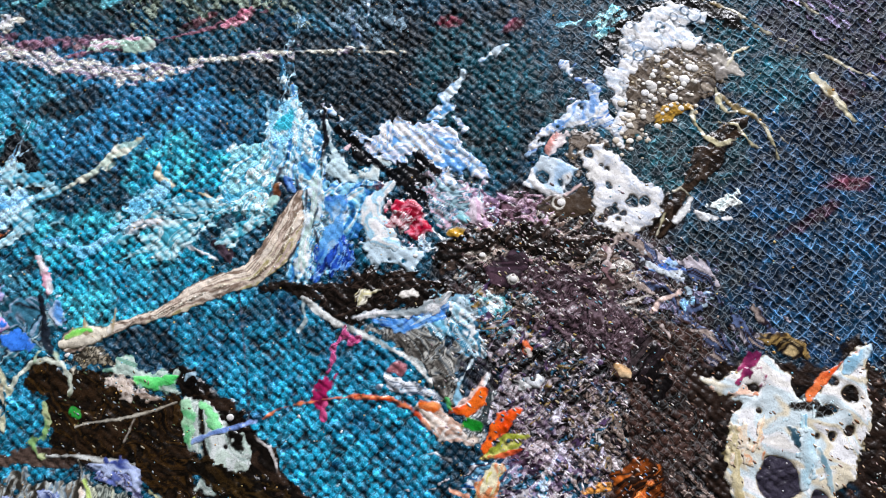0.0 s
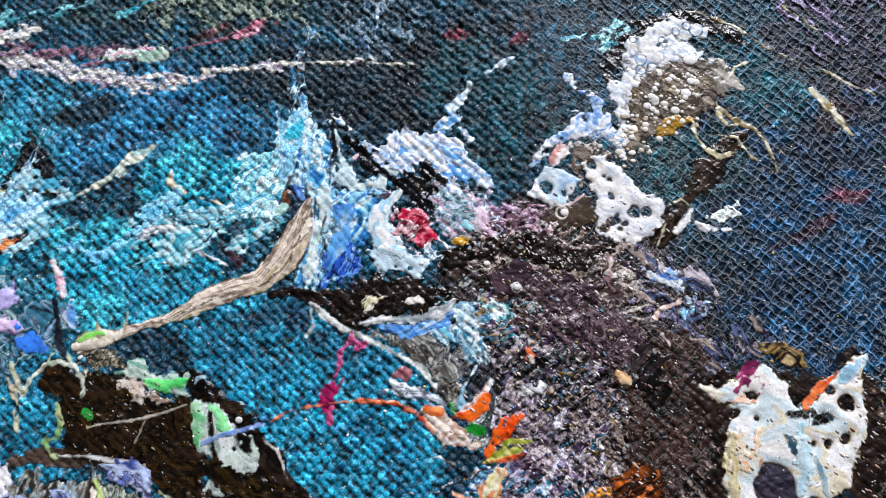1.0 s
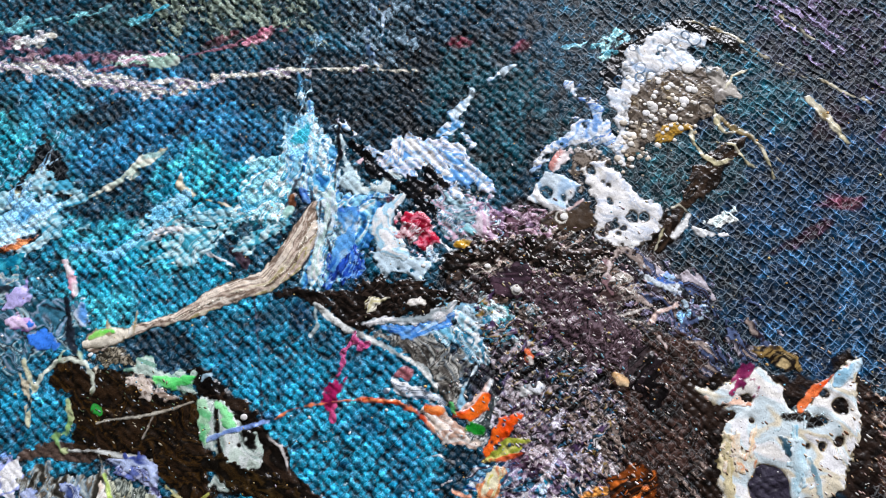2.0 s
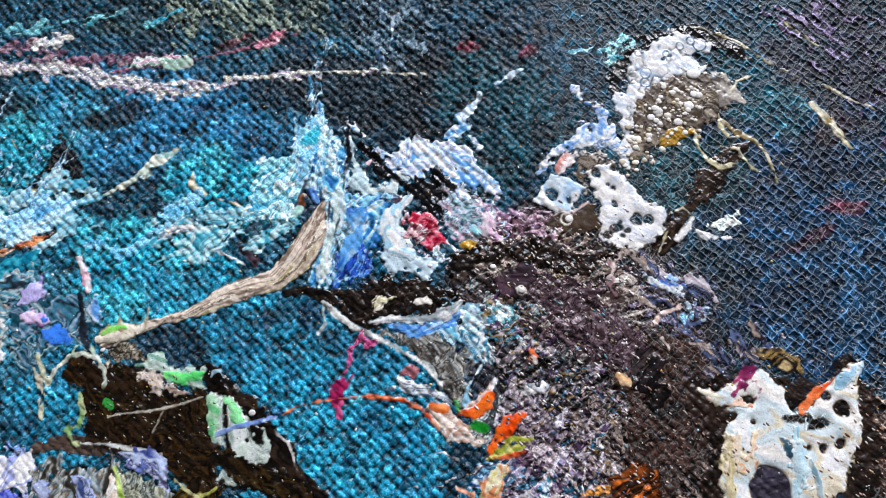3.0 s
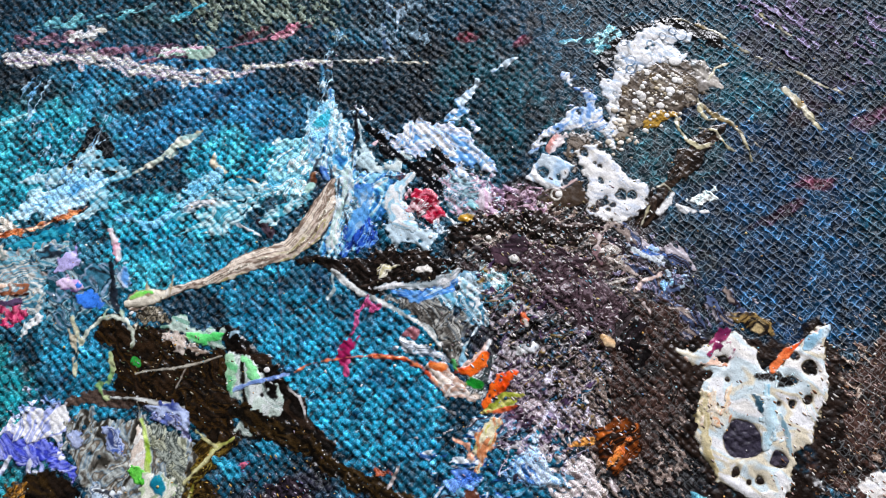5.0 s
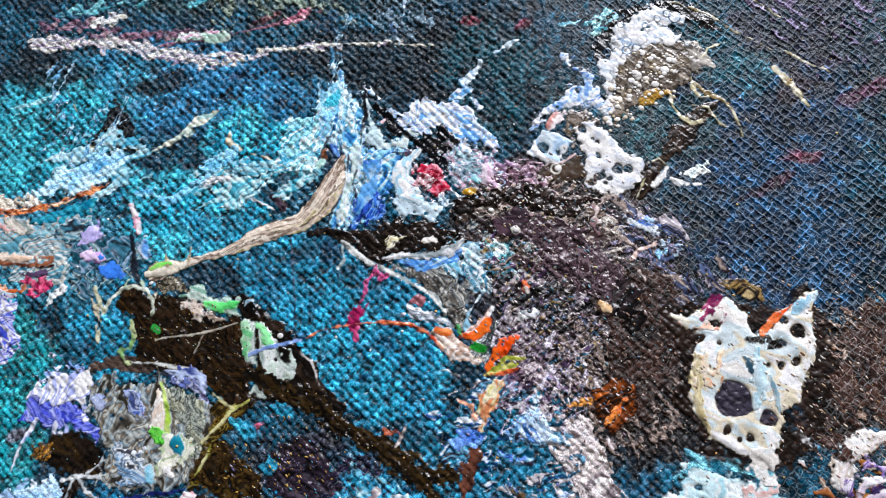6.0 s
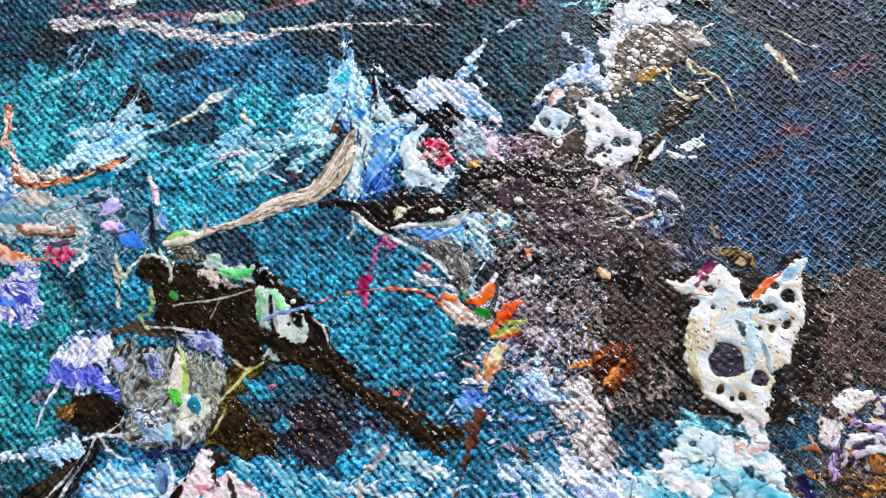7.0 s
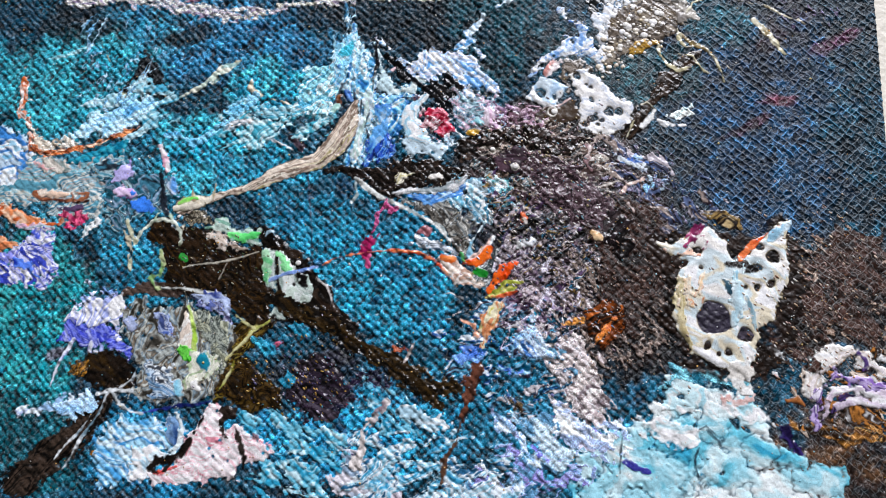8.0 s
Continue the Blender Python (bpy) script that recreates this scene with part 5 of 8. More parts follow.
poured("brown_bubble_pool", "taupe and brown pool full of cream bubbles", "4c4238 7c7064 2c241e a49888 5c4c38", pool=((22.0, 21.1), (23.2, 22.3), (25.8, 24.0), (28.1, 24.9), (31.1, 25.3), (33.3, 24.3), (34.5, 22.5), (34.1, 20.1), (32.8, 18.7), (29.4, 17.3), (27.2, 16.0), (25.0, 14.8), (23.6, 12.4), (21.9, 11.8), (22.0, 15.9)), rag=0.5, fray=0.4, thick=0.18, fill=0.6, marble=1.1, contrast=0.6, cracks=0)
poured("pale_shade", "grey and cream film at the side of the bubbles", "8c8680 c4beb4 5a5650 a8b4b8", pool=((31.1, 26.1), (33.3, 25.7), (34.7, 22.9), (35.6, 21.2), (33.9, 20.3), (32.9, 22.1), (31.4, 24.1)), rag=0.6, fray=0.4, torn=0.12, thick=0.16, fill=0.4)
poured("white_crest", "thick white crest of paint with blue-ringed cells", "f4f4f2 fbfbf9 d4e4f4 fbfbfa e8ecf2 bcd4f0", pool=((21.8, 24.6), (22.8, 26.9), (24.8, 28.1), (27.4, 29.8), (29.7, 29.4), (31.9, 28.5), (31.5, 27.7), (29.6, 27.2), (31.2, 25.5), (30.8, 23.9), (29.2, 24.8), (27.0, 24.4), (25.1, 23.5), (23.2, 22.1), (22.3, 20.9), (22.1, 18.3), (21.9, 11.8), (21.1, 12.2), (21.3, 15.9), (20.2, 19.1), (19.3, 21.1), (20.0, 21.9), (21.5, 22.3)), grow=0.1, rag=0.35, fray=0.35, thick=0.32, fill=0.85, cells=0.1, cell_size=1.2, marble=1.4, cracks=0.004)
poured("crest_tail", "blue and white tail of the crest full of small cells", "7cace8 d4e4f6 f6f8fa 5c8cd8 b0d0f0", pool=((15.3, 23.1), (16.4, 22.5), (18.3, 20.2), (19.4, 18.6), (20.5, 17.1), (21.2, 14.3), (19.4, 14.6), (17.2, 14.9), (14.6, 14.0), (11.0, 11.5), (12.1, 13.5), (15.3, 15.4), (16.4, 17.8), (15.6, 18.0), (18.0, 18.2), (17.1, 20.8)), grow=0.2, rag=0.5, fray=0.45, torn=0.1, thick=0.24, fill=0.55, cells=0.3, cell_size=1.0, turn=30, marble=1.0, contrast=0.6)
poured("cell_patch", "grey-brown patch of small cells", "5c5248 8c8074 2c241e c4bcb4", pool=((16.4, 13.8), (18.7, 14.2), (20.0, 12.7), (17.9, 11.7), (16.9, 10.3), (16.5, 8.5), (15.8, 11.0)), rag=0.5, fray=0.4, cells=0.3, cell_size=0.9, thick=0.18, fill=0.5, marble=0.7, contrast=0.6)
poured("pinkish_lobe", "pale pink lobe of paint", "f0c4bc f8ecec d89890", run=((13.3, 11.8), (14.2, 13.0), (15.2, 13.6)), widths=(1.4, 2.0, 0.9), rag=0.35, thick=0.26, fill=0.7)
poured("white_lobe", "white lobe of paint pierced by dark holes", "f6f4f0 fbfbf9 d8e0ec fbfaf6 e0dcd0", pool=((16.9, 11.1), (17.9, 12.0), (19.6, 12.3), (21.2, 10.8), (22.7, 8.5), (24.9, 7.3), (27.4, 6.1), (25.6, 5.4), (25.6, 4.0), (24.4, 2.4), (22.3, 1.6), (20.8, 2.6), (19.0, 2.6), (18.7, 4.9), (18.0, 7.6)), grow=0.15, rag=0.45, fray=0.35, thick=0.32, fill=0.85, cells=0.16, cell_size=1.2, holes=((20.3, 4.5, 0.7), (22.5, 5.8, 0.7), (23.9, 5.7, 0.6), (17.9, 11.0, 0.55), (21.6, 4.3, 0.4), (19.9, 7.6, 0.35), (19.6, 3.5, 0.5)), rim='a89c8c', rim_width=0.14, marble=1.2)
poured("blue_white_lobe", "white lobe shaded in sky blue", "e4f0f8 fafcfc b4d4f0 dcecf6", pool=((10.3, 7.7), (11.3, 9.0), (12.7, 10.5), (14.6, 10.0), (16.1, 9.1), (16.2, 7.9), (14.6, 6.4), (12.8, 6.2)), grow=0.15, rag=0.4, fray=0.3, thick=0.3, fill=0.85, cells=0.12, cell_size=1.2, holes=((12.6, 8.5, 0.75), (14.8, 7.5, 0.35)))
poured("pink_edge", "thin pink edge of paint", "d8a8a4 f0dcd8", run=((12.8, 6.0), (15.0, 6.4), (16.9, 7.5)), widths=(0.4, 0.7, 0.4), rag=0.3, thick=0.2)
poured("gold_film", "gold film among the bubbles", "8c6420 c89c40 4a3818", run=((26.3, 16.0), (27.6, 16.6), (29.2, 17.0)), widths=(1.2, 2.2, 1.2), rag=0.5, fray=0.4, torn=0.2, thick=0.18, marble=0.6)
poured("brown_branch", "dark brown glossy branch of paint", "1c1410 3a2c22 0f0b09 54402e", run=((35.7, 15.2), (34.3, 13.8), (32.6, 12.0), (30.7, 9.1), (28.8, 6.7), (27.0, 4.4), (25.3, 1.6)), widths=(1.4, 2.6, 2.6, 2.8, 2.2, 2.4, 1.6), rag=0.6, fray=0.4, thick=0.22, fill=0.5, material=WET_PAINT, lumps=0.08)
cream_vein(((32.8, 18.9), (34.5, 17.3), (36.7, 16.0), (38.4, 14.3), (39.3, 11.0)), (0.5, 1.0, 1.0, 0.9, 0.4))
cream_vein(((29.4, 17.2), (29.8, 15.3), (31.5, 13.3), (33.1, 12.2), (35.3, 12.7)), (0.6, 0.9, 0.8, 1.0, 0.5))
cream_vein(((32.8, 18.9), (33.3, 17.3), (34.0, 16.1), (35.6, 16.3), (36.7, 15.8)), (0.6, 0.7, 0.6, 0.5, 0.4))
cream_vein(((33.2, 14.9), (35.0, 14.6), (36.2, 12.7), (37.9, 11.5)), (0.4, 0.7, 0.5, 0.3))
cream_vein(((34.0, 21.9), (35.1, 23.5), (37.9, 24.7)), (1.0, 0.8, 0.3))
cream_vein(((29.7, 30.7), (32.7, 30.3), (35.7, 28.9), (38.2, 27.0), (42.2, 24.4)), (0.4, 0.7, 0.9, 0.6, 0.4))
cream_vein(((27.7, 6.7), (28.8, 7.1), (29.9, 6.0)), (0.5, 0.7, 0.3))
cream_vein(((36.7, 15.8), (38.8, 14.7), (40.8, 12.4)), (0.3, 0.4, 0.2))
cream_vein(((26.3, 4.4), (25.5, 1.8), (24.8, 0.3)), (0.4, 0.6, 0.3))
poured("white_feather", "white feathered fleck of paint", "f4f6f4 fbfbf9 c8dcec", run=((27.8, 3.6), (28.8, 4.8), (29.3, 5.7)), widths=(1.0, 1.4, 0.5), rag=0.4, fray=0.3, thick=0.22)
poured("white_feather", "white feathered fleck of paint", "f0f4f6 fbfbf9 90b8e0", run=((28.8, 4.5), (30.9, 3.6), (33.9, 3.4)), widths=(0.8, 1.2, 0.7), rag=0.6, fray=0.5, torn=0.1, thick=0.2)
poured("pale_fleck", "pale fleck of paint caught on the threads", "c4d4d4 eef2ee 88b0bc", run=((32.4, 5.6), (33.4, 5.5), (34.9, 5.7)), widths=(1.0, 1.8, 0.8), rag=0.7, fray=0.5, torn=0.2, thick=0.14, fill=0.3)

# dark bird
poured("black_bird_body", "glossy black and dark brown pool of paint", "0c0907 24180e 38260f 0a0705 1c130b 2c1e12", pool=((-47.2, -13.5), (-45.7, -12.8), (-43.3, -12.8), (-41.8, -14.5), (-39.8, -13.9), (-37.2, -14.3), (-34.1, -16.5), (-31.2, -17.5), (-28.3, -17.1), (-27.1, -22.4), (-26.3, -26.2), (-26.7, -28.4), (-30.0, -28.1), (-32.6, -25.9), (-34.5, -24.9), (-39.5, -24.0), (-43.0, -24.0), (-44.1, -19.9), (-44.1, -17.6), (-46.6, -16.5)), rag=0.6, fray=0.4, grow=0.15, thick=0.2, fill=0.6, marble=1.0, contrast=0.65, material=WET_PAINT, lumps=0.08)
poured("khaki_tangle", "khaki and grey tangle of paint above the bird", "4c4438 8c8470 1c1814 b4ac98 2c2820", pool=((-42.2, -11.8), (-40.2, -11.0), (-37.6, -11.9), (-36.3, -13.6), (-38.0, -14.3), (-39.8, -13.9), (-41.5, -14.5)), rag=0.6, fray=0.5, torn=0.12, thick=0.2, fill=0.5, marble=0.8, contrast=0.65)
poured("black_wing", "glossy black wing-shaped pool with cells", "070505 16110e 0b0807 2c2018", pool=((-30.0, -14.0), (-28.7, -13.3), (-27.0, -14.5), (-24.4, -16.7), (-21.7, -18.6), (-20.1, -20.4), (-17.9, -22.6), (-16.3, -25.7), (-13.9, -28.0), (-13.8, -29.9), (-18.5, -28.4), (-22.0, -26.8), (-23.6, -27.9), (-25.3, -28.0), (-25.9, -21.7), (-26.7, -18.1), (-28.6, -16.4)), grow=0.1, rag=0.5, fray=0.35, thick=0.26, fill=0.65, marble=1.2, material=WET_PAINT, lumps=0.08)
poured("mint_wing", "pale mint patch with holes", "bcd0c4 d8e4dc a4b8b0 e4ece8 c8d8cc", pool=((-28.1, -17.6), (-26.7, -17.8), (-25.6, -18.2), (-24.1, -19.3), (-23.0, -20.6), (-21.1, -22.1), (-20.2, -24.0), (-20.5, -25.6), (-22.2, -25.4), (-23.3, -26.0), (-23.9, -27.6), (-26.1, -26.9), (-25.7, -23.6), (-27.0, -22.4), (-27.6, -20.2)), grow=0.1, rag=0.35, fray=0.3, thick=0.3, fill=0.85, turn=-60, cells=0.06, cell_size=1.2, marble=1.4, contrast=0.5)
poured("black_slot", "black slot in the mint patch", "0a0807 1c1612", run=((-26.1, -18.4), (-25.9, -21.7), (-25.2, -24.2), (-25.4, -26.1)), widths=(1.2, 0.9, 1.4, 1.0), rag=0.35, thick=0.08, fill=0.5, material=WET_PAINT)
poured("black_slot", "black slot in the mint patch", "0a0807 1c1612 3c2818", run=((-22.7, -21.2), (-21.7, -22.1), (-21.2, -22.8)), widths=(1.4, 1.8, 0.9), rag=0.3, thick=0.08, fill=0.5, material=WET_PAINT)
poured("black_slot", "brown slot in the mint patch", "1a1009 4a3018", run=((-23.0, -25.7), (-22.2, -25.2)), widths=(1.4, 1.2), rag=0.3, thick=0.08, fill=0.5, material=WET_PAINT)
poured("green_edge", "bright green edge of paint", "58d878 98f0a8 38b858", run=((-25.9, -18.2), (-24.8, -19.4), (-24.1, -20.5)), widths=(1.2, 1.8, 0.9), rag=0.25, thick=0.28, fill=0.8)
poured("green_edge", "pale green edge of paint", "70c888 b0e0b8 389858", run=((-28.1, -17.9), (-27.3, -20.1), (-27.2, -22.4)), widths=(1.2, 1.8, 0.9), rag=0.3, thick=0.28, fill=0.8)
poured("green_run", "mint and grey-green run of paint", "98c4b4 c8dcd0 7cac98 b4d0c4", pool=((-38.0, -14.5), (-36.3, -13.1), (-34.6, -12.5), (-34.0, -13.9), (-32.8, -14.6), (-30.2, -14.3), (-28.7, -13.5), (-29.7, -15.4), (-29.0, -16.7), (-31.4, -16.1), (-33.5, -15.9), (-35.4, -14.6)), grow=0.1, rag=0.35, fray=0.3, thick=0.28, fill=0.8, turn=-20, marble=1.2)
poured("green_run", "bright green run of paint", "40e060 78f088 58d870", run=((-34.4, -14.9), (-32.5, -15.5), (-30.1, -15.3), (-29.3, -14.7)), widths=(1.0, 2.0, 1.6, 0.6), rag=0.25, thick=0.24, fill=0.9)
poured("cream_film", "pinkish cream and brown marbled film", "c8b8a8 e4d8cc 8a786a d4c8c0", pool=((-37.6, -14.8), (-35.8, -14.2), (-33.9, -15.9), (-32.0, -16.7), (-30.1, -17.0), (-31.9, -17.8), (-34.7, -17.8), (-36.6, -16.3)), rag=0.5, fray=0.4, torn=0.08, thick=0.2, fill=0.6, cells=0.14, cell_size=1.0, marble=0.9)
poured("thin_blue_line", "thin blue line over the mint patch", "7898d8 b0c8f0", run=((-26.7, -22.0), (-23.3, -20.8), (-19.8, -19.7)), widths=(0.7, 0.8, 0.4), rag=0.3, thick=0.12)
poured("pale_ring", "pale ring of paint round a black cell", "a8b4a0 dce4d4 788068", run=((-49.0, -16.8), (-47.6, -14.7), (-46.3, -13.5), (-44.6, -13.1), (-42.7, -13.7), (-41.7, -15.3), (-42.0, -17.2)), widths=(0.4, 0.7, 0.9, 0.8, 0.7, 0.6, 0.3), rag=0.25, thick=0.26, fill=0.6)
poured("pale_ring", "pale green arch over two small dark cells", "90b090 c8d8c0", run=((-46.3, -13.3), (-45.8, -12.3), (-44.7, -12.0), (-43.7, -12.5), (-43.3, -13.2)), widths=(0.4, 0.5, 0.5, 0.4, 0.3), rag=0.15, thick=0.2)
poured("pale_ring", "small pale blue ring", "5c90b0 a8c8d8", run=((-28.4, -15.2), (-28.2, -14.6), (-27.4, -14.6), (-26.9, -15.2), (-27.1, -15.8)), widths=(0.4, 0.5, 0.5, 0.4, 0.3), rag=0.1, thick=0.22)
poured("olive_edge", "olive green run of paint", "80a868 c0cc98 486838", run=((-44.8, -18.0), (-44.0, -19.9), (-44.3, -21.6), (-45.6, -22.5), (-44.8, -23.4), (-43.8, -23.6)), widths=(0.8, 1.4, 0.9, 0.9, 1.0, 0.5), rag=0.35, thick=0.22)
poured("olive_edge", "cream and olive vein of paint", "b8b098 d8d4bc", run=((-51.3, -14.9), (-50.2, -16.5), (-49.4, -18.2), (-49.5, -20.9)), widths=(0.5, 1.0, 0.9, 0.4), rag=0.5, fray=0.4, torn=0.08, thick=0.18)
poured("thin_pale_line", "thin pale crack line", "a8a090 d0ccbc", run=((-40.6, -20.6), (-38.9, -20.1), (-34.8, -19.4), (-31.8, -18.7), (-29.5, -17.8)), widths=(0.3, 0.4, 0.35, 0.4, 0.25), rag=0.2, fray=0.08, thick=0.14)
poured("thin_pale_line", "thin pale crack line", "a8a090 d0d4d0", run=((-43.7, -23.8), (-40.9, -23.8), (-37.7, -24.2), (-33.5, -24.5)), widths=(0.4, 0.6, 0.7, 0.4), rag=0.3, fray=0.1, thick=0.18)
poured("thin_pale_line", "thin pale crack line", "a8a090 c8c4b4", run=((-40.0, -24.0), (-39.5, -25.9), (-38.6, -27.5)), widths=(0.3, 0.4, 0.3), rag=0.2, fray=0.08, thick=0.16)
poured("thin_pale_line", "thin pale crack line", "8c8478 b8b0a4", run=((-33.8, -19.5), (-34.3, -21.1), (-34.8, -22.1)), widths=(0.25, 0.3, 0.2), rag=0.2, fray=0.08, thick=0.14)
poured("lavender_film", "lavender and pale blue film with dark veins", "6c7cc0 c4ccf0 3c3858 98a8e0 e4e4f4", pool=((-38.3, -24.9), (-35.2, -24.6), (-33.0, -25.6), (-32.3, -27.1), (-33.0, -28.9), (-34.5, -27.3), (-37.1, -26.4)), rag=0.6, fray=0.4, torn=0.12, thick=0.2, fill=0.5, marble=0.9, contrast=0.6)
poured("green_speck", "small bright green patch on the black pool", "30a040 78d080", run=((-40.6, -19.6), (-39.9, -19.9)), widths=(1.2, 0.9), rag=0.6, torn=0.15, thick=0.12)
poured("wing_edge", "white and brown edge of the wing", "8c7c6c e4e0dc 3c2c20", run=((-19.8, -21.4), (-18.0, -22.6), (-16.9, -24.8), (-16.6, -26.3)), widths=(0.3, 0.7, 0.6, 0.3), rag=0.4, fray=0.3, thick=0.16)

# pale marbling at the side
poured("light_blue_pool", "light blue film over the weave", "4c9cd0 98d0ee c8e8f4 68b4dc", pool=((-63.8, -0.1), (-60.3, 1.9), (-58.3, 3.8), (-54.7, 6.4), (-49.5, 7.7), (-48.0, 6.1), (-51.5, 3.0), (-55.7, 1.0), (-59.9, -0.2)), rag=0.8, fray=0.5, torn=0.12, thick=0.1, fill=0.15, turn=25, marble=1.6)
poured("light_blue_film", "thin cyan streak of paint", "3c94c4 88c8e4 5cb0d4", run=((-46.0, 0.8), (-41.4, -0.8), (-38.3, 1.9), (-35.6, 4.5), (-32.8, 6.8)), widths=(1.0, 1.4, 1.2, 1.6, 2.0), rag=0.9, fray=0.5, torn=0.25, thick=0.1, fill=0.15)
poured("teal_pool", "smooth teal-blue pool of paint", "0c6c8c 1890b0 34a8c0 0c7898", pool=((-63.8, -3.7), (-58.3, -2.2), (-52.2, 0.3), (-52.5, -2.3), (-58.4, -4.3), (-62.3, -4.5)), rag=0.6, fray=0.4, thick=0.16, fill=0.6, turn=15, marble=1.6)
poured("pale_cloud", "pale blue and white cloudy pool of paint", "78b8dc c8e0f0 3c84cc eef4f8 a0d0e8", pool=((-78.1, 2.1), (-72.8, 1.1), (-70.4, -0.0), (-68.6, -3.5), (-68.2, -7.9), (-71.8, -9.1), (-76.0, -8.5)), rag=0.9, fray=0.5, torn=0.06, thick=0.16, fill=0.5, marble=2.4, contrast=0.5)
poured("pale_marbling", "pale aqua, grey and cream paint marbled in long bands", "5c9cb0 a8ccd4 c8c8bc 3c7c94 dcdcd4 74acc0 b0a8a4 88c0cc", pool=((-77.5, -7.7), (-72.1, -7.8), (-68.8, -3.6), (-66.0, -3.9), (-62.4, -4.4), (-58.0, -4.2), (-52.9, -2.6), (-50.8, -5.3), (-53.3, -8.4), (-55.4, -9.3), (-55.6, -13.1), (-61.3, -13.5), (-66.1, -11.1), (-71.3, -11.7), (-76.8, -11.6)), rag=0.9, fray=0.4, torn=0.05, thick=0.2, fill=0.6, turn=8, marble=1.5, stretch=5, contrast=0.6)
poured("cream_film", "cream and grey marbled film", "b8b4a4 e4dcd0 7c8c88 d0c4c0", pool=((-67.0, -3.7), (-64.3, -3.5), (-61.9, -4.7), (-62.5, -6.5), (-65.2, -6.1)), rag=0.6, fray=0.4, torn=0.1, marble=0.8, thick=0.16, fill=0.5)
poured("orange_cream_curve", "ragged white and orange run of paint", "f4e8e0 e8946c faf4f0 d06830 e8c4b4", run=((-72.0, 12.8), (-71.9, 9.1), (-71.8, 5.8), (-70.8, 2.7), (-69.3, 0.4), (-68.3, -1.3)), widths=(0.6, 1.6, 2.2, 2.0, 2.0, 1.6), rag=0.9, fray=0.5, torn=0.16, thick=0.2, fill=0.5, marble=0.9)
poured("cream_film", "cream and tan film on the weave above an orange rim", "e4dccc c8b8a4 f4efe6 b0a898", pool=((-70.5, 2.2), (-67.7, 0.2), (-63.9, -0.8), (-59.5, -0.4), (-60.6, -1.6), (-64.5, -2.4), (-67.7, -2.0), (-69.2, -0.2)), rag=0.7, fray=0.5, torn=0.14, thick=0.14, fill=0.3, marble=1.2)
poured("orange_rim", "orange and rust rim of paint", "c85c24 e89058 8c3c14 f0c8a8", run=((-68.2, -1.8), (-65.5, -2.8), (-63.6, -2.5), (-60.1, -2.0), (-56.4, -0.3), (-53.8, 0.6), (-50.9, 1.6)), widths=(1.0, 1.4, 1.4, 1.3, 1.3, 1.2, 0.6), rag=0.5, fray=0.5, torn=0.14, thick=0.16, fill=0.3, marble=0.9)
poured("rust_loop", "dark rust loop of paint", "5c2c1c a86848 34180f", run=((-65.2, -8.6), (-67.0, -9.3), (-64.9, -10.4), (-60.9, -10.6), (-58.1, -10.3), (-57.4, -9.3), (-59.5, -9.3), (-61.2, -8.6)), widths=(0.7, 0.9, 1.0, 0.9, 0.9, 0.6, 0.6, 0.5), rag=0.3, fray=0.25, thick=0.16, fill=0.7)
poured("rust_loop", "dark rust loop of paint", "5c2c1c a86848 34180f", run=((-60.6, -9.4), (-59.8, -10.7), (-57.4, -10.4)), widths=(0.5, 0.7, 0.4), rag=0.3, fray=0.25, thick=0.16, fill=0.7)
poured("cream_bar", "cream and peach bar inside a rust loop", "f0e4d4 e8c8b0 faf4ec", run=((-65.5, -9.5), (-63.3, -9.6), (-61.3, -9.6)), widths=(1.2, 1.5, 0.8), rag=0.3, thick=0.2, fill=0.8)
poured("salmon_run", "salmon and cream run of paint", "e88c58 f4ccac c86030 ecdccc", run=((-73.9, -12.4), (-71.1, -12.7), (-68.2, -13.9), (-64.6, -14.6), (-61.4, -13.9)), widths=(2.2, 2.4, 2.6, 2.0, 0.9), rag=0.5, fray=0.4, thick=0.2, fill=0.7, stretch=5, marble=0.9, contrast=0.6)
poured("salmon_run", "salmon run of paint", "e07c48 f0b890", run=((-72.9, -17.5), (-70.2, -17.8), (-68.8, -17.9)), widths=(2.4, 2.0, 1.0), rag=0.6, fray=0.4, torn=0.1, thick=0.18)
poured("pink_streak", "pale pink and lilac streaks of paint", "f0c8d0 c8a0b8 e8e0ec a8ccd8", run=((-68.1, -14.8), (-65.3, -15.3), (-62.7, -15.0)), widths=(1.0, 1.8, 1.0), rag=0.7, fray=0.4, torn=0.12, thick=0.18)
poured("pink_streak", "pale pink film over marbling", "f0d0d4 e0a8a8 f4ecec", run=((-66.9, -4.2), (-65.3, -5.5), (-63.5, -5.6)), widths=(1.2, 1.4, 0.8), rag=0.6, fray=0.4, torn=0.12, thick=0.16)
poured("crimson_patch", "crimson-pink blot with a dark cap", "c02860 f06890 8c1844 f0a8c0", pool=((-61.8, -12.7), (-60.2, -12.0), (-58.1, -12.6), (-58.3, -14.5), (-59.7, -15.1), (-61.0, -14.3)), rag=0.7, fray=0.5, torn=0.1, thick=0.18, marble=0.8, contrast=0.6)
poured("dark_cap", "dark violet cap over the crimson blot", "2c2038 5c4868 18121f", run=((-61.7, -12.2), (-60.5, -11.6), (-58.7, -11.7)), widths=(0.9, 1.6, 0.9), rag=0.6, fray=0.4, thick=0.16)
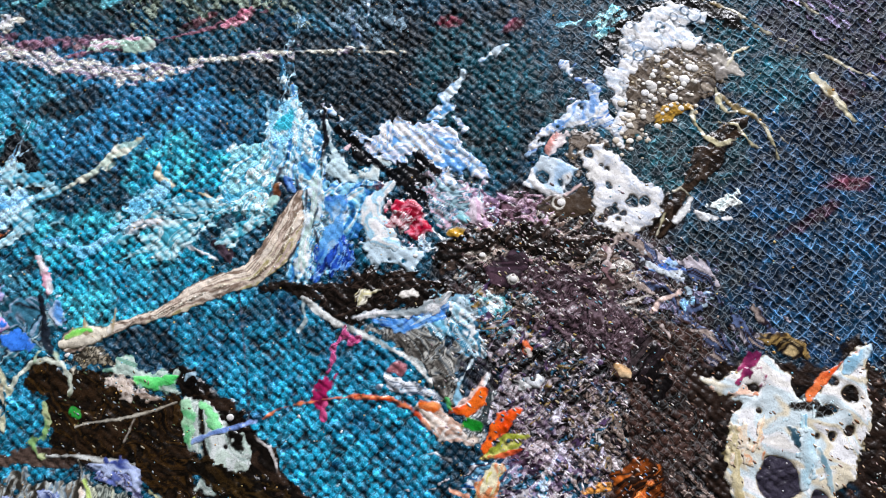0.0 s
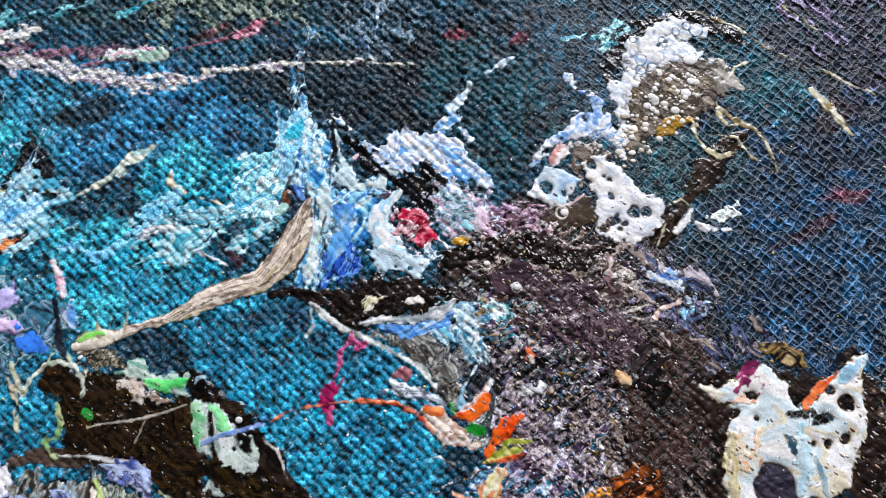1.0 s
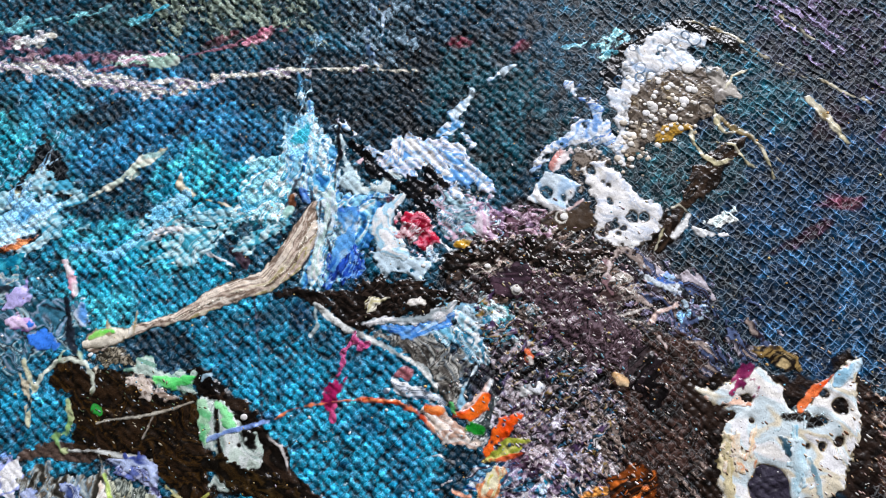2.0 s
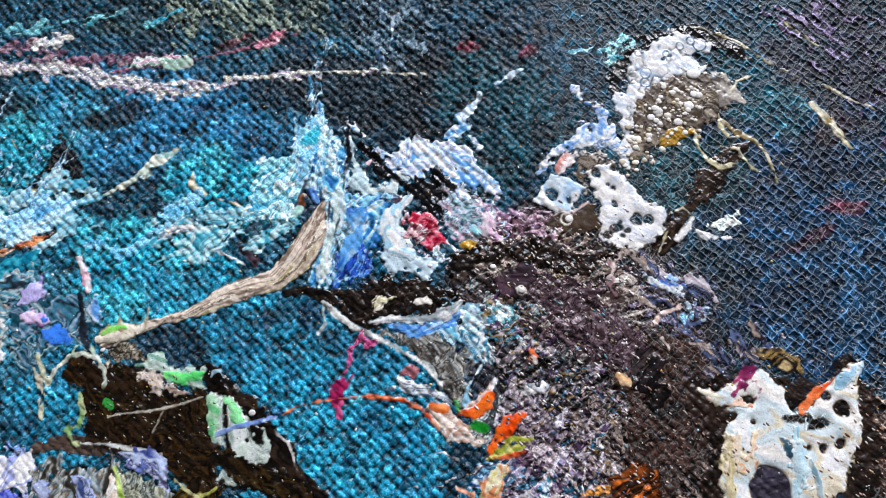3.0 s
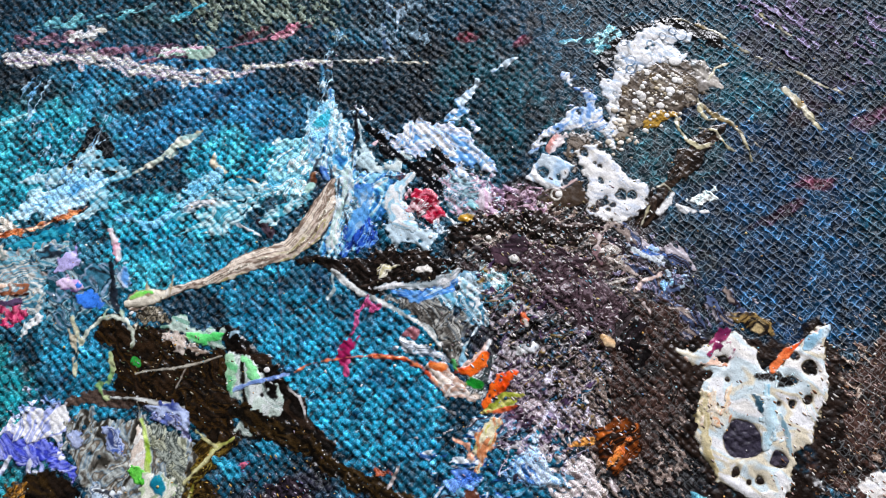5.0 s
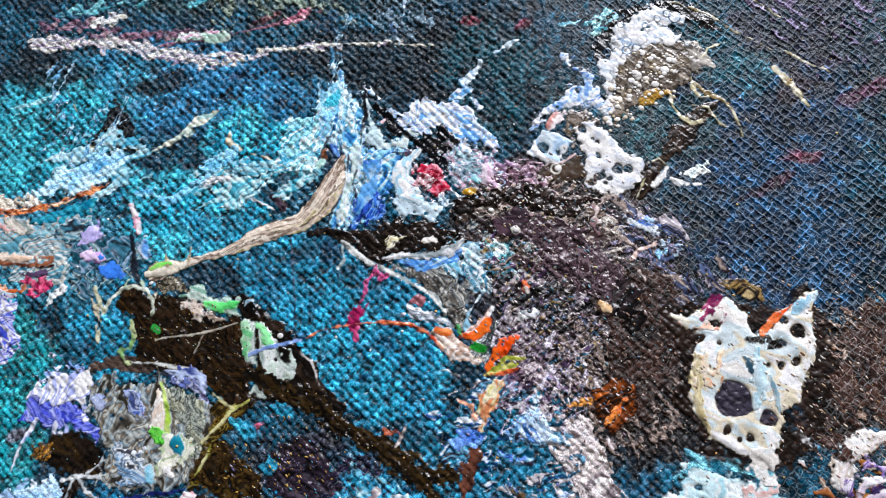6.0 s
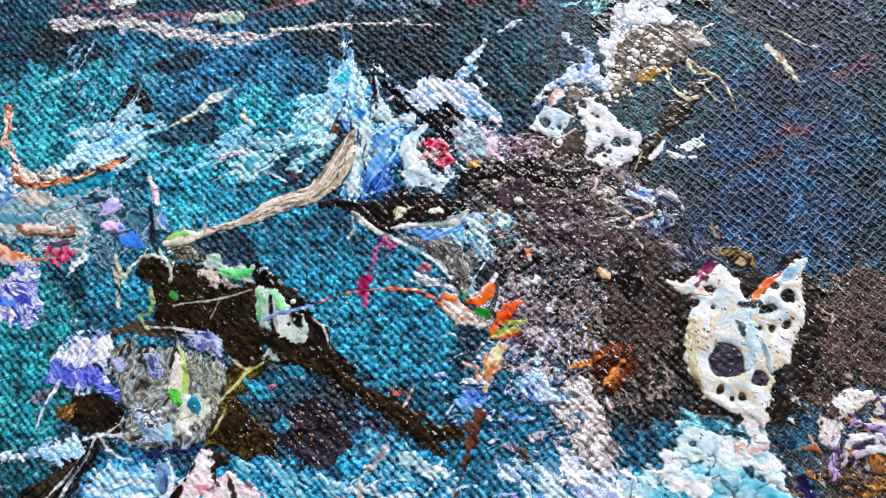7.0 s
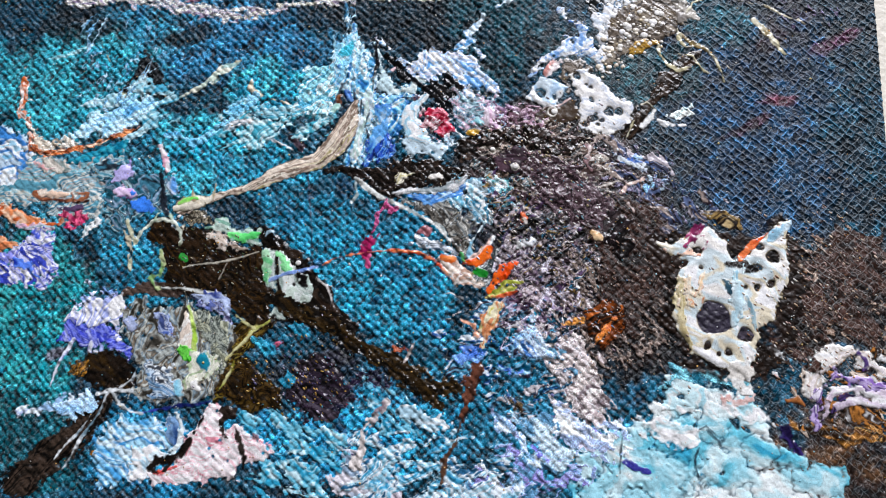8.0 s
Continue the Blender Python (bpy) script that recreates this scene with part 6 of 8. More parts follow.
poured("violet_cloud", "white, lilac and blue cloud of paint with cells", "8c90e0 e0e0f6 4c60d0 c0c4f0 f4f4fb 3848b8", pool=((-72.3, -20.4), (-68.6, -19.0), (-66.5, -15.1), (-63.6, -15.3), (-61.2, -17.5), (-61.1, -20.8), (-60.0, -23.2), (-63.7, -24.6), (-68.1, -24.3), (-71.8, -23.2)), rag=0.8, fray=0.5, torn=0.1, thick=0.2, fill=0.5, marble=1.3, contrast=0.6, cells=0.14, cell_size=1.1)
poured("blue_patch", "bright blue patch of paint", "2450d8 5c88f0 1c38b0", run=((-67.9, -20.6), (-65.5, -21.8), (-64.4, -23.0)), widths=(1.4, 2.2, 1.4), rag=0.7, fray=0.4, torn=0.1, thick=0.16)
poured("marbled_tangle", "tangled dark teal, white and blue film of paint", "143c4c 4c8ca0 a8c4cc 24303c 3c7890 88a0b8 184c5c", pool=((-58.6, -5.5), (-53.7, -3.2), (-51.2, -5.3), (-46.7, -6.1), (-44.0, -6.9), (-43.3, -9.4), (-46.7, -12.2), (-49.2, -12.9), (-52.3, -15.5), (-55.1, -13.9), (-55.3, -9.7)), rag=0.8, fray=0.5, torn=0.08, thick=0.2, fill=0.5, marble=1.6, contrast=0.55, cells=0.1, cell_size=1.1)
poured("lilac_patch", "lilac patch of paint", "8c80d4 c4bcf0 6c60b0", run=((-53.2, -6.3), (-51.8, -5.4), (-51.7, -4.5)), widths=(1.8, 2.4, 1.2), rag=0.6, fray=0.4, torn=0.08, thick=0.18)
poured("lilac_patch", "pink-lilac patch of paint", "c098d0 e8d0f0 8c68a8", run=((-53.3, -8.8), (-51.1, -8.8)), widths=(1.6, 1.8), rag=0.6, fray=0.4, torn=0.14, thick=0.18)
poured("blue_spot", "bright blue spot of paint", "1c58d8 3c84f0 1440b0", pool=((-50.8, -9.2), (-49.6, -10.0), (-47.7, -10.2), (-46.7, -11.2), (-48.0, -12.3), (-49.8, -11.7)), rag=0.5, fray=0.4, thick=0.2, fill=0.7)
poured("veined_film", "blue and white film beside the tail", "5c98d8 d4e4f4 2c68b8 a0c8ec", run=((-44.2, -6.0), (-44.1, -8.2), (-43.1, -9.4)), widths=(1.0, 2.2, 1.4), rag=0.7, fray=0.5, torn=0.14, thick=0.18)
poured("white_blot", "white blot of paint on the weave", "d4ecec f4f8f6 88c4d0", run=((-57.4, -15.7), (-55.9, -14.0), (-54.9, -13.5)), widths=(1.0, 1.5, 0.7), rag=0.6, fray=0.4, torn=0.1, thick=0.16)

# lower side: violet splash, marbled column and pools
poured("blue_violet_splash", "blue-violet and white splash with drips", "4450d0 7c88ec 3440b8 b0b8f6 5c68e0", pool=((-59.3, -30.6), (-57.1, -28.7), (-53.8, -29.3), (-50.9, -30.0), (-48.7, -32.1), (-47.2, -34.1), (-49.8, -33.5), (-51.4, -32.3), (-53.2, -33.0), (-56.5, -32.1), (-58.7, -31.8)), grow=0.1, rag=0.5, fray=0.4, thick=0.26, fill=0.75, turn=-20, marble=1.2, contrast=0.6)
poured("white_cap", "white and pale violet cap on the splash", "e0e4f6 fafafc a8b4ec f0f0fa", pool=((-57.7, -28.9), (-56.4, -26.9), (-54.4, -25.4), (-50.7, -25.7), (-48.2, -26.8), (-49.5, -29.0), (-48.3, -32.5), (-50.1, -31.8), (-51.2, -29.9), (-53.7, -29.5)), rag=0.7, fray=0.5, torn=0.08, thick=0.2, fill=0.6, turn=60, marble=1.2, contrast=0.55)
poured("white_cap", "pale lilac mist of paint over teal", "a0a8e4 d8dcf4 6c90c8", pool=((-58.2, -30.0), (-57.4, -26.5), (-55.1, -23.8), (-51.8, -24.5), (-50.2, -25.8), (-54.4, -25.5), (-56.8, -27.3)), rag=0.9, fray=0.6, torn=0.34, tear=1.2, thick=0.1, fill=0.2)
poured("pale_drip", "pale violet drip of paint", "a8b4f0 e8ecfb 6878d0", run=((-53.6, -32.8), (-53.4, -34.9), (-52.3, -36.7), (-50.7, -37.9)), widths=(1.2, 0.9, 0.8, 0.4), rag=0.25, fray=0.2, thick=0.24, fill=0.7)
poured("pale_drip", "pale violet drip of paint", "a8b4f0 e8ecfb 6878d0", run=((-56.3, -32.0), (-57.3, -34.0), (-58.3, -36.4), (-59.0, -39.3)), widths=(0.8, 0.7, 0.6, 0.4), rag=0.25, fray=0.2, thick=0.24, fill=0.7)
poured("pale_drip", "pale violet drip of paint", "a8b4f0 e8ecfb 6878d0", run=((-52.6, -32.1), (-51.7, -32.9), (-52.0, -33.8), (-52.8, -34.0)), widths=(0.5, 0.7, 0.5, 0.4), rag=0.25, fray=0.2, thick=0.24, fill=0.7)
poured("black_blot", "black and dark brown blot of paint", "0a0706 1c140e 30220f 0c0907", pool=((-54.2, -33.9), (-51.7, -33.3), (-48.1, -33.9), (-46.2, -35.8), (-46.3, -38.9), (-49.0, -39.3), (-52.3, -38.6), (-54.2, -37.5)), rag=0.6, fray=0.4, thick=0.14, fill=0.5, marble=1.2, material=WET_PAINT, lumps=0.08)
poured("amber_film", "amber film beside the black blot", "4c300c a87428 241808 6c4814", run=((-54.2, -34.9), (-55.3, -36.6), (-56.7, -37.5)), widths=(1.4, 2.6, 1.4), rag=0.7, fray=0.5, torn=0.14, thick=0.12, fill=0.3, marble=0.9)
poured("grey_marbling", "grey, brown and pale blue paint marbled in upright bands", "34322c 605c54 8c8c84 b4bcb8 8498a4 5c5a54 847868 c4c8c0", pool=((-49.7, -27.5), (-47.4, -26.1), (-43.7, -26.6), (-39.4, -25.5), (-37.2, -28.4), (-32.5, -28.9), (-30.9, -31.7), (-31.7, -35.9), (-33.7, -39.6), (-39.6, -40.5), (-43.5, -40.8), (-46.1, -39.5), (-45.8, -35.7), (-47.2, -33.3), (-49.5, -30.1)), rag=0.7, fray=0.5, torn=0.03, thick=0.22, fill=0.65, turn=78, marble=1.2, stretch=2.2, contrast=0.55, cells=0.1, cell_size=1.2)
poured("blue_marbling", "blue and lilac marbling in the grey column", "5c78c8 b8c8ec 3c4c80 dce4f4", pool=((-44.5, -27.3), (-41.8, -27.6), (-40.6, -30.1), (-42.2, -31.4), (-43.9, -29.8)), rag=0.6, fray=0.5, torn=0.12, thick=0.16, fill=0.5, marble=0.8, contrast=0.65)
poured("blue_marbling", "pale blue marbled film", "6c98c0 c8dcec 48607c e8f0f4 3c4048", pool=((-44.2, -35.7), (-41.2, -35.1), (-39.6, -37.1), (-37.7, -38.2), (-40.1, -40.4), (-43.1, -40.5)), rag=0.6, fray=0.5, torn=0.08, thick=0.16, fill=0.5, marble=0.9, contrast=0.65)
poured("striped_feather", "grey and olive striped feather of paint", "5c6460 a8b0a4 3c4440 c8ccb4 787c68", pool=((-38.8, -26.6), (-35.6, -27.3), (-32.5, -28.9), (-32.4, -32.2), (-32.8, -35.9), (-34.0, -36.8), (-34.9, -32.7), (-37.1, -29.5)), rag=0.5, fray=0.4, thick=0.18, fill=0.6, turn=-65, marble=0.6, stretch=6, contrast=0.65)
poured("lavender_edge", "lavender and blue edge of paint", "6c84d0 c0d0f4 3c4c90", run=((-39.0, -24.9), (-35.9, -24.8), (-33.6, -25.7), (-32.7, -27.6)), widths=(1.0, 2.0, 1.6, 0.9), rag=0.6, fray=0.4, torn=0.08, thick=0.18)
poured("green_plume", "cream and peach spike of paint", "f0e4d0 e8d8c8 f8f4ec d8c0b0", pool=((-39.4, -26.4), (-38.5, -28.3), (-37.5, -31.2), (-37.4, -32.6), (-40.2, -33.1), (-39.6, -30.6)), rag=0.35, fray=0.3, thick=0.26, fill=0.8, turn=80, stretch=4, marble=1.0)
poured("green_edge_line", "yellow-green line beside the cream spike", "a8d048 d4ec88 70a830", run=((-39.2, -26.4), (-38.0, -28.9), (-37.4, -31.2), (-37.5, -33.3)), widths=(0.4, 0.9, 1.3, 0.8), rag=0.3, fray=0.25, thick=0.22)
poured("green_drop", "bright green drop of paint", "30c020 78e858 189010", pool=((-40.0, -33.0), (-38.5, -32.6), (-37.4, -33.3), (-37.8, -34.3), (-39.3, -34.4)), rag=0.4, fray=0.3, thick=0.2, fill=0.7, marble=0.7)
poured("cream_eye", "cream and mint rim of paint round a teal cell", "d8e0c8 f0f0e0 b0c49c e8dcc8", pool=((-38.1, -35.4), (-37.3, -33.3), (-34.9, -32.9), (-33.6, -34.5), (-34.2, -37.0), (-36.2, -36.7), (-37.3, -38.2), (-38.1, -37.0)), rag=0.5, fray=0.4, thick=0.22, fill=0.7, marble=0.9, turn=70)
poured("aqua_cell", "teal cell with a pale rim", "0c6c88 1c94ac", run=((-35.8, -34.2), (-35.5, -34.6)), widths=(2.4, 2.4), rag=0.2, thick=0.08, fill=0.5, rim='b8dce0', rim_width=0.16)
poured("pale_oval", "pale lilac-blue oval of paint", "8ca4dc d4dcf4", run=((-47.8, -29.0), (-47.4, -29.7)), widths=(2.2, 2.0), rag=0.2, thick=0.2, rim='48587c', rim_width=0.18)
poured("pale_oval", "white oval of paint", "f4f4f0 e0e0dc", run=((-36.7, -37.8), (-36.1, -38.3)), widths=(1.5, 1.5), rag=0.15, thick=0.22, fill=0.8, rim='8c8880', rim_width=0.14)
poured("pale_oval", "light blue oval cell", "7cc4e0 b8e4f0", run=((-39.1, -38.1), (-38.8, -39.5)), widths=(1.8, 1.6), rag=0.2, thick=0.18, fill=0.7, rim='e8f0f4', rim_width=0.16)
poured("sky_blue_pool", "light sky-blue pool fading to white", "4ca0d8 88c8ec d4ecf8 3c90cc a8dcf4", pool=((-50.8, -47.8), (-49.6, -44.1), (-45.4, -42.6), (-41.0, -43.2), (-37.4, -44.0), (-37.5, -46.6), (-39.9, -47.5), (-41.5, -49.0), (-41.3, -51.5), (-49.5, -53.2)), rag=0.7, fray=0.5, torn=0.05, thick=0.14, fill=0.4, marble=2.0, contrast=0.5)
poured("white_mist", "soft white mist on the sky-blue pool", "d8eef8 fafcfc b8e0f4", pool=((-44.8, -47.0), (-41.0, -46.0), (-38.3, -47.0), (-40.3, -48.3), (-41.5, -50.0), (-44.1, -51.3)), rag=0.8, fray=0.5, torn=0.08, thick=0.12, fill=0.6, marble=1.6)
poured("blue_oval", "slate-blue oval cell with a white rim", "3c6ca8 7ca4d0 2c4c80", run=((-39.2, -43.5), (-39.0, -45.5)), widths=(2.4, 2.2), rag=0.25, thick=0.12, fill=0.7, rim='dcecf4', rim_width=0.2)
poured("white_crescent", "white crescent of paint", "e8f4f8 fafcfc a8c8d8", run=((-39.0, -41.9), (-37.6, -43.8), (-37.6, -46.2), (-39.5, -47.5)), widths=(0.6, 1.0, 1.2, 0.5), rag=0.3, fray=0.2, thick=0.22, fill=0.8)
poured("pink_white_pool", "white and pink speckled pool of paint", "fbf4f4 f8e8ea fcf8f8 f0c4cc f8eeee e898a8", pool=((-34.0, -40.4), (-32.2, -40.9), (-31.1, -45.0), (-29.4, -43.2), (-27.3, -44.4), (-24.6, -46.2), (-26.5, -48.4), (-28.5, -48.7), (-28.9, -50.7), (-41.2, -52.3), (-41.2, -50.7), (-38.5, -49.1), (-36.9, -47.0), (-35.3, -43.3)), grow=0.1, rag=0.5, fray=0.4, thick=0.22, fill=0.75, marble=0.9, contrast=0.45, cells=0.12, cell_size=1.0)
poured("red_edge", "red edge of the pink pool", "e04c48 f08c88", run=((-41.0, -50.5), (-39.6, -49.9), (-38.0, -49.2)), widths=(0.9, 0.8, 0.4), rag=0.3, fray=0.3, thick=0.16)
poured("red_edge", "faint red streaks in the pink pool", "f08088 f8c0c4", run=((-35.9, -45.7), (-36.3, -47.3), (-37.2, -48.9)), widths=(0.8, 1.0, 0.5), rag=0.5, fray=0.4, torn=0.14, thick=0.1)
poured("black_squiggle", "black squiggle of paint", "0a0807 1c1512 2e2520", run=((-34.3, -41.7), (-36.0, -44.9), (-37.2, -47.0), (-38.2, -47.9), (-40.7, -48.4), (-41.5, -49.6), (-40.2, -50.2), (-38.5, -48.6)), widths=(0.5, 0.9, 1.5, 1.6, 1.5, 1.2, 1.0, 0.4), rag=0.3, fray=0.25, thick=0.2, fill=0.7, material=WET_PAINT, lumps=0.08)
poured("black_squiggle", "black blot of paint", "0a0807 1c1512 2e2520", pool=((-32.2, -40.7), (-29.2, -40.8), (-29.5, -42.4), (-30.9, -43.1), (-30.9, -45.0), (-31.8, -44.7), (-31.7, -42.7)), rag=0.5, fray=0.4, thick=0.16, fill=0.6, material=WET_PAINT, lumps=0.08)
poured("black_squiggle", "thin black streak of paint", "14100e 3c342e", run=((-29.8, -43.4), (-28.9, -45.3), (-28.0, -47.2), (-28.1, -48.6)), widths=(0.6, 1.0, 1.0, 0.5), rag=0.4, fray=0.3, thick=0.14)
poured("navy_line", "navy line of paint", "14205c 3440a0", run=((-44.2, -42.1), (-41.7, -41.5), (-38.3, -40.8), (-35.9, -40.5), (-33.7, -39.9)), widths=(0.4, 0.8, 0.9, 0.8, 0.4), rag=0.3, fray=0.25, thick=0.14)
poured("black_drip", "broad black slanting run of paint", "0c0908 241d18 3c3028 080606 14100e", run=((-48.7, -38.8), (-49.8, -40.3), (-52.0, -43.3), (-55.3, -46.9), (-58.8, -50.3), (-61.0, -52.8)), widths=(1.6, 3.2, 4.2, 4.8, 5.2, 5.4), rag=0.6, fray=0.5, torn=0.05, thick=0.16, fill=0.5, marble=1.0, turn=45, material=WET_PAINT, lumps=0.08)
poured("white_net", "thin white line of paint drawn through black", "a8b8c0 e8eef0 6a8898", run=((-51.6, -39.8), (-49.5, -39.2), (-45.9, -39.1)), widths=(0.5, 0.8, 0.4), rag=0.3, fray=0.2, thick=0.16)
poured("white_net", "thin white line of paint drawn through black", "a8b8c0 e8eef0 6a8898", run=((-48.9, -39.6), (-47.6, -41.2), (-45.9, -42.2), (-44.1, -42.4)), widths=(0.8, 0.8, 0.6, 0.4), rag=0.3, fray=0.2, thick=0.16)
poured("white_net", "thin white line of paint drawn through black", "a8b8c0 e8eef0 6a8898", run=((-49.8, -40.1), (-50.5, -42.6), (-53.8, -48.0), (-55.1, -50.8)), widths=(0.3, 0.4, 0.5, 0.4), rag=0.3, fray=0.2, thick=0.16)
poured("white_net", "thin white line of paint drawn through black", "a8b8c0 e8eef0 6a8898", run=((-47.8, -38.7), (-46.2, -37.4), (-45.8, -35.7)), widths=(0.4, 0.5, 0.3), rag=0.3, fray=0.2, thick=0.16)
poured("white_net", "thin white line of paint drawn through black", "a8b8c0 e8eef0 6a8898", run=((-51.3, -41.8), (-53.0, -44.7), (-56.3, -49.3)), widths=(0.2, 0.3, 0.3), rag=0.3, fray=0.2, thick=0.16)
poured("blue_streak", "blue and white streak of paint", "3c78cc a0c8f0 e4f0fa 2458a8", run=((-62.8, -42.6), (-60.2, -42.5), (-56.6, -41.9), (-54.1, -40.9), (-52.9, -40.2)), widths=(1.6, 1.6, 2.4, 2.2, 0.8), rag=0.7, fray=0.5, torn=0.16, thick=0.16, fill=0.4)
poured("blue_streak", "pale blue torn film of paint", "5c98d0 b8d8f0 88b8e0", pool=((-56.0, -40.4), (-52.1, -39.8), (-50.9, -41.4), (-53.3, -43.1), (-55.9, -43.7), (-58.9, -41.8)), rag=0.9, fray=0.5, torn=0.24, tear=1.3, thick=0.12, fill=0.3)
poured("olive_sweep", "olive and amber sweep of paint", "3c2c0c 6c5418 1c140a 8c7c38 2c200c", pool=((-31.2, -30.9), (-29.2, -29.5), (-27.1, -28.2), (-27.7, -30.7), (-29.3, -32.5), (-30.3, -35.0), (-31.8, -37.1), (-32.4, -39.1), (-33.4, -40.0), (-32.8, -36.3), (-31.3, -34.2)), rag=0.5, fray=0.4, thick=0.18, fill=0.6, marble=0.8, turn=50, contrast=0.65, material=WET_PAINT, lumps=0.08)
poured("amber_crust", "translucent amber and black crust of paint", "0e0905 34240e 1a1208 4c3818 0a0704", pool=((-32.6, -37.5), (-30.3, -35.0), (-27.8, -34.4), (-26.3, -36.0), (-24.0, -37.5), (-22.5, -40.2), (-24.5, -41.1), (-28.1, -39.5), (-32.3, -39.9)), rag=0.8, fray=0.5, torn=0.1, thick=0.16, fill=0.4, marble=0.9, contrast=0.65, material=WET_PAINT, lumps=0.08)
poured("olive_line", "olive line of paint", "b0b458 dcd8a0 7c7c30", run=((-32.0, -33.8), (-29.9, -31.2), (-28.3, -29.3), (-26.1, -27.9)), widths=(0.4, 0.7, 0.8, 0.4), rag=0.3, fray=0.2, thick=0.2)
poured("olive_line", "olive line of paint", "b0b458 dcd8a0 7c7c30", run=((-31.6, -27.6), (-30.2, -28.5), (-28.4, -29.2)), widths=(0.3, 0.6, 0.3), rag=0.3, fray=0.2, thick=0.2)
poured("olive_line", "olive line of paint", "b0b458 dcd8a0 7c7c30", run=((-30.8, -32.9), (-31.5, -35.9), (-32.9, -38.4)), widths=(0.3, 0.5, 0.3), rag=0.3, fray=0.2, thick=0.2)
poured("teal_window", "teal weave showing through dark paint", "0c5c78 1c88a8 34a4c0", run=((-22.2, -28.4), (-20.5, -29.6)), widths=(2.4, 2.0), rag=0.6, fray=0.4, thick=0.05, fill=0.1)
poured("teal_window", "teal weave showing through dark paint", "0c5c78 1c88a8 34a4c0", run=((-27.2, -31.7), (-26.2, -32.7)), widths=(2.4, 2.0), rag=0.6, fray=0.4, thick=0.05, fill=0.1)
poured("teal_window", "teal weave showing through dark paint", "0c5c78 1c88a8 34a4c0", run=((-23.9, -30.6), (-23.0, -30.5)), widths=(1.4, 1.2), rag=0.6, fray=0.4, thick=0.05, fill=0.1)
poured("teal_window", "teal weave showing through dark paint", "0c5c78 1c88a8 34a4c0", run=((-23.7, -36.3), (-22.9, -36.6)), widths=(2.4, 2.0), rag=0.6, fray=0.4, thick=0.05, fill=0.1)

# curled bands at the edge
poured("curved_band", "thick white and cream curved band of paint", "f4efe8 fbfaf8 d8ccc0 f0e8e8", run=((49.1, -36.0), (49.4, -33.6), (50.4, -30.7), (52.4, -29.0), (54.9, -29.1), (56.8, -30.0), (59.0, -31.5)), widths=(1.4, 2.8, 3.4, 2.8, 1.6, 1.6, 1.8), torn=0.05, rag=0.55, fray=0.4, thick=0.26, fill=0.8, stretch=5, marble=0.8, contrast=0.6)
poured("curved_band", "lilac and purple curved band of paint", "8c68b8 c8b4e4 5c4088 e8e0f0", run=((49.9, -38.7), (50.1, -35.9), (50.9, -33.9), (52.8, -32.2), (55.0, -32.9), (58.9, -33.5)), widths=(0.9, 1.4, 1.2, 1.6, 1.8, 1.8), torn=0.08, rag=0.55, fray=0.4, thick=0.26, fill=0.8, stretch=5, marble=0.8, contrast=0.6)
poured("curved_band", "white curved band of paint", "fbf8fa e8dce8 d0c0d0", run=((50.9, -37.9), (51.2, -35.9), (52.4, -34.2), (54.6, -33.9), (58.8, -34.7)), widths=(0.8, 1.2, 1.4, 1.6, 2.2), torn=0.06, rag=0.55, fray=0.4, thick=0.26, fill=0.8, stretch=5, marble=0.8, contrast=0.6)
poured("curved_band", "dark purple curved line of paint", "20182c 54407c", run=((51.7, -37.0), (52.2, -35.4), (53.6, -34.4), (54.9, -34.5)), widths=(0.5, 0.9, 0.8, 0.4), rag=0.55, fray=0.4, thick=0.26, fill=0.8, stretch=5, marble=0.8, contrast=0.6)
poured("curved_band", "white curved band of paint", "f4f0f4 dccce0", run=((52.4, -37.4), (52.7, -36.2), (54.3, -35.1), (58.7, -35.9)), widths=(0.6, 1.0, 1.1, 1.4), torn=0.08, rag=0.55, fray=0.4, thick=0.26, fill=0.8, stretch=5, marble=0.8, contrast=0.6)
poured("curved_band", "dark curved line inside the bands", "2a2038 5a4480", run=((56.0, -29.6), (56.8, -30.6), (56.1, -31.2)), widths=(0.9, 1.0, 0.5), rag=0.55, fray=0.4, thick=0.26, fill=0.8, stretch=5, marble=0.8, contrast=0.6)
poured("curved_band", "cream and rust hook of paint", "e8c8a8 f4e8dc a86838", run=((46.7, -35.9), (48.3, -35.8), (49.0, -36.4)), widths=(0.8, 1.2, 0.8), rag=0.55, fray=0.4, thick=0.26, fill=0.8, stretch=5, marble=0.8, contrast=0.6)
poured("white_film", "soft white film on the cyan pool", "e0f4f8 fafcfb b8e8f2", pool=((30.1, -37.8), (31.2, -36.2), (34.8, -36.8), (39.2, -36.5), (42.7, -36.5), (43.2, -38.7), (39.1, -38.3), (34.7, -38.2)), rag=0.8, fray=0.5, torn=0.12, thick=0.05, fill=0.5, soak=0.6, marble=1.6)
poured("white_film", "soft white film on the cyan pool", "dcf2f8 fafcfb c8ecf4", pool=((25.9, -39.7), (29.9, -38.7), (33.5, -39.7), (35.5, -40.7), (32.7, -42.5), (28.7, -41.9)), rag=0.8, fray=0.5, torn=0.12, thick=0.05, fill=0.5, soak=0.6, marble=1.6)
poured("white_film", "white and lilac film caught on the weave", "c8d8e8 f4f6fa a0b4d8 e4dcf0", pool=((14.7, -36.7), (17.6, -37.3), (21.0, -40.0), (25.5, -39.7), (25.8, -42.1), (22.6, -44.7), (18.9, -43.7), (15.6, -41.9)), rag=1.0, fray=0.6, torn=0.4, tear=1.3, thick=0.14, fill=0.25)

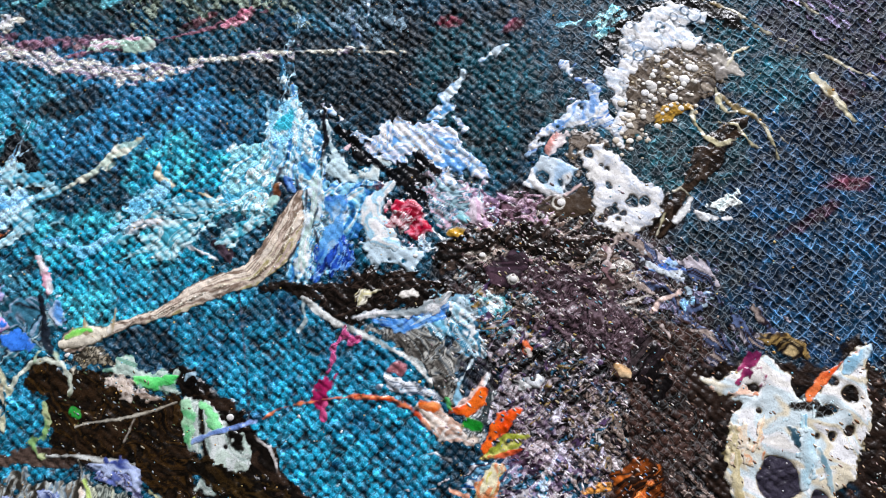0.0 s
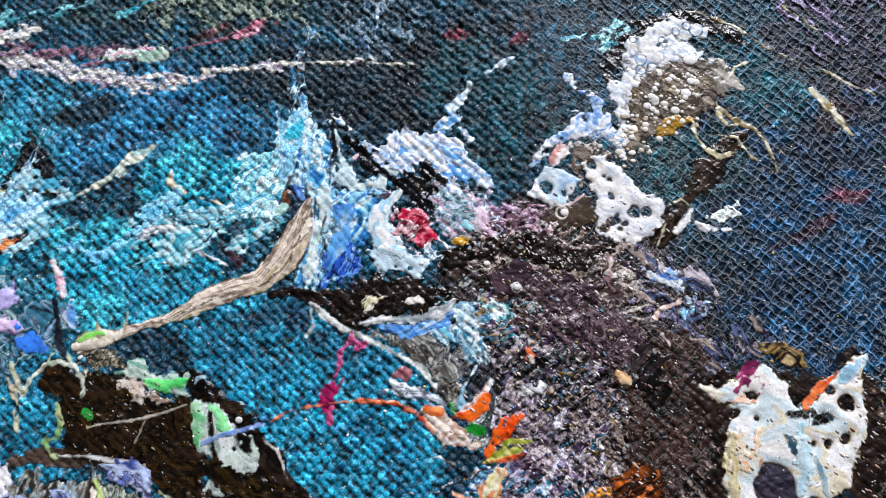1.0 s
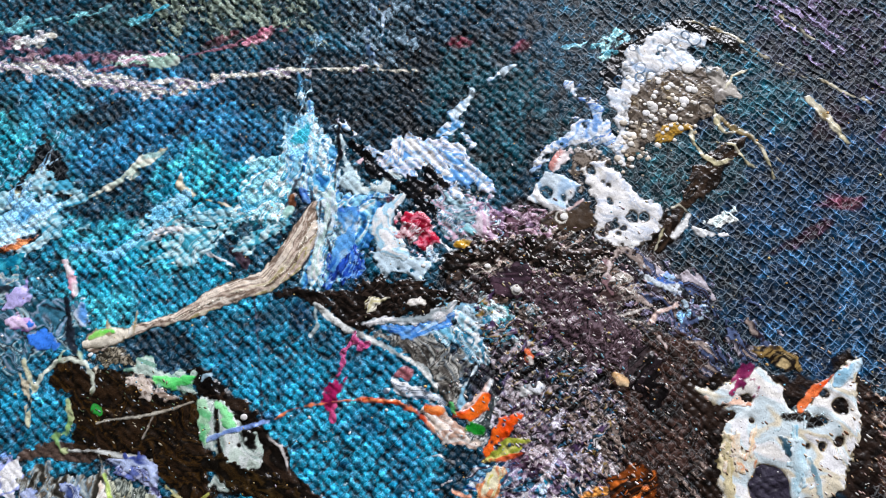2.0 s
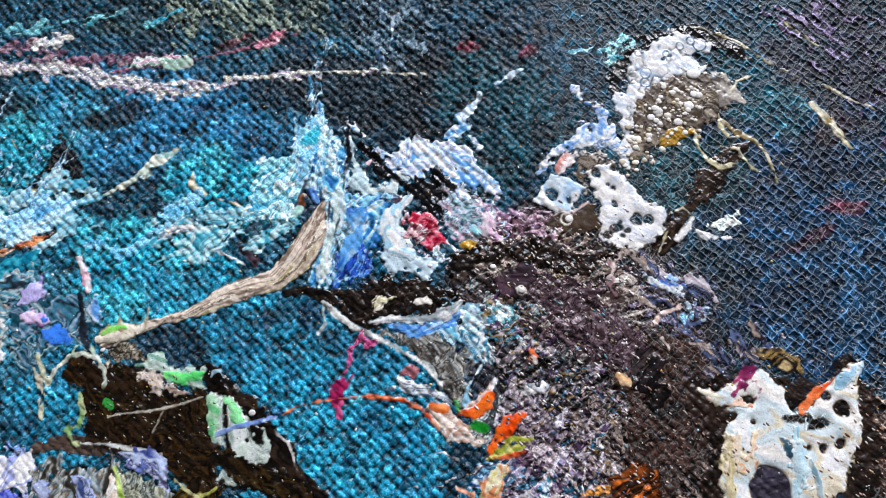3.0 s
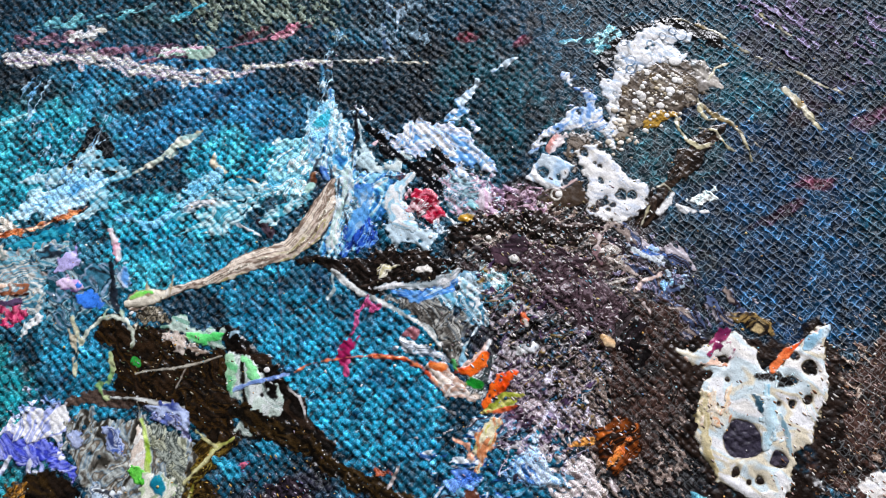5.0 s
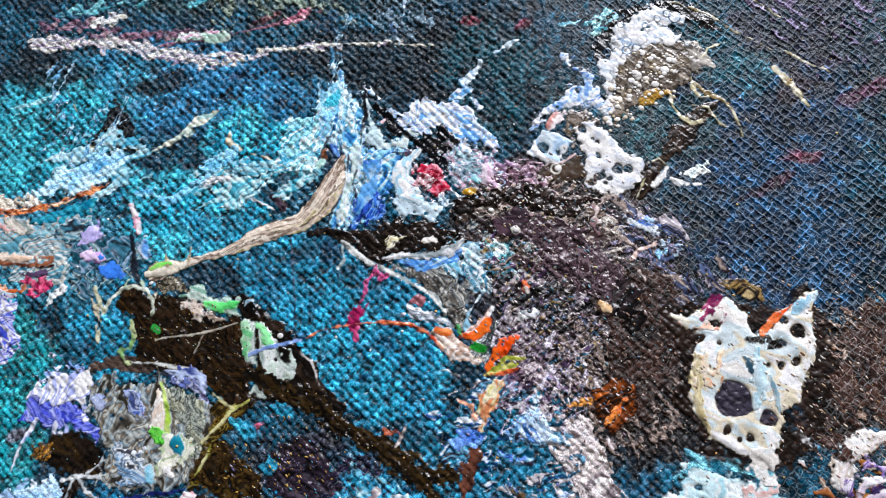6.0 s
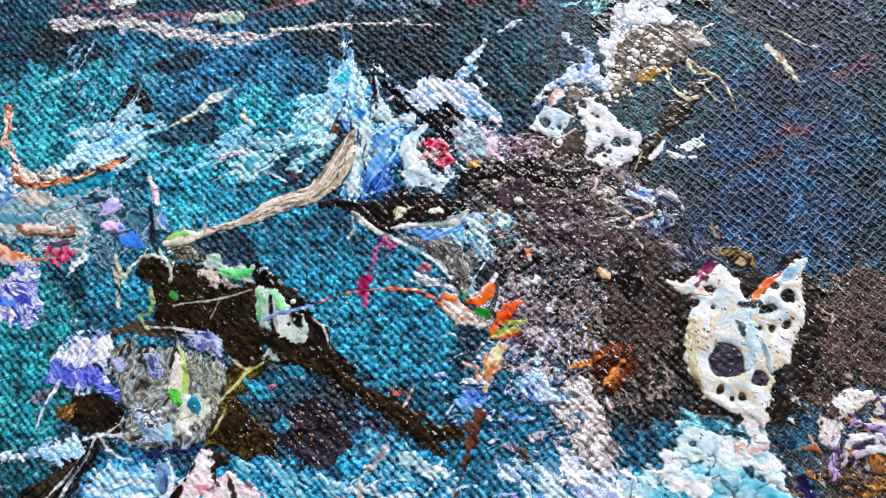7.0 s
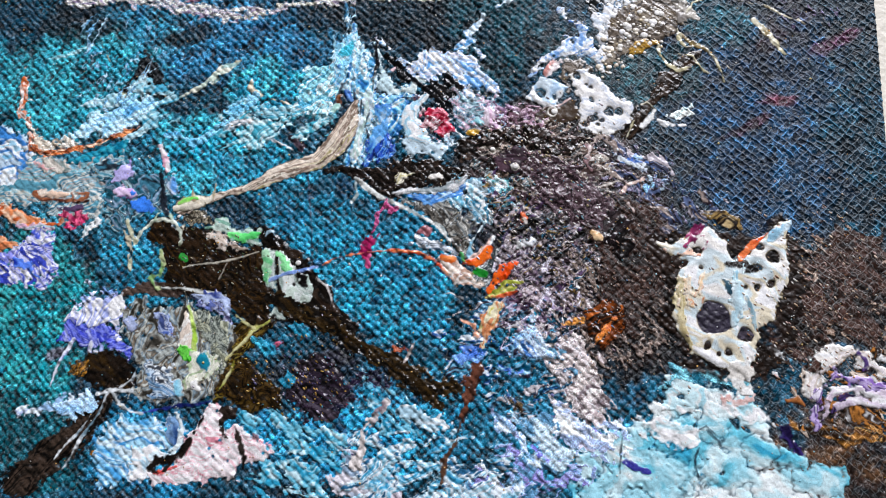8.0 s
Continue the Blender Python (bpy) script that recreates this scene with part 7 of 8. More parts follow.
# ragged runs along the upper part
poured("pale_run", "long ragged cream, white and mauve run over the weave", "b4b0b8 dcd8cc 8c7c98 e8e4d8 6c7c90 c8b8c0", run=((-65.2, 24.4), (-57.9, 24.5), (-52.3, 24.6), (-46.4, 22.7), (-39.2, 21.9), (-33.8, 22.2), (-29.9, 22.5), (-24.6, 23.6), (-18.6, 24.1), (-8.8, 24.4)), widths=(2.6, 2.4, 2.8, 3.0, 2.6, 2.0, 1.6, 1.0, 0.8, 0.4), rag=1.0, torn=0.16, tear=1.2, turn=-6, stretch=5, marble=0.9, contrast=0.6, fray=0.6, thick=0.12, fill=0.2, cracks=0, soak=0.4)
poured("mauve_run", "torn mauve and brown film over the weave", "5c4054 8c6478 44384c a88890", run=((-64.9, 26.9), (-58.4, 27.3), (-52.5, 26.0), (-44.4, 25.6), (-39.0, 26.8)), widths=(2.0, 2.2, 2.0, 2.6, 1.4), rag=1.0, torn=0.24, tear=1.2, turn=0, marble=0.9, fray=0.6, thick=0.12, fill=0.2, cracks=0, soak=0.4)
poured("pink_film", "pink and mint film caught on the threads", "c894ac d8c0cc 98c0ac e0dcd8", run=((-43.2, 25.6), (-40.1, 25.8), (-37.2, 25.9)), widths=(1.0, 1.8, 2.0), rag=0.8, torn=0.14, tear=1.1, marble=0.8, fray=0.6, thick=0.12, fill=0.2, cracks=0, soak=0.4)
poured("pale_film", "white and cream fleck on the threads", "d8d8d0 f0f0ec a8a8b0", run=((-56.4, 27.8), (-54.5, 28.4), (-52.9, 28.9)), widths=(1.2, 2.0, 1.2), rag=0.7, torn=0.12, tear=1.1, fray=0.6, thick=0.12, fill=0.2, cracks=0, soak=0.4)
poured("aqua_film", "faint aqua film of paint", "3c9cac 78bcc4 2c7888", run=((-63.7, 30.0), (-58.0, 30.4), (-51.6, 31.1), (-48.6, 32.6)), widths=(0.9, 1.2, 1.4, 1.2), rag=1.0, torn=0.3, tear=1.2, fray=0.6, thick=0.12, fill=0.2, cracks=0, soak=0.4)
poured("aqua_film", "faint aqua film of paint", "2c98b0 70bcc8 1c7890", run=((-46.2, 29.8), (-39.7, 32.0), (-37.4, 33.3)), widths=(0.8, 1.4, 0.8), rag=1.0, torn=0.3, tear=1.2, fray=0.6, thick=0.12, fill=0.2, cracks=0, soak=0.4)
poured("pink_film", "faint pink fleck on the threads", "c07088 e0a8b4 8c4c60", run=((-25.9, 28.4), (-24.0, 29.4), (-22.5, 30.0)), widths=(1.0, 1.6, 0.8), rag=0.8, torn=0.22, tear=1.1, fray=0.6, thick=0.12, fill=0.2, cracks=0, soak=0.4)

# brown and dark films in the lower middle
poured("dark_film", "dark purple-brown crust over the weave", "0c0a10 241c28 3c3040 14101a 4c4450", pool=((-21.9, -35.1), (-18.9, -33.8), (-15.3, -35.5), (-12.0, -38.2), (-12.2, -40.0), (-16.0, -40.6), (-19.7, -41.5), (-21.4, -40.2)), rag=0.9, torn=0.12, tear=1.3, fray=0.6, thick=0.12, fill=0.25, marble=1.0, contrast=0.6, material=WET_PAINT, lumps=0.08)
poured("dark_film", "dark navy and purple film over the weave", "0c1020 241c34 14182c 302840", run=((-15.7, -39.1), (-13.0, -35.3), (-9.1, -36.2), (-10.2, -36.7)), widths=(2.0, 2.6, 2.2, 1.0), rag=1.0, torn=0.26, tear=1.2, fray=0.6, thick=0.12, fill=0.2, cracks=0, soak=0.4)
poured("brown_arm", "long dark brown arm of paint along the weave", "0e0a06 2a1e0e 3c2c14 0a0705", run=((-25.2, -25.0), (-20.3, -27.1), (-15.4, -29.1), (-12.5, -31.2), (-9.0, -32.9), (-5.1, -34.9), (-1.6, -36.2), (2.4, -35.8)), widths=(3.2, 3.2, 2.6, 2.6, 2.8, 3.2, 3.0, 1.8), rag=0.8, torn=0.08, tear=1.2, fray=0.6, thick=0.16, fill=0.35, marble=0.9, contrast=0.6, material=WET_PAINT, lumps=0.08)
poured("brown_arm", "short dark brown arm of paint", "0e0a06 2a1e0e 3c2c14", run=((-4.7, -34.9), (-1.9, -37.3), (-1.4, -39.4)), widths=(2.4, 3.2, 1.6), rag=0.8, torn=0.1, fray=0.6, thick=0.14, fill=0.35, marble=0.9, material=WET_PAINT, lumps=0.08)
poured("rust_fleck", "rust-red fleck of paint", "6c2c1c a8502c", run=((-6.8, -30.8), (-5.9, -30.9)), widths=(1.6, 1.4), rag=0.6, torn=0.16, fray=0.6, thick=0.12, fill=0.2, cracks=0, soak=0.4)
poured("pale_twig", "pale twig of paint", "a89c98 dcd4d0", run=((-4.6, -29.9), (-5.3, -31.5), (-5.9, -32.8)), widths=(0.5, 0.8, 0.4), rag=0.4, thick=0.14)
poured("pale_branch", "pale branch of paint with a mauve foot", "b4aca8 e4dcd8 8c7c84", run=((-8.4, -38.7), (-9.9, -41.0), (-11.2, -43.2), (-11.3, -45.7), (-11.7, -47.4)), widths=(0.5, 0.8, 1.1, 1.0, 2.4), rag=0.4, fray=0.4, thick=0.16)
poured("white_patch", "soft white patch fading along the weave", "e0ecf2 fafcfc a8ccdc c8e0ea", run=((-5.7, -39.7), (-4.4, -40.1), (-2.5, -41.1), (-0.2, -41.5), (2.4, -42.7)), widths=(2.6, 2.6, 2.2, 1.8, 1.0), rag=0.7, torn=0.12, tear=1.1, fray=0.5, thick=0.14, fill=0.4)
poured("brown_stick", "reddish brown stick of paint", "34201a 6c4030 1c120e 8c5c44", run=((4.2, -33.0), (3.5, -35.2), (3.3, -37.7), (2.8, -40.6)), widths=(1.8, 2.2, 1.8, 1.0), rag=0.5, fray=0.4, thick=0.18, torn=0.05)
poured("brown_stick", "thin brown crack of paint", "2c1c14 5c4030", run=((2.3, -41.0), (2.1, -43.8), (0.7, -46.0), (0.5, -48.7)), widths=(0.6, 0.9, 1.2, 0.9), rag=0.5, fray=0.4, thick=0.12)
poured("yellow_stick", "cream and yellow stick of paint", "d0c868 ece4c0 e09060 a8a848", run=((7.0, -24.2), (6.0, -26.3), (5.3, -28.2), (5.0, -30.2)), widths=(1.8, 2.2, 1.6, 1.0), rag=0.4, fray=0.4, thick=0.2, marble=0.8)
poured("red_line", "rust-red line crossing a yellow stick", "b83820 f0b090 8c2818", run=((2.1, -27.0), (4.0, -27.5), (4.4, -29.0)), widths=(0.6, 0.9, 0.6), rag=0.3, fray=0.3, thick=0.18)
poured("blue_patch", "bright blue torn patch of paint", "3468c8 78a8ec 2450a0", run=((3.0, -32.3), (4.3, -31.7), (5.1, -31.9)), widths=(1.8, 3.0, 1.4), rag=0.8, torn=0.14, fray=0.6, thick=0.12, fill=0.2, cracks=0, soak=0.4)
poured("blue_patch", "violet-blue torn patch of paint", "3050c8 6c90e8", run=((8.2, -33.4), (9.7, -32.9)), widths=(1.8, 2.0), rag=0.8, torn=0.16, fray=0.6, thick=0.12, fill=0.2, cracks=0, soak=0.4)
poured("blue_film", "blue and pale film over the weave", "4c88c8 a0c4e4 c8d8e8 3068a8", pool=((8.1, -29.9), (11.0, -28.7), (12.8, -26.4), (14.7, -29.2), (15.5, -31.4), (13.0, -32.6), (10.4, -31.6)), rag=1.0, torn=0.26, tear=1.2, marble=1.0, fray=0.6, thick=0.12, fill=0.2, cracks=0, soak=0.4)
poured("dark_film", "dark brown and gold film over the weave", "140e0a 4c3820 241a12 6c5838", pool=((8.8, -38.9), (11.3, -37.7), (14.2, -38.2), (13.1, -39.7), (10.3, -40.2), (9.9, -41.3)), rag=1.0, torn=0.2, tear=1.1, marble=0.8, contrast=0.6, fray=0.6, thick=0.12, fill=0.2, cracks=0, soak=0.4)
poured("white_film", "pale blue film caught on the weave", "a8c8e4 e0ecf6 88b0d8 c8c4ec", pool=((5.9, -39.0), (8.1, -39.3), (10.0, -41.9), (12.1, -43.5), (14.3, -44.4), (13.6, -45.9), (11.1, -45.0), (8.5, -42.7), (6.3, -41.5)), rag=1.0, torn=0.16, tear=1.3, turn=-35, marble=1.0, fray=0.6, thick=0.12, fill=0.2, cracks=0, soak=0.4)
poured("violet_fleck", "violet-blue fleck of paint", "4c50c0 8c8ce4", run=((13.2, -44.2), (13.8, -44.8)), widths=(1.6, 1.2), rag=0.7, torn=0.14, fray=0.6, thick=0.12, fill=0.2, cracks=0, soak=0.4)

# brown ground beside the mask
poured("brown_film", "dark brown film over the weave", "120c0a 2c201c 442f28 1a120f", pool=((18.4, -9.5), (25.0, -6.5), (30.2, -9.0), (29.4, -14.3), (33.2, -16.7), (31.8, -21.8), (26.0, -28.2), (18.4, -28.1), (21.0, -19.8)), rag=1.4, torn=0.14, tear=1.3, turn=-41, marble=1.3, contrast=0.5, fray=0.6, thick=0.12, fill=0.2, cracks=0, soak=0.4)
poured("brown_film", "dark brown film over the weave", "140d0b 34241e 4c342c 1c1310", pool=((50.0, -14.5), (54.7, -11.1), (60.5, -11.7), (59.5, -25.7), (52.9, -27.5), (49.1, -32.1), (44.9, -28.6), (48.2, -21.6)), rag=1.4, torn=0.16, tear=1.3, turn=-41, marble=1.3, contrast=0.5, fray=0.6, thick=0.12, fill=0.2, cracks=0, soak=0.4)
poured("mauve_crust", "mauve-brown crust of crumbled paint", "2c2026 5c4850 1a1216 7c6870 3c2c30", pool=((9.5, -2.6), (14.7, -1.8), (18.9, -2.9), (21.2, -5.9), (23.0, -8.5), (24.7, -11.1), (21.2, -13.5), (17.1, -12.5), (13.6, -10.3), (10.5, -7.5)), rag=1.4, torn=0.22, tear=1.2, fray=0.6, thick=0.16, fill=0.3, turn=-30, marble=0.9, contrast=0.65, material=WET_PAINT, lumps=0.08)
poured("dark_swirl", "dark glossy swirl of paint", "0e0b0d 282024 080607 403638", pool=((22.7, -10.6), (24.1, -9.9), (25.6, -11.6), (25.8, -14.5), (24.6, -16.8), (22.6, -15.8), (21.5, -13.5)), rag=0.6, fray=0.5, thick=0.22, fill=0.6, turn=70, marble=0.9, stretch=5, contrast=0.6, material=WET_PAINT, lumps=0.08)
poured("bright_fleck", "bright twisted fleck of paint on dark crust", "c8b0b0 ecdcd8 8c6c70", run=((18.9, 0.1), (19.8, -0.4), (19.2, -2.3), (20.1, -3.5)), widths=(0.6, 1.2, 0.8, 0.4), rag=0.5, fray=0.4, thick=0.2)
poured("bright_fleck", "bright twisted fleck of paint on dark crust", "d89888 f4d8cc", run=((24.7, -6.9), (25.6, -5.8), (27.0, -5.4)), widths=(0.4, 0.7, 0.9), rag=0.5, fray=0.4, thick=0.2)
poured("bright_fleck", "bright twisted fleck of paint on dark crust", "e0b078 f8e4c0", run=((20.6, -13.6), (21.5, -14.0)), widths=(1.2, 1.0), rag=0.5, fray=0.4, thick=0.2)
poured("bright_fleck", "bright twisted fleck of paint on dark crust", "d8dcdc f4f4f2 8c9090", run=((9.2, -14.9), (10.1, -15.6), (11.3, -15.7), (12.0, -14.8)), widths=(1.0, 1.6, 1.4, 0.8), rag=0.5, fray=0.4, thick=0.2)
poured("bright_fleck", "bright twisted fleck of paint on dark crust", "e04c20 f08050", run=((10.3, -10.9), (10.5, -11.7)), widths=(0.9, 0.8), rag=0.5, fray=0.4, thick=0.2)
poured("bright_fleck", "bright twisted fleck of paint on dark crust", "e0b8a8 f4e8e4", run=((25.6, -9.3), (25.9, -9.7)), widths=(0.8, 0.7), rag=0.5, fray=0.4, thick=0.2)
poured("bright_fleck", "bright twisted fleck of paint on dark crust", "c8b8a8 ece4dc", run=((10.6, -12.2), (11.3, -13.4)), widths=(0.8, 0.7), rag=0.5, fray=0.4, thick=0.2)
poured("blue_white_fleck", "blue and white flecks of paint", "6ca0e8 e8f2fa 3c70c8 b0d4f4", run=((23.6, -0.8), (24.8, -1.7), (26.6, -2.5), (27.4, -3.2)), widths=(1.2, 2.2, 2.4, 1.2), rag=0.8, fray=0.5, torn=0.12, thick=0.18, fill=0.4)
poured("blue_white_fleck", "blue torn fleck of paint", "4c88c0 90c0dc 2c5c94", run=((27.7, -4.7), (28.6, -5.9), (28.0, -6.2)), widths=(1.4, 2.0, 1.0), rag=0.8, torn=0.18, fray=0.6, thick=0.12, fill=0.2, cracks=0, soak=0.4)

# owl-like white mask
poured("tan_crust", "tan and gold crumbs of paint", "4a3820 a08450 1c1410 c8b080", pool=((35.4, -10.1), (38.9, -8.8), (41.1, -10.7), (41.0, -12.8), (38.0, -12.5)), rag=0.9, torn=0.3, thick=0.22, marble=0.8)
poured("dark_bed", "blackish brown film under the white mask", "0c0807 1a120e 2a1e18 0e0a09", pool=((27.9, -13.6), (34.2, -11.4), (39.5, -12.4), (43.4, -12.3), (48.8, -8.9), (49.9, -16.8), (48.7, -24.6), (46.2, -30.8), (41.0, -34.4), (34.4, -32.9), (30.4, -27.0), (30.9, -19.1)), rag=1.2, fray=0.5, torn=0.3, thick=0.05, fill=0.15, cracks=0, soak=0.6, material=THIN_PAINT)
poured("dark_eye", "dark violet-grey round cell in the mask", "14121a 2a2632 3c3846 1c1a24", run=((36.3, -25.2), (37.6, -24.7)), widths=(5.2, 5.2), rag=0.2, thick=0.06, fill=0.2, soak=0.3, material=THIN_PAINT)
poured("dark_eye", "small dark violet-grey cell in the mask", "2a2630 4a4450 1c1a24", run=((40.7, -26.9), (41.3, -26.7)), widths=(2.4, 2.4), rag=0.2, thick=0.06, fill=0.2, soak=0.3, material=THIN_PAINT)
poured("white_mask", "thick white mask-shaped pool with round holes", cracks=0, codes="f2efe8 faf9f6 d8e8ec e6dcc2 fbfbfa", pool=((29.1, -14.4), (31.8, -14.5), (34.5, -13.0), (36.6, -11.7), (38.7, -13.9), (39.8, -16.4), (42.1, -15.5), (43.3, -13.5), (45.6, -11.8), (47.8, -10.1), (47.3, -14.4), (47.8, -16.9), (46.6, -20.5), (45.5, -24.0), (43.4, -25.8), (42.4, -28.0), (42.3, -30.1), (41.6, -33.6), (39.6, -31.8), (37.8, -31.9), (36.1, -30.9), (34.2, -30.0), (33.2, -28.4), (31.9, -26.3), (32.1, -22.2), (32.6, -18.4), (34.2, -17.2), (31.8, -16.1)), rag=0.35, thick=0.42, fill=0.9, marble=3.0, contrast=0.6,
       holes=((37.0, -24.9) + (2.3,), (41.0, -26.8) + (1.05,), (35.9, -28.6) + (0.6,), (43.0, -20.3) + (0.5,), (44.8, -19.8) + (0.55,), (45.1, -15.8) + (0.95,), (43.4, -14.5) + (0.5,), (34.8, -15.6) + (0.7,), (39.0, -29.6) + (0.5,), (42.8, -17.5) + (0.6,)), cells=0.12, cell_size=1.7, rim="d8c8a4", rim_width=0.12)
poured("black_gap", "black gap across the white mask", "0c0908 1e1814", run=((38.6, -17.3), (40.9, -17.0), (42.8, -17.5), (43.9, -16.1)), widths=(1.2, 2.2, 1.6, 0.7), rag=0.7, thick=0.14, fill=0.3)
poured("magenta_patch", "dark magenta patch", "6a1c48 a03868 381428", run=((34.2, -15.0), (35.3, -12.5), (36.3, -11.5)), widths=(1.6, 2.2, 1.2), rag=0.8, torn=0.4, thick=0.2)
poured("orange_brow", "orange streak along the mask's ear", "e04810 f88048 c03808", run=((41.1, -16.0), (42.5, -14.1), (44.5, -12.7), (46.6, -11.2)), widths=(1.0, 1.3, 0.7, 0.5), rag=0.6, thick=0.26, torn=0.16)
poured("blue_ear", "pale blue ear of paint", "98c8e0 d8ecf4 5a98c0", run=((45.2, -13.4), (46.8, -12.0), (47.8, -10.5)), widths=(1.4, 1.6, 0.6), rag=0.4, thick=0.26)
poured("khaki_side", "khaki side of the mask", "c8b888 e4d8b0 988858", run=((32.3, -19.9), (32.5, -23.4), (32.5, -26.5), (34.1, -29.5)), widths=(1.0, 1.6, 1.2, 0.5), rag=0.5, thick=0.24)
poured("orange_line", "thin orange line on the mask", "d87838 f0b890", run=((37.2, -18.5), (36.1, -20.9), (35.4, -22.9)), widths=(0.25, 0.5, 0.2), rag=0.4, thick=0.2, torn=0.06)
poured("slate_leaf", "slate blue leaf-shaped mark", "34586a 5a8090", run=((38.4, -19.5), (39.4, -20.8), (40.0, -22.1)), widths=(0.9, 1.5, 0.5), rag=0.25, thick=0.2, fill=0.9)
poured("slate_line", "slate blue line on the mask", "7098a8 a8c4cc", run=((41.5, -21.5), (42.1, -24.1), (42.6, -26.4)), widths=(0.5, 0.9, 0.7), rag=0.3, thick=0.2)
poured("pale_blue_shade", "pale blue tint on the mask", "b8dce8 e0f0f4", run=((40.1, -19.6), (40.5, -22.7), (39.9, -25.0)), widths=(1.6, 1.8, 0.9), rag=0.5, thick=0.12, fill=0.9)
poured("mask_drip", "ragged white drip under the mask", "e8e4dc f8f6f2 b8a890", pool=((38.9, -31.1), (42.3, -30.2), (41.7, -35.1), (40.6, -35.1), (38.9, -33.0)), rag=0.8, torn=0.15, cells=0.4, cell_size=1.2, thick=0.26)
veil("peach_film", "peach and cream film on the mask", "f0c8b0 f8e8dc d89878", ((29.1, -14.0), (31.8, -14.3), (34.5, -15.0), (34.8, -17.0), (31.8, -16.1)), 0.5, 1.0, 0)
veil("peach_film", "peach film on the mask's side", "f0d0a8 f8ecd8 e8b088", ((32.9, -17.9), (35.6, -17.4), (35.5, -22.1), (33.5, -25.3), (32.6, -22.2)), 0.75, 1.2, 80)
veil("mint_film", "pale blue film on the mask", "b8e0ec dcf0f4 98c8dc", ((38.6, -18.8), (41.6, -17.9), (42.5, -24.9), (39.8, -25.8)), 0.7, 1.4, 80)

# what lies on top of all
poured("tan_tail", "taupe and cream marbled tail of thick paint", "b4a090 e4d4c0 f0e4d4 8c7868 d4c0b0 e8dcc4 b8ac78 c8b4a8", run=((-16.0, 6.4), (-16.9, 3.0), (-18.8, -0.6), (-21.4, -3.3), (-24.1, -4.2), (-27.8, -5.3), (-31.8, -7.7), (-35.8, -9.1), (-39.2, -10.1), (-41.8, -10.9)), widths=(0.9, 3.0, 4.0, 3.2, 2.6, 2.8, 1.4, 1.1, 1.7, 2.4), rag=0.45, fray=0.12, grow=0.12, thick=0.4, fill=0.85, turn=38, marble=1.0, stretch=5, contrast=0.4, rim="4c4230", rim_width=0.16, cracks=0)
poured("cream_head", "cream rounded end of the tail", "e8dcc0 f4ecd8 b8a888", run=((-42.8, -11.0), (-41.1, -10.4), (-38.2, -9.8)), widths=(1.8, 2.6, 1.6), rag=0.3, thick=0.34, fill=0.85, rim="6a6040", rim_width=0.18)
poured("tail_seam", "dark seam along the tail", "6a5a48 8a7a64", run=((-16.3, 4.1), (-18.1, -0.5), (-21.0, -3.6), (-24.4, -4.8), (-28.5, -6.1), (-32.5, -8.1)), widths=(0.2, 0.3, 0.3, 0.3, 0.2, 0.2), rag=0.4, thick=0.12, fill=0.3)
poured("tail_spike", "cream spike of paint", CREAM, run=((-40.2, -9.9), (-40.8, -8.8), (-41.0, -7.6)), widths=(1.0, 0.6, 0.25), rag=0.2, thick=0.25)
poured("tail_spike", "cream spike of paint", CREAM, run=((-37.5, -9.6), (-37.2, -8.2), (-37.2, -7.0)), widths=(1.0, 0.6, 0.25), rag=0.2, thick=0.25)
poured("green_patch", "bright green patch on the tail's end", "20b828 60e050 a0d870", run=((-42.3, -10.6), (-41.3, -9.9), (-40.0, -9.6)), widths=(0.9, 1.3, 0.6), rag=0.4, thick=0.1, fill=0.7)
poured("olive_edge", "olive vein of paint", "a0a880 d0d0b0", run=((-50.8, -13.3), (-48.9, -16.6), (-48.9, -21.2)), widths=(0.7, 0.9, 0.6), rag=0.6, torn=0.15, thick=0.18)
poured("rust_disc", "rust-brown disc of paint", "4a2410 8a4418 24140c c86828", pool=((19.7, -24.7), (22.0, -23.3), (24.1, -24.5), (24.4, -27.2), (22.4, -29.0), (20.1, -28.4)), grow=0.4, rag=0.6, thick=0.22, fill=0.4, marble=1.0, stretch=4, turn=35, rim="241610")
poured("orange_streak", "orange rubbed streak", "c86020 f09040 8a3c10", run=((20.8, -29.0), (22.0, -27.0), (23.6, -24.9)), widths=(0.8, 2.0, 1.0), rag=0.6, torn=0.15, thick=0.14, fill=0.3)
poured("orange_streak", "orange rubbed streak", "b86020 e09848 8a4010", run=((16.2, -27.0), (18.6, -26.3)), widths=(1.0, 1.2), rag=0.6, torn=0.3, thick=0.12, fill=0.2)
poured("dark_stick", "dark upright stick of paint", "141a24 2a3440", run=((-46.2, -5.8), (-45.3, -8.9), (-44.4, -12.0)), widths=(1.0, 1.4, 1.2), rag=0.4, thick=0.24)
poured("pink_stick", "bright pink and white stick of paint", "f04880 ffb0c8 f8f0f2 e86898", run=((-47.1, -1.5), (-46.0, -3.5), (-45.3, -5.5)), widths=(1.2, 1.5, 1.0), rag=0.35, thick=0.3, fill=0.8)
poured("mauve_disc", "smooth dark mauve disc with a dark rim", "3a2a34 503c48 2a1e26 5c4450", pool=((5.4, -2.5), (6.5, -1.3), (8.3, -0.5), (10.4, -0.6), (10.1, -2.3), (9.6, -3.9), (8.4, -4.5), (6.5, -4.0)), rag=0.3, fray=0.3, thick=0.3, fill=0.95, rim="1a1418", rim_width=0.25, marble=1.6)
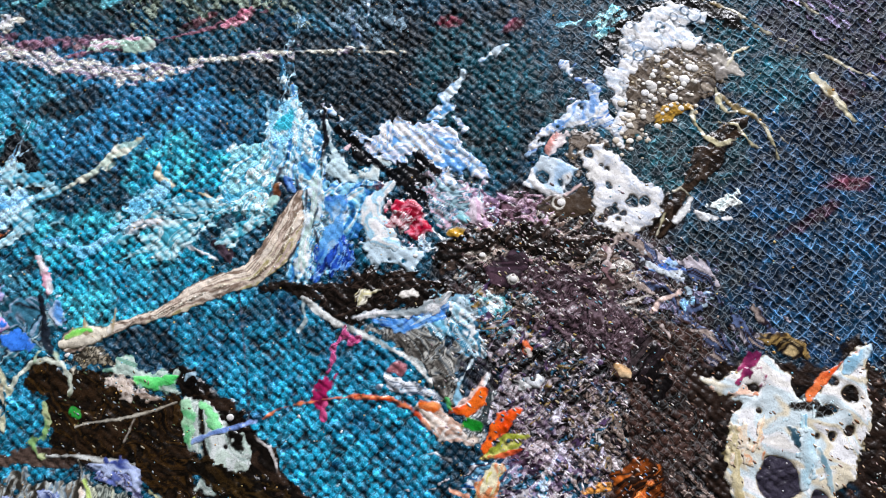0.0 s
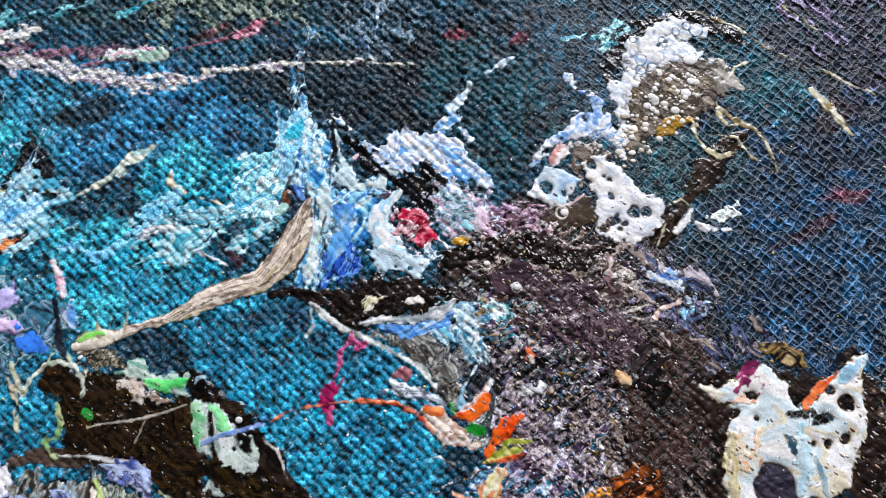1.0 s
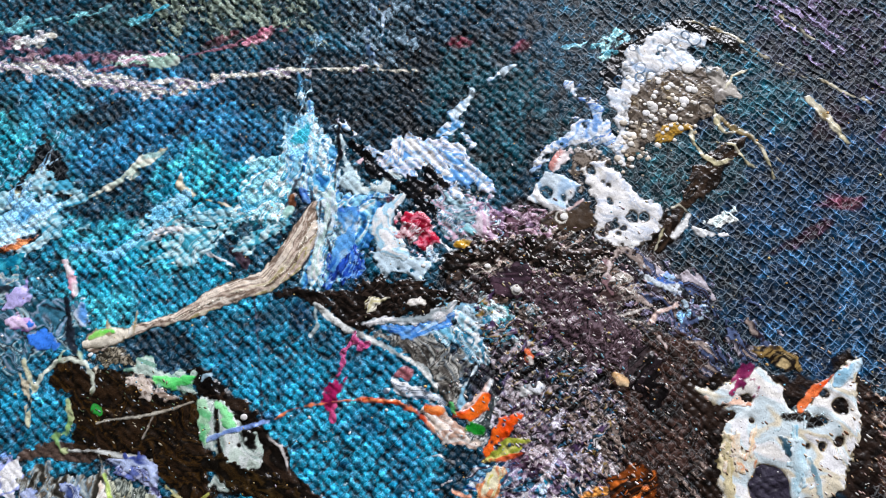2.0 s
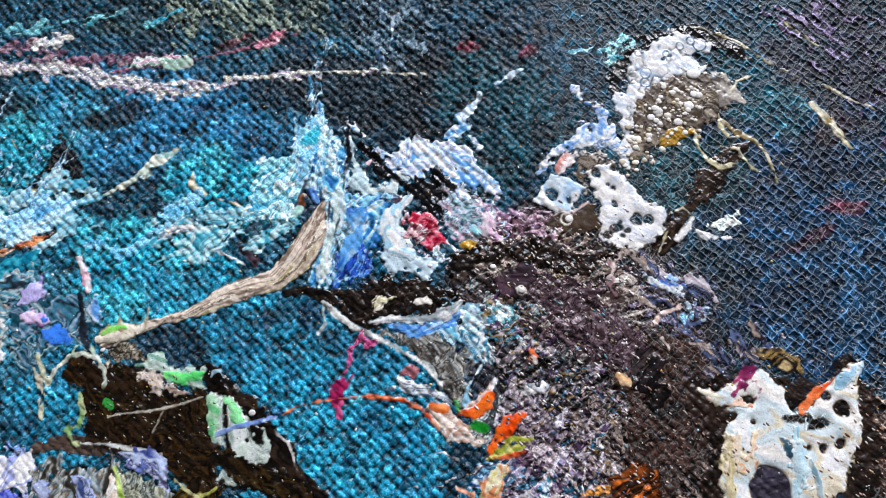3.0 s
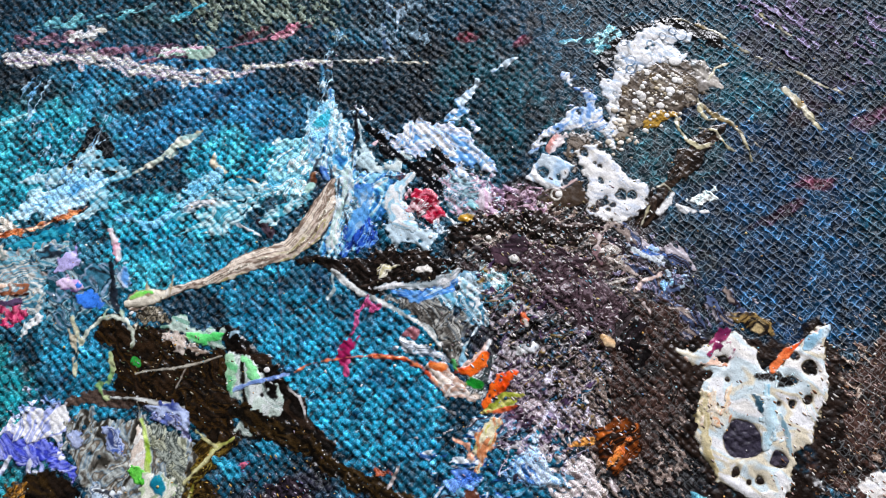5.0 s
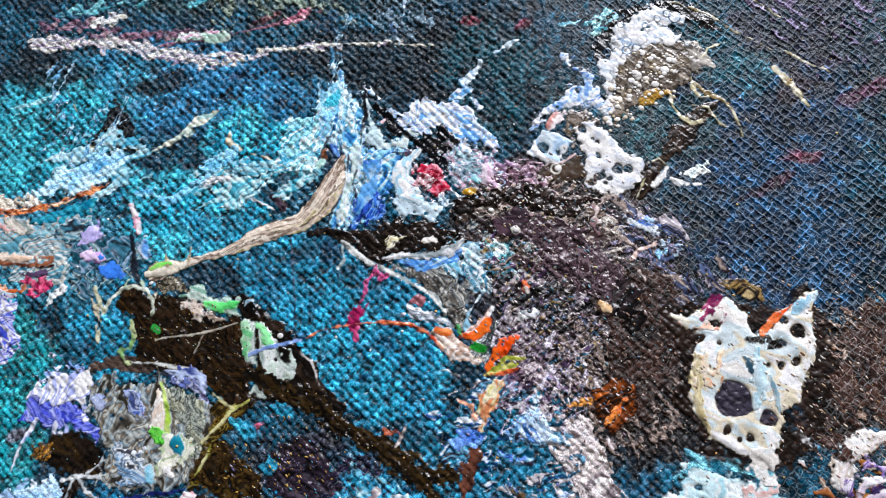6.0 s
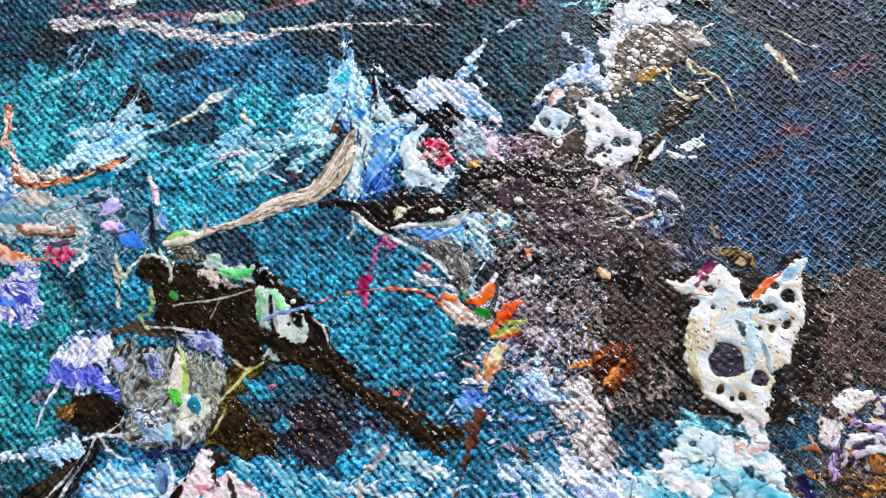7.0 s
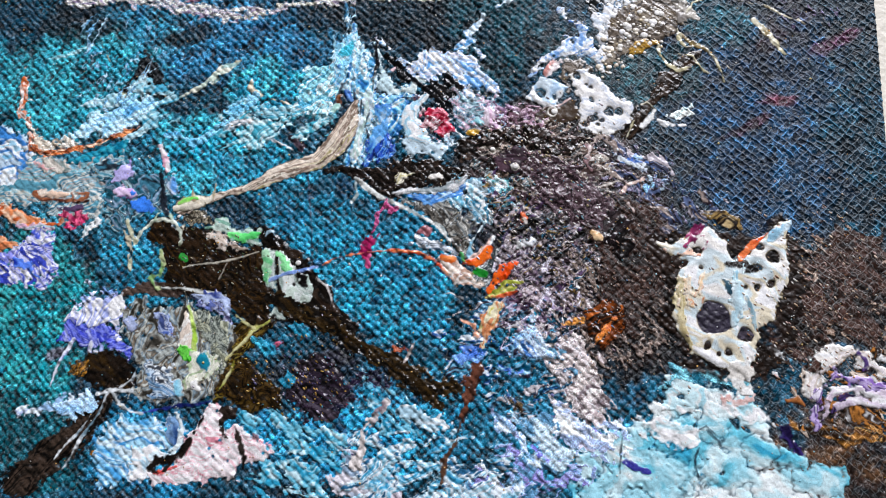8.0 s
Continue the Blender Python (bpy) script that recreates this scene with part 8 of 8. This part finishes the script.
poured("white_blister", "white blister ringed in grey", "dce0e4 f4f4f4 8c9098", run=((8.9, -3.6), (9.1, -3.8)), widths=(1.4, 1.3), rag=0.25, thick=0.2, rim="5c6068", rim_width=0.14)
poured("orange_run", "thin orange run of paint", "d85020 f08858 b83c14 e8a888", run=((-19.3, -19.5), (-18.0, -18.5), (-15.4, -17.8), (-11.4, -17.1), (-8.2, -16.8), (-4.8, -17.2), (-2.2, -18.4), (0.5, -21.0)), widths=(0.3, 0.4, 0.45, 0.55, 0.9, 0.5, 0.8, 0.4), torn=0.04, rag=0.2, thick=0.24, fill=0.5)
poured("white_curl", "white curl of paint", "c8ccd0 f0f0f0", run=((9.8, -14.7), (11.1, -15.3), (12.1, -14.5)), widths=(0.9, 1.2, 0.7), rag=0.7, thick=0.24, torn=0.1)


def ring(at, radius, tones, label):
    """A thin round lip of paint round a small cell."""
    loop = tuple((at[0] + radius * math.cos(k * math.pi / 5), at[1] + radius * math.sin(k * math.pi / 5)) for k in range(11))
    poured("cell_ring", label, tones, run=loop, widths=(0.14, 0.24, 0.14), rag=0.12, fray=0.04, thick=0.04, fill=0.6, cracks=0, soak=0.14)


for at, radius in zip(((24.1, 24.7), (24.0, 23.4), (21.3, 23.1), (30.8, 28.4), (28.3, 28.3), (18.5, 15.2), (29.7, 29.1), (23.2, 27.3), (26.6, 27.3)), (0.7, 0.6, 0.5, 0.8, 0.5, 0.5, 0.5, 0.4, 0.4)):
    ring(at, radius, "5a88b0 2a5070 88a8c0", "blue ring round a cell in the white crest")
for at, radius in (((14.3, 5.4), 0.7), ((8.9, -3.6), 0.55)):
    ring(at, radius, "d8d0b8 f0ece0 a09880", "cream ring round a cell")


# ---- the painting: drops ----
def drops(name, label, spots, codes, rise=0.25, long=1.0, turn=0.0):
    """Many small round drops and splatter, too many to count."""
    rnd = random.Random(len(spots) + len(name))
    ball = bmesh.new()
    bmesh.ops.create_icosphere(ball, subdivisions=2 if max(s[2] for s in spots) > 0.3 else 1, radius=1.0)
    unit = np.array([v.co for v in ball.verts])
    tris = np.array([[v.index for v in f.verts] for f in ball.faces])
    ball.free()
    tones = [rgb(c) for c in codes.split()]
    co, faces, tint = [], [], []
    for x, y, r in spots:
        i, j = int((x - X0) / STEP), int((y - Y0) / STEP)
        if 2 < i < len(gx) - 2 and 2 < j < len(gy) - 2:
            size = np.array((r * long, r * rnd.uniform(0.75, 1), r * rise))
            c, k = (f(radians(turn + (rnd.gauss(0, 25) if long > 1 else 0))) for f in (math.cos, math.sin))
            spin = np.array(((c, k, 0), (-k, c, 0), (0, 0, 1)))
            faces.append(tris + len(co) * len(unit))
            co.append((unit * size) @ spin + (x, y, HEIGHT[j, i] - 0.3))
            tint.append(np.tile(np.clip(tones[rnd.randrange(len(tones))] * rnd.uniform(0.75, 1.05), 0, 0.9), (len(unit), 1)))
    co, tint = np.concatenate(co) * MM, np.concatenate(tint)
    mesh = bpy.data.meshes.new(name)
    mesh.from_pydata(co.tolist(), [], np.concatenate(faces).tolist())
    mesh.polygons.foreach_set("use_smooth", np.ones(len(mesh.polygons), dtype=bool))
    layer = mesh.attributes.new("pigment", "FLOAT_COLOR", "POINT")
    layer.data.foreach_set("color", np.c_[tint, np.ones(len(tint))].astype(np.float32).ravel())
    mesh.materials.append(THICK_PAINT)
    ob = new(name, mesh)
    ob.parent = painting
    return tagged(ob, label, kind="stuff")


rnd = random.Random(3)
drops("bubble_froth", "cream round bubbles in the brown pool", [
    (p[0] + rnd.gauss(0, 1.6), p[1] + rnd.gauss(0, 1.5), abs(rnd.gauss(0.12, 0.13)) + 0.08) for p in ((25.8, 20.4), (29.5, 21.4), (23.9, 15.9), (28.0, 18.8)) for k in range(34)], "e8e0d0 f4f0e8 c8b898 f8f6f0")
drops("bubble_froth", "cream round bubbles along the pool", [
    (p[0] + rnd.gauss(0, 1.0), p[1] + rnd.gauss(0, 1.6), abs(rnd.gauss(0.18, 0.12)) + 0.1) for p in ((22.7, 13.5), (22.9, 15.9)) for k in range(14)], "e0d4c0 f4f0e8")
drops("bubble_froth", "large white round bubbles", [(*p, r) for p, r in zip(((29.9, 24.5), (29.3, 20.3), (27.9, 18.1), (25.4, 19.5), (26.2, 22.8), (29.9, 21.8), (24.6, 18.7), (14.5, 5.4), (27.3, 22.0)), (0.9, 0.7, 0.6, 0.7, 0.4, 0.5, 0.5, 0.5, 0.45))], "f4f2ee faf8f4", 0.18)
drops("paint_specks", "tiny white, gold and pale blue specks of splattered paint", [
    (rnd.uniform(X0, X1), rnd.uniform(Y0, Y1), rnd.uniform(0.05, 0.14) * (1 + 0.8 * (rnd.random() > 0.92))) for k in range(2600)], "f0eee8 c8b070 a8d0dc f4f4f4 d8a860 80b8cc")
drops("white_spatter", "scattered white drops of paint", [(*p, r) for p, r in zip(((-4.3, 21.6), (-22.8, -19.3), (-15.0, -19.1), (-10.2, -20.7), (-20.3, -14.5), (-42.5, -12.5), (-2.3, -0.9), (8.9, -3.6), (5.4, -0.8)), (0.28, 0.45, 0.35, 0.25, 0.25, 0.4, 0.3, 0.5, 0.4))], "f4f2ee")

for label, at, spread, count, tones in (
        ("pale crumbs of paint on the dark crust", (14.0, -8.0), (7.0, 6.5), 620, "c8bcb4 ece4e0 8c7c80 a89098 6c98a8 f4f0ec b0a07c"),
        ("cream crumbs of paint on the dark ridge", (12.0, 0.0), (6.0, 2.2), 150, "b09c90 dcd0c8 7c6468 e8e0d8"),
        ("pink and grey crumbs of paint", (14.5, -22.0), (4.5, 5.5), 420, "b8a4ac e0d4d8 8c7888 c8b8bc 6c88b0"),
        ("cream and rust crumbs on the brown weave", (51.0, -22.0), (5.0, 7.0), 420, "b89c80 e0ccb8 8c6040 c8a8a0 d8d4d0"),
        ("tan crumbs on the brown weave", (27.0, -22.0), (4.0, 6.0), 240, "8c7468 c4b0a4 5c4438 a88878"),
        ("tan and grey crumbs on the black pool", (-37.0, -19.0), (4.5, 3.2), 110, "6c6048 a49c88 4c5c40 88949c"),
        ("gold and violet crumbs on the dark crust", (-21.0, -36.0), (5.0, 3.2), 260, "8c6c28 c8a050 5c5480 4c98b0 a89cb0")):
    drops("crumb_splatter", label, [(at[0] + rnd.gauss(0, spread[0]), at[1] + rnd.gauss(0, spread[1]), rnd.uniform(0.06, 0.15)) for k in range(count)],
          tones, 0.5, 2.2, SLANT_A)

# details that belong to one larger skin of paint move with it
for whole, pieces in (("white_mask", ("black_gap", "orange_brow", "blue_ear", "khaki_side", "orange_line", "slate_leaf", "slate_line", "pale_blue_shade", "mask_drip", "peach_film", "mint_film")),
                      ("tan_tail", ("tail_seam", "tail_spike", "cream_head")), ("cyan_cloud", ("dark_crack", "cyan_fringe", "pinkish_smear", "blue_stain")),
                      ("blue_splash", ("dark_crease", "black_line", "deep_blue_pool")), ("brown_bubble_pool", ("bubble_froth", "gold_film")),
                      ("white_crest", ("cell_ring", "crest_tail")), ("blue_violet_splash", ("pale_drip", "white_cap")),
                      ("grey_marbling", ("green_plume", "green_drop", "aqua_cell", "olive_sweep")), ("mint_wing", ("green_edge",))):
    skin = bpy.data.objects[whole]
    for ob in list(painting.children):
        if ob.name.split(".")[0] in pieces:
            ob.parent = skin
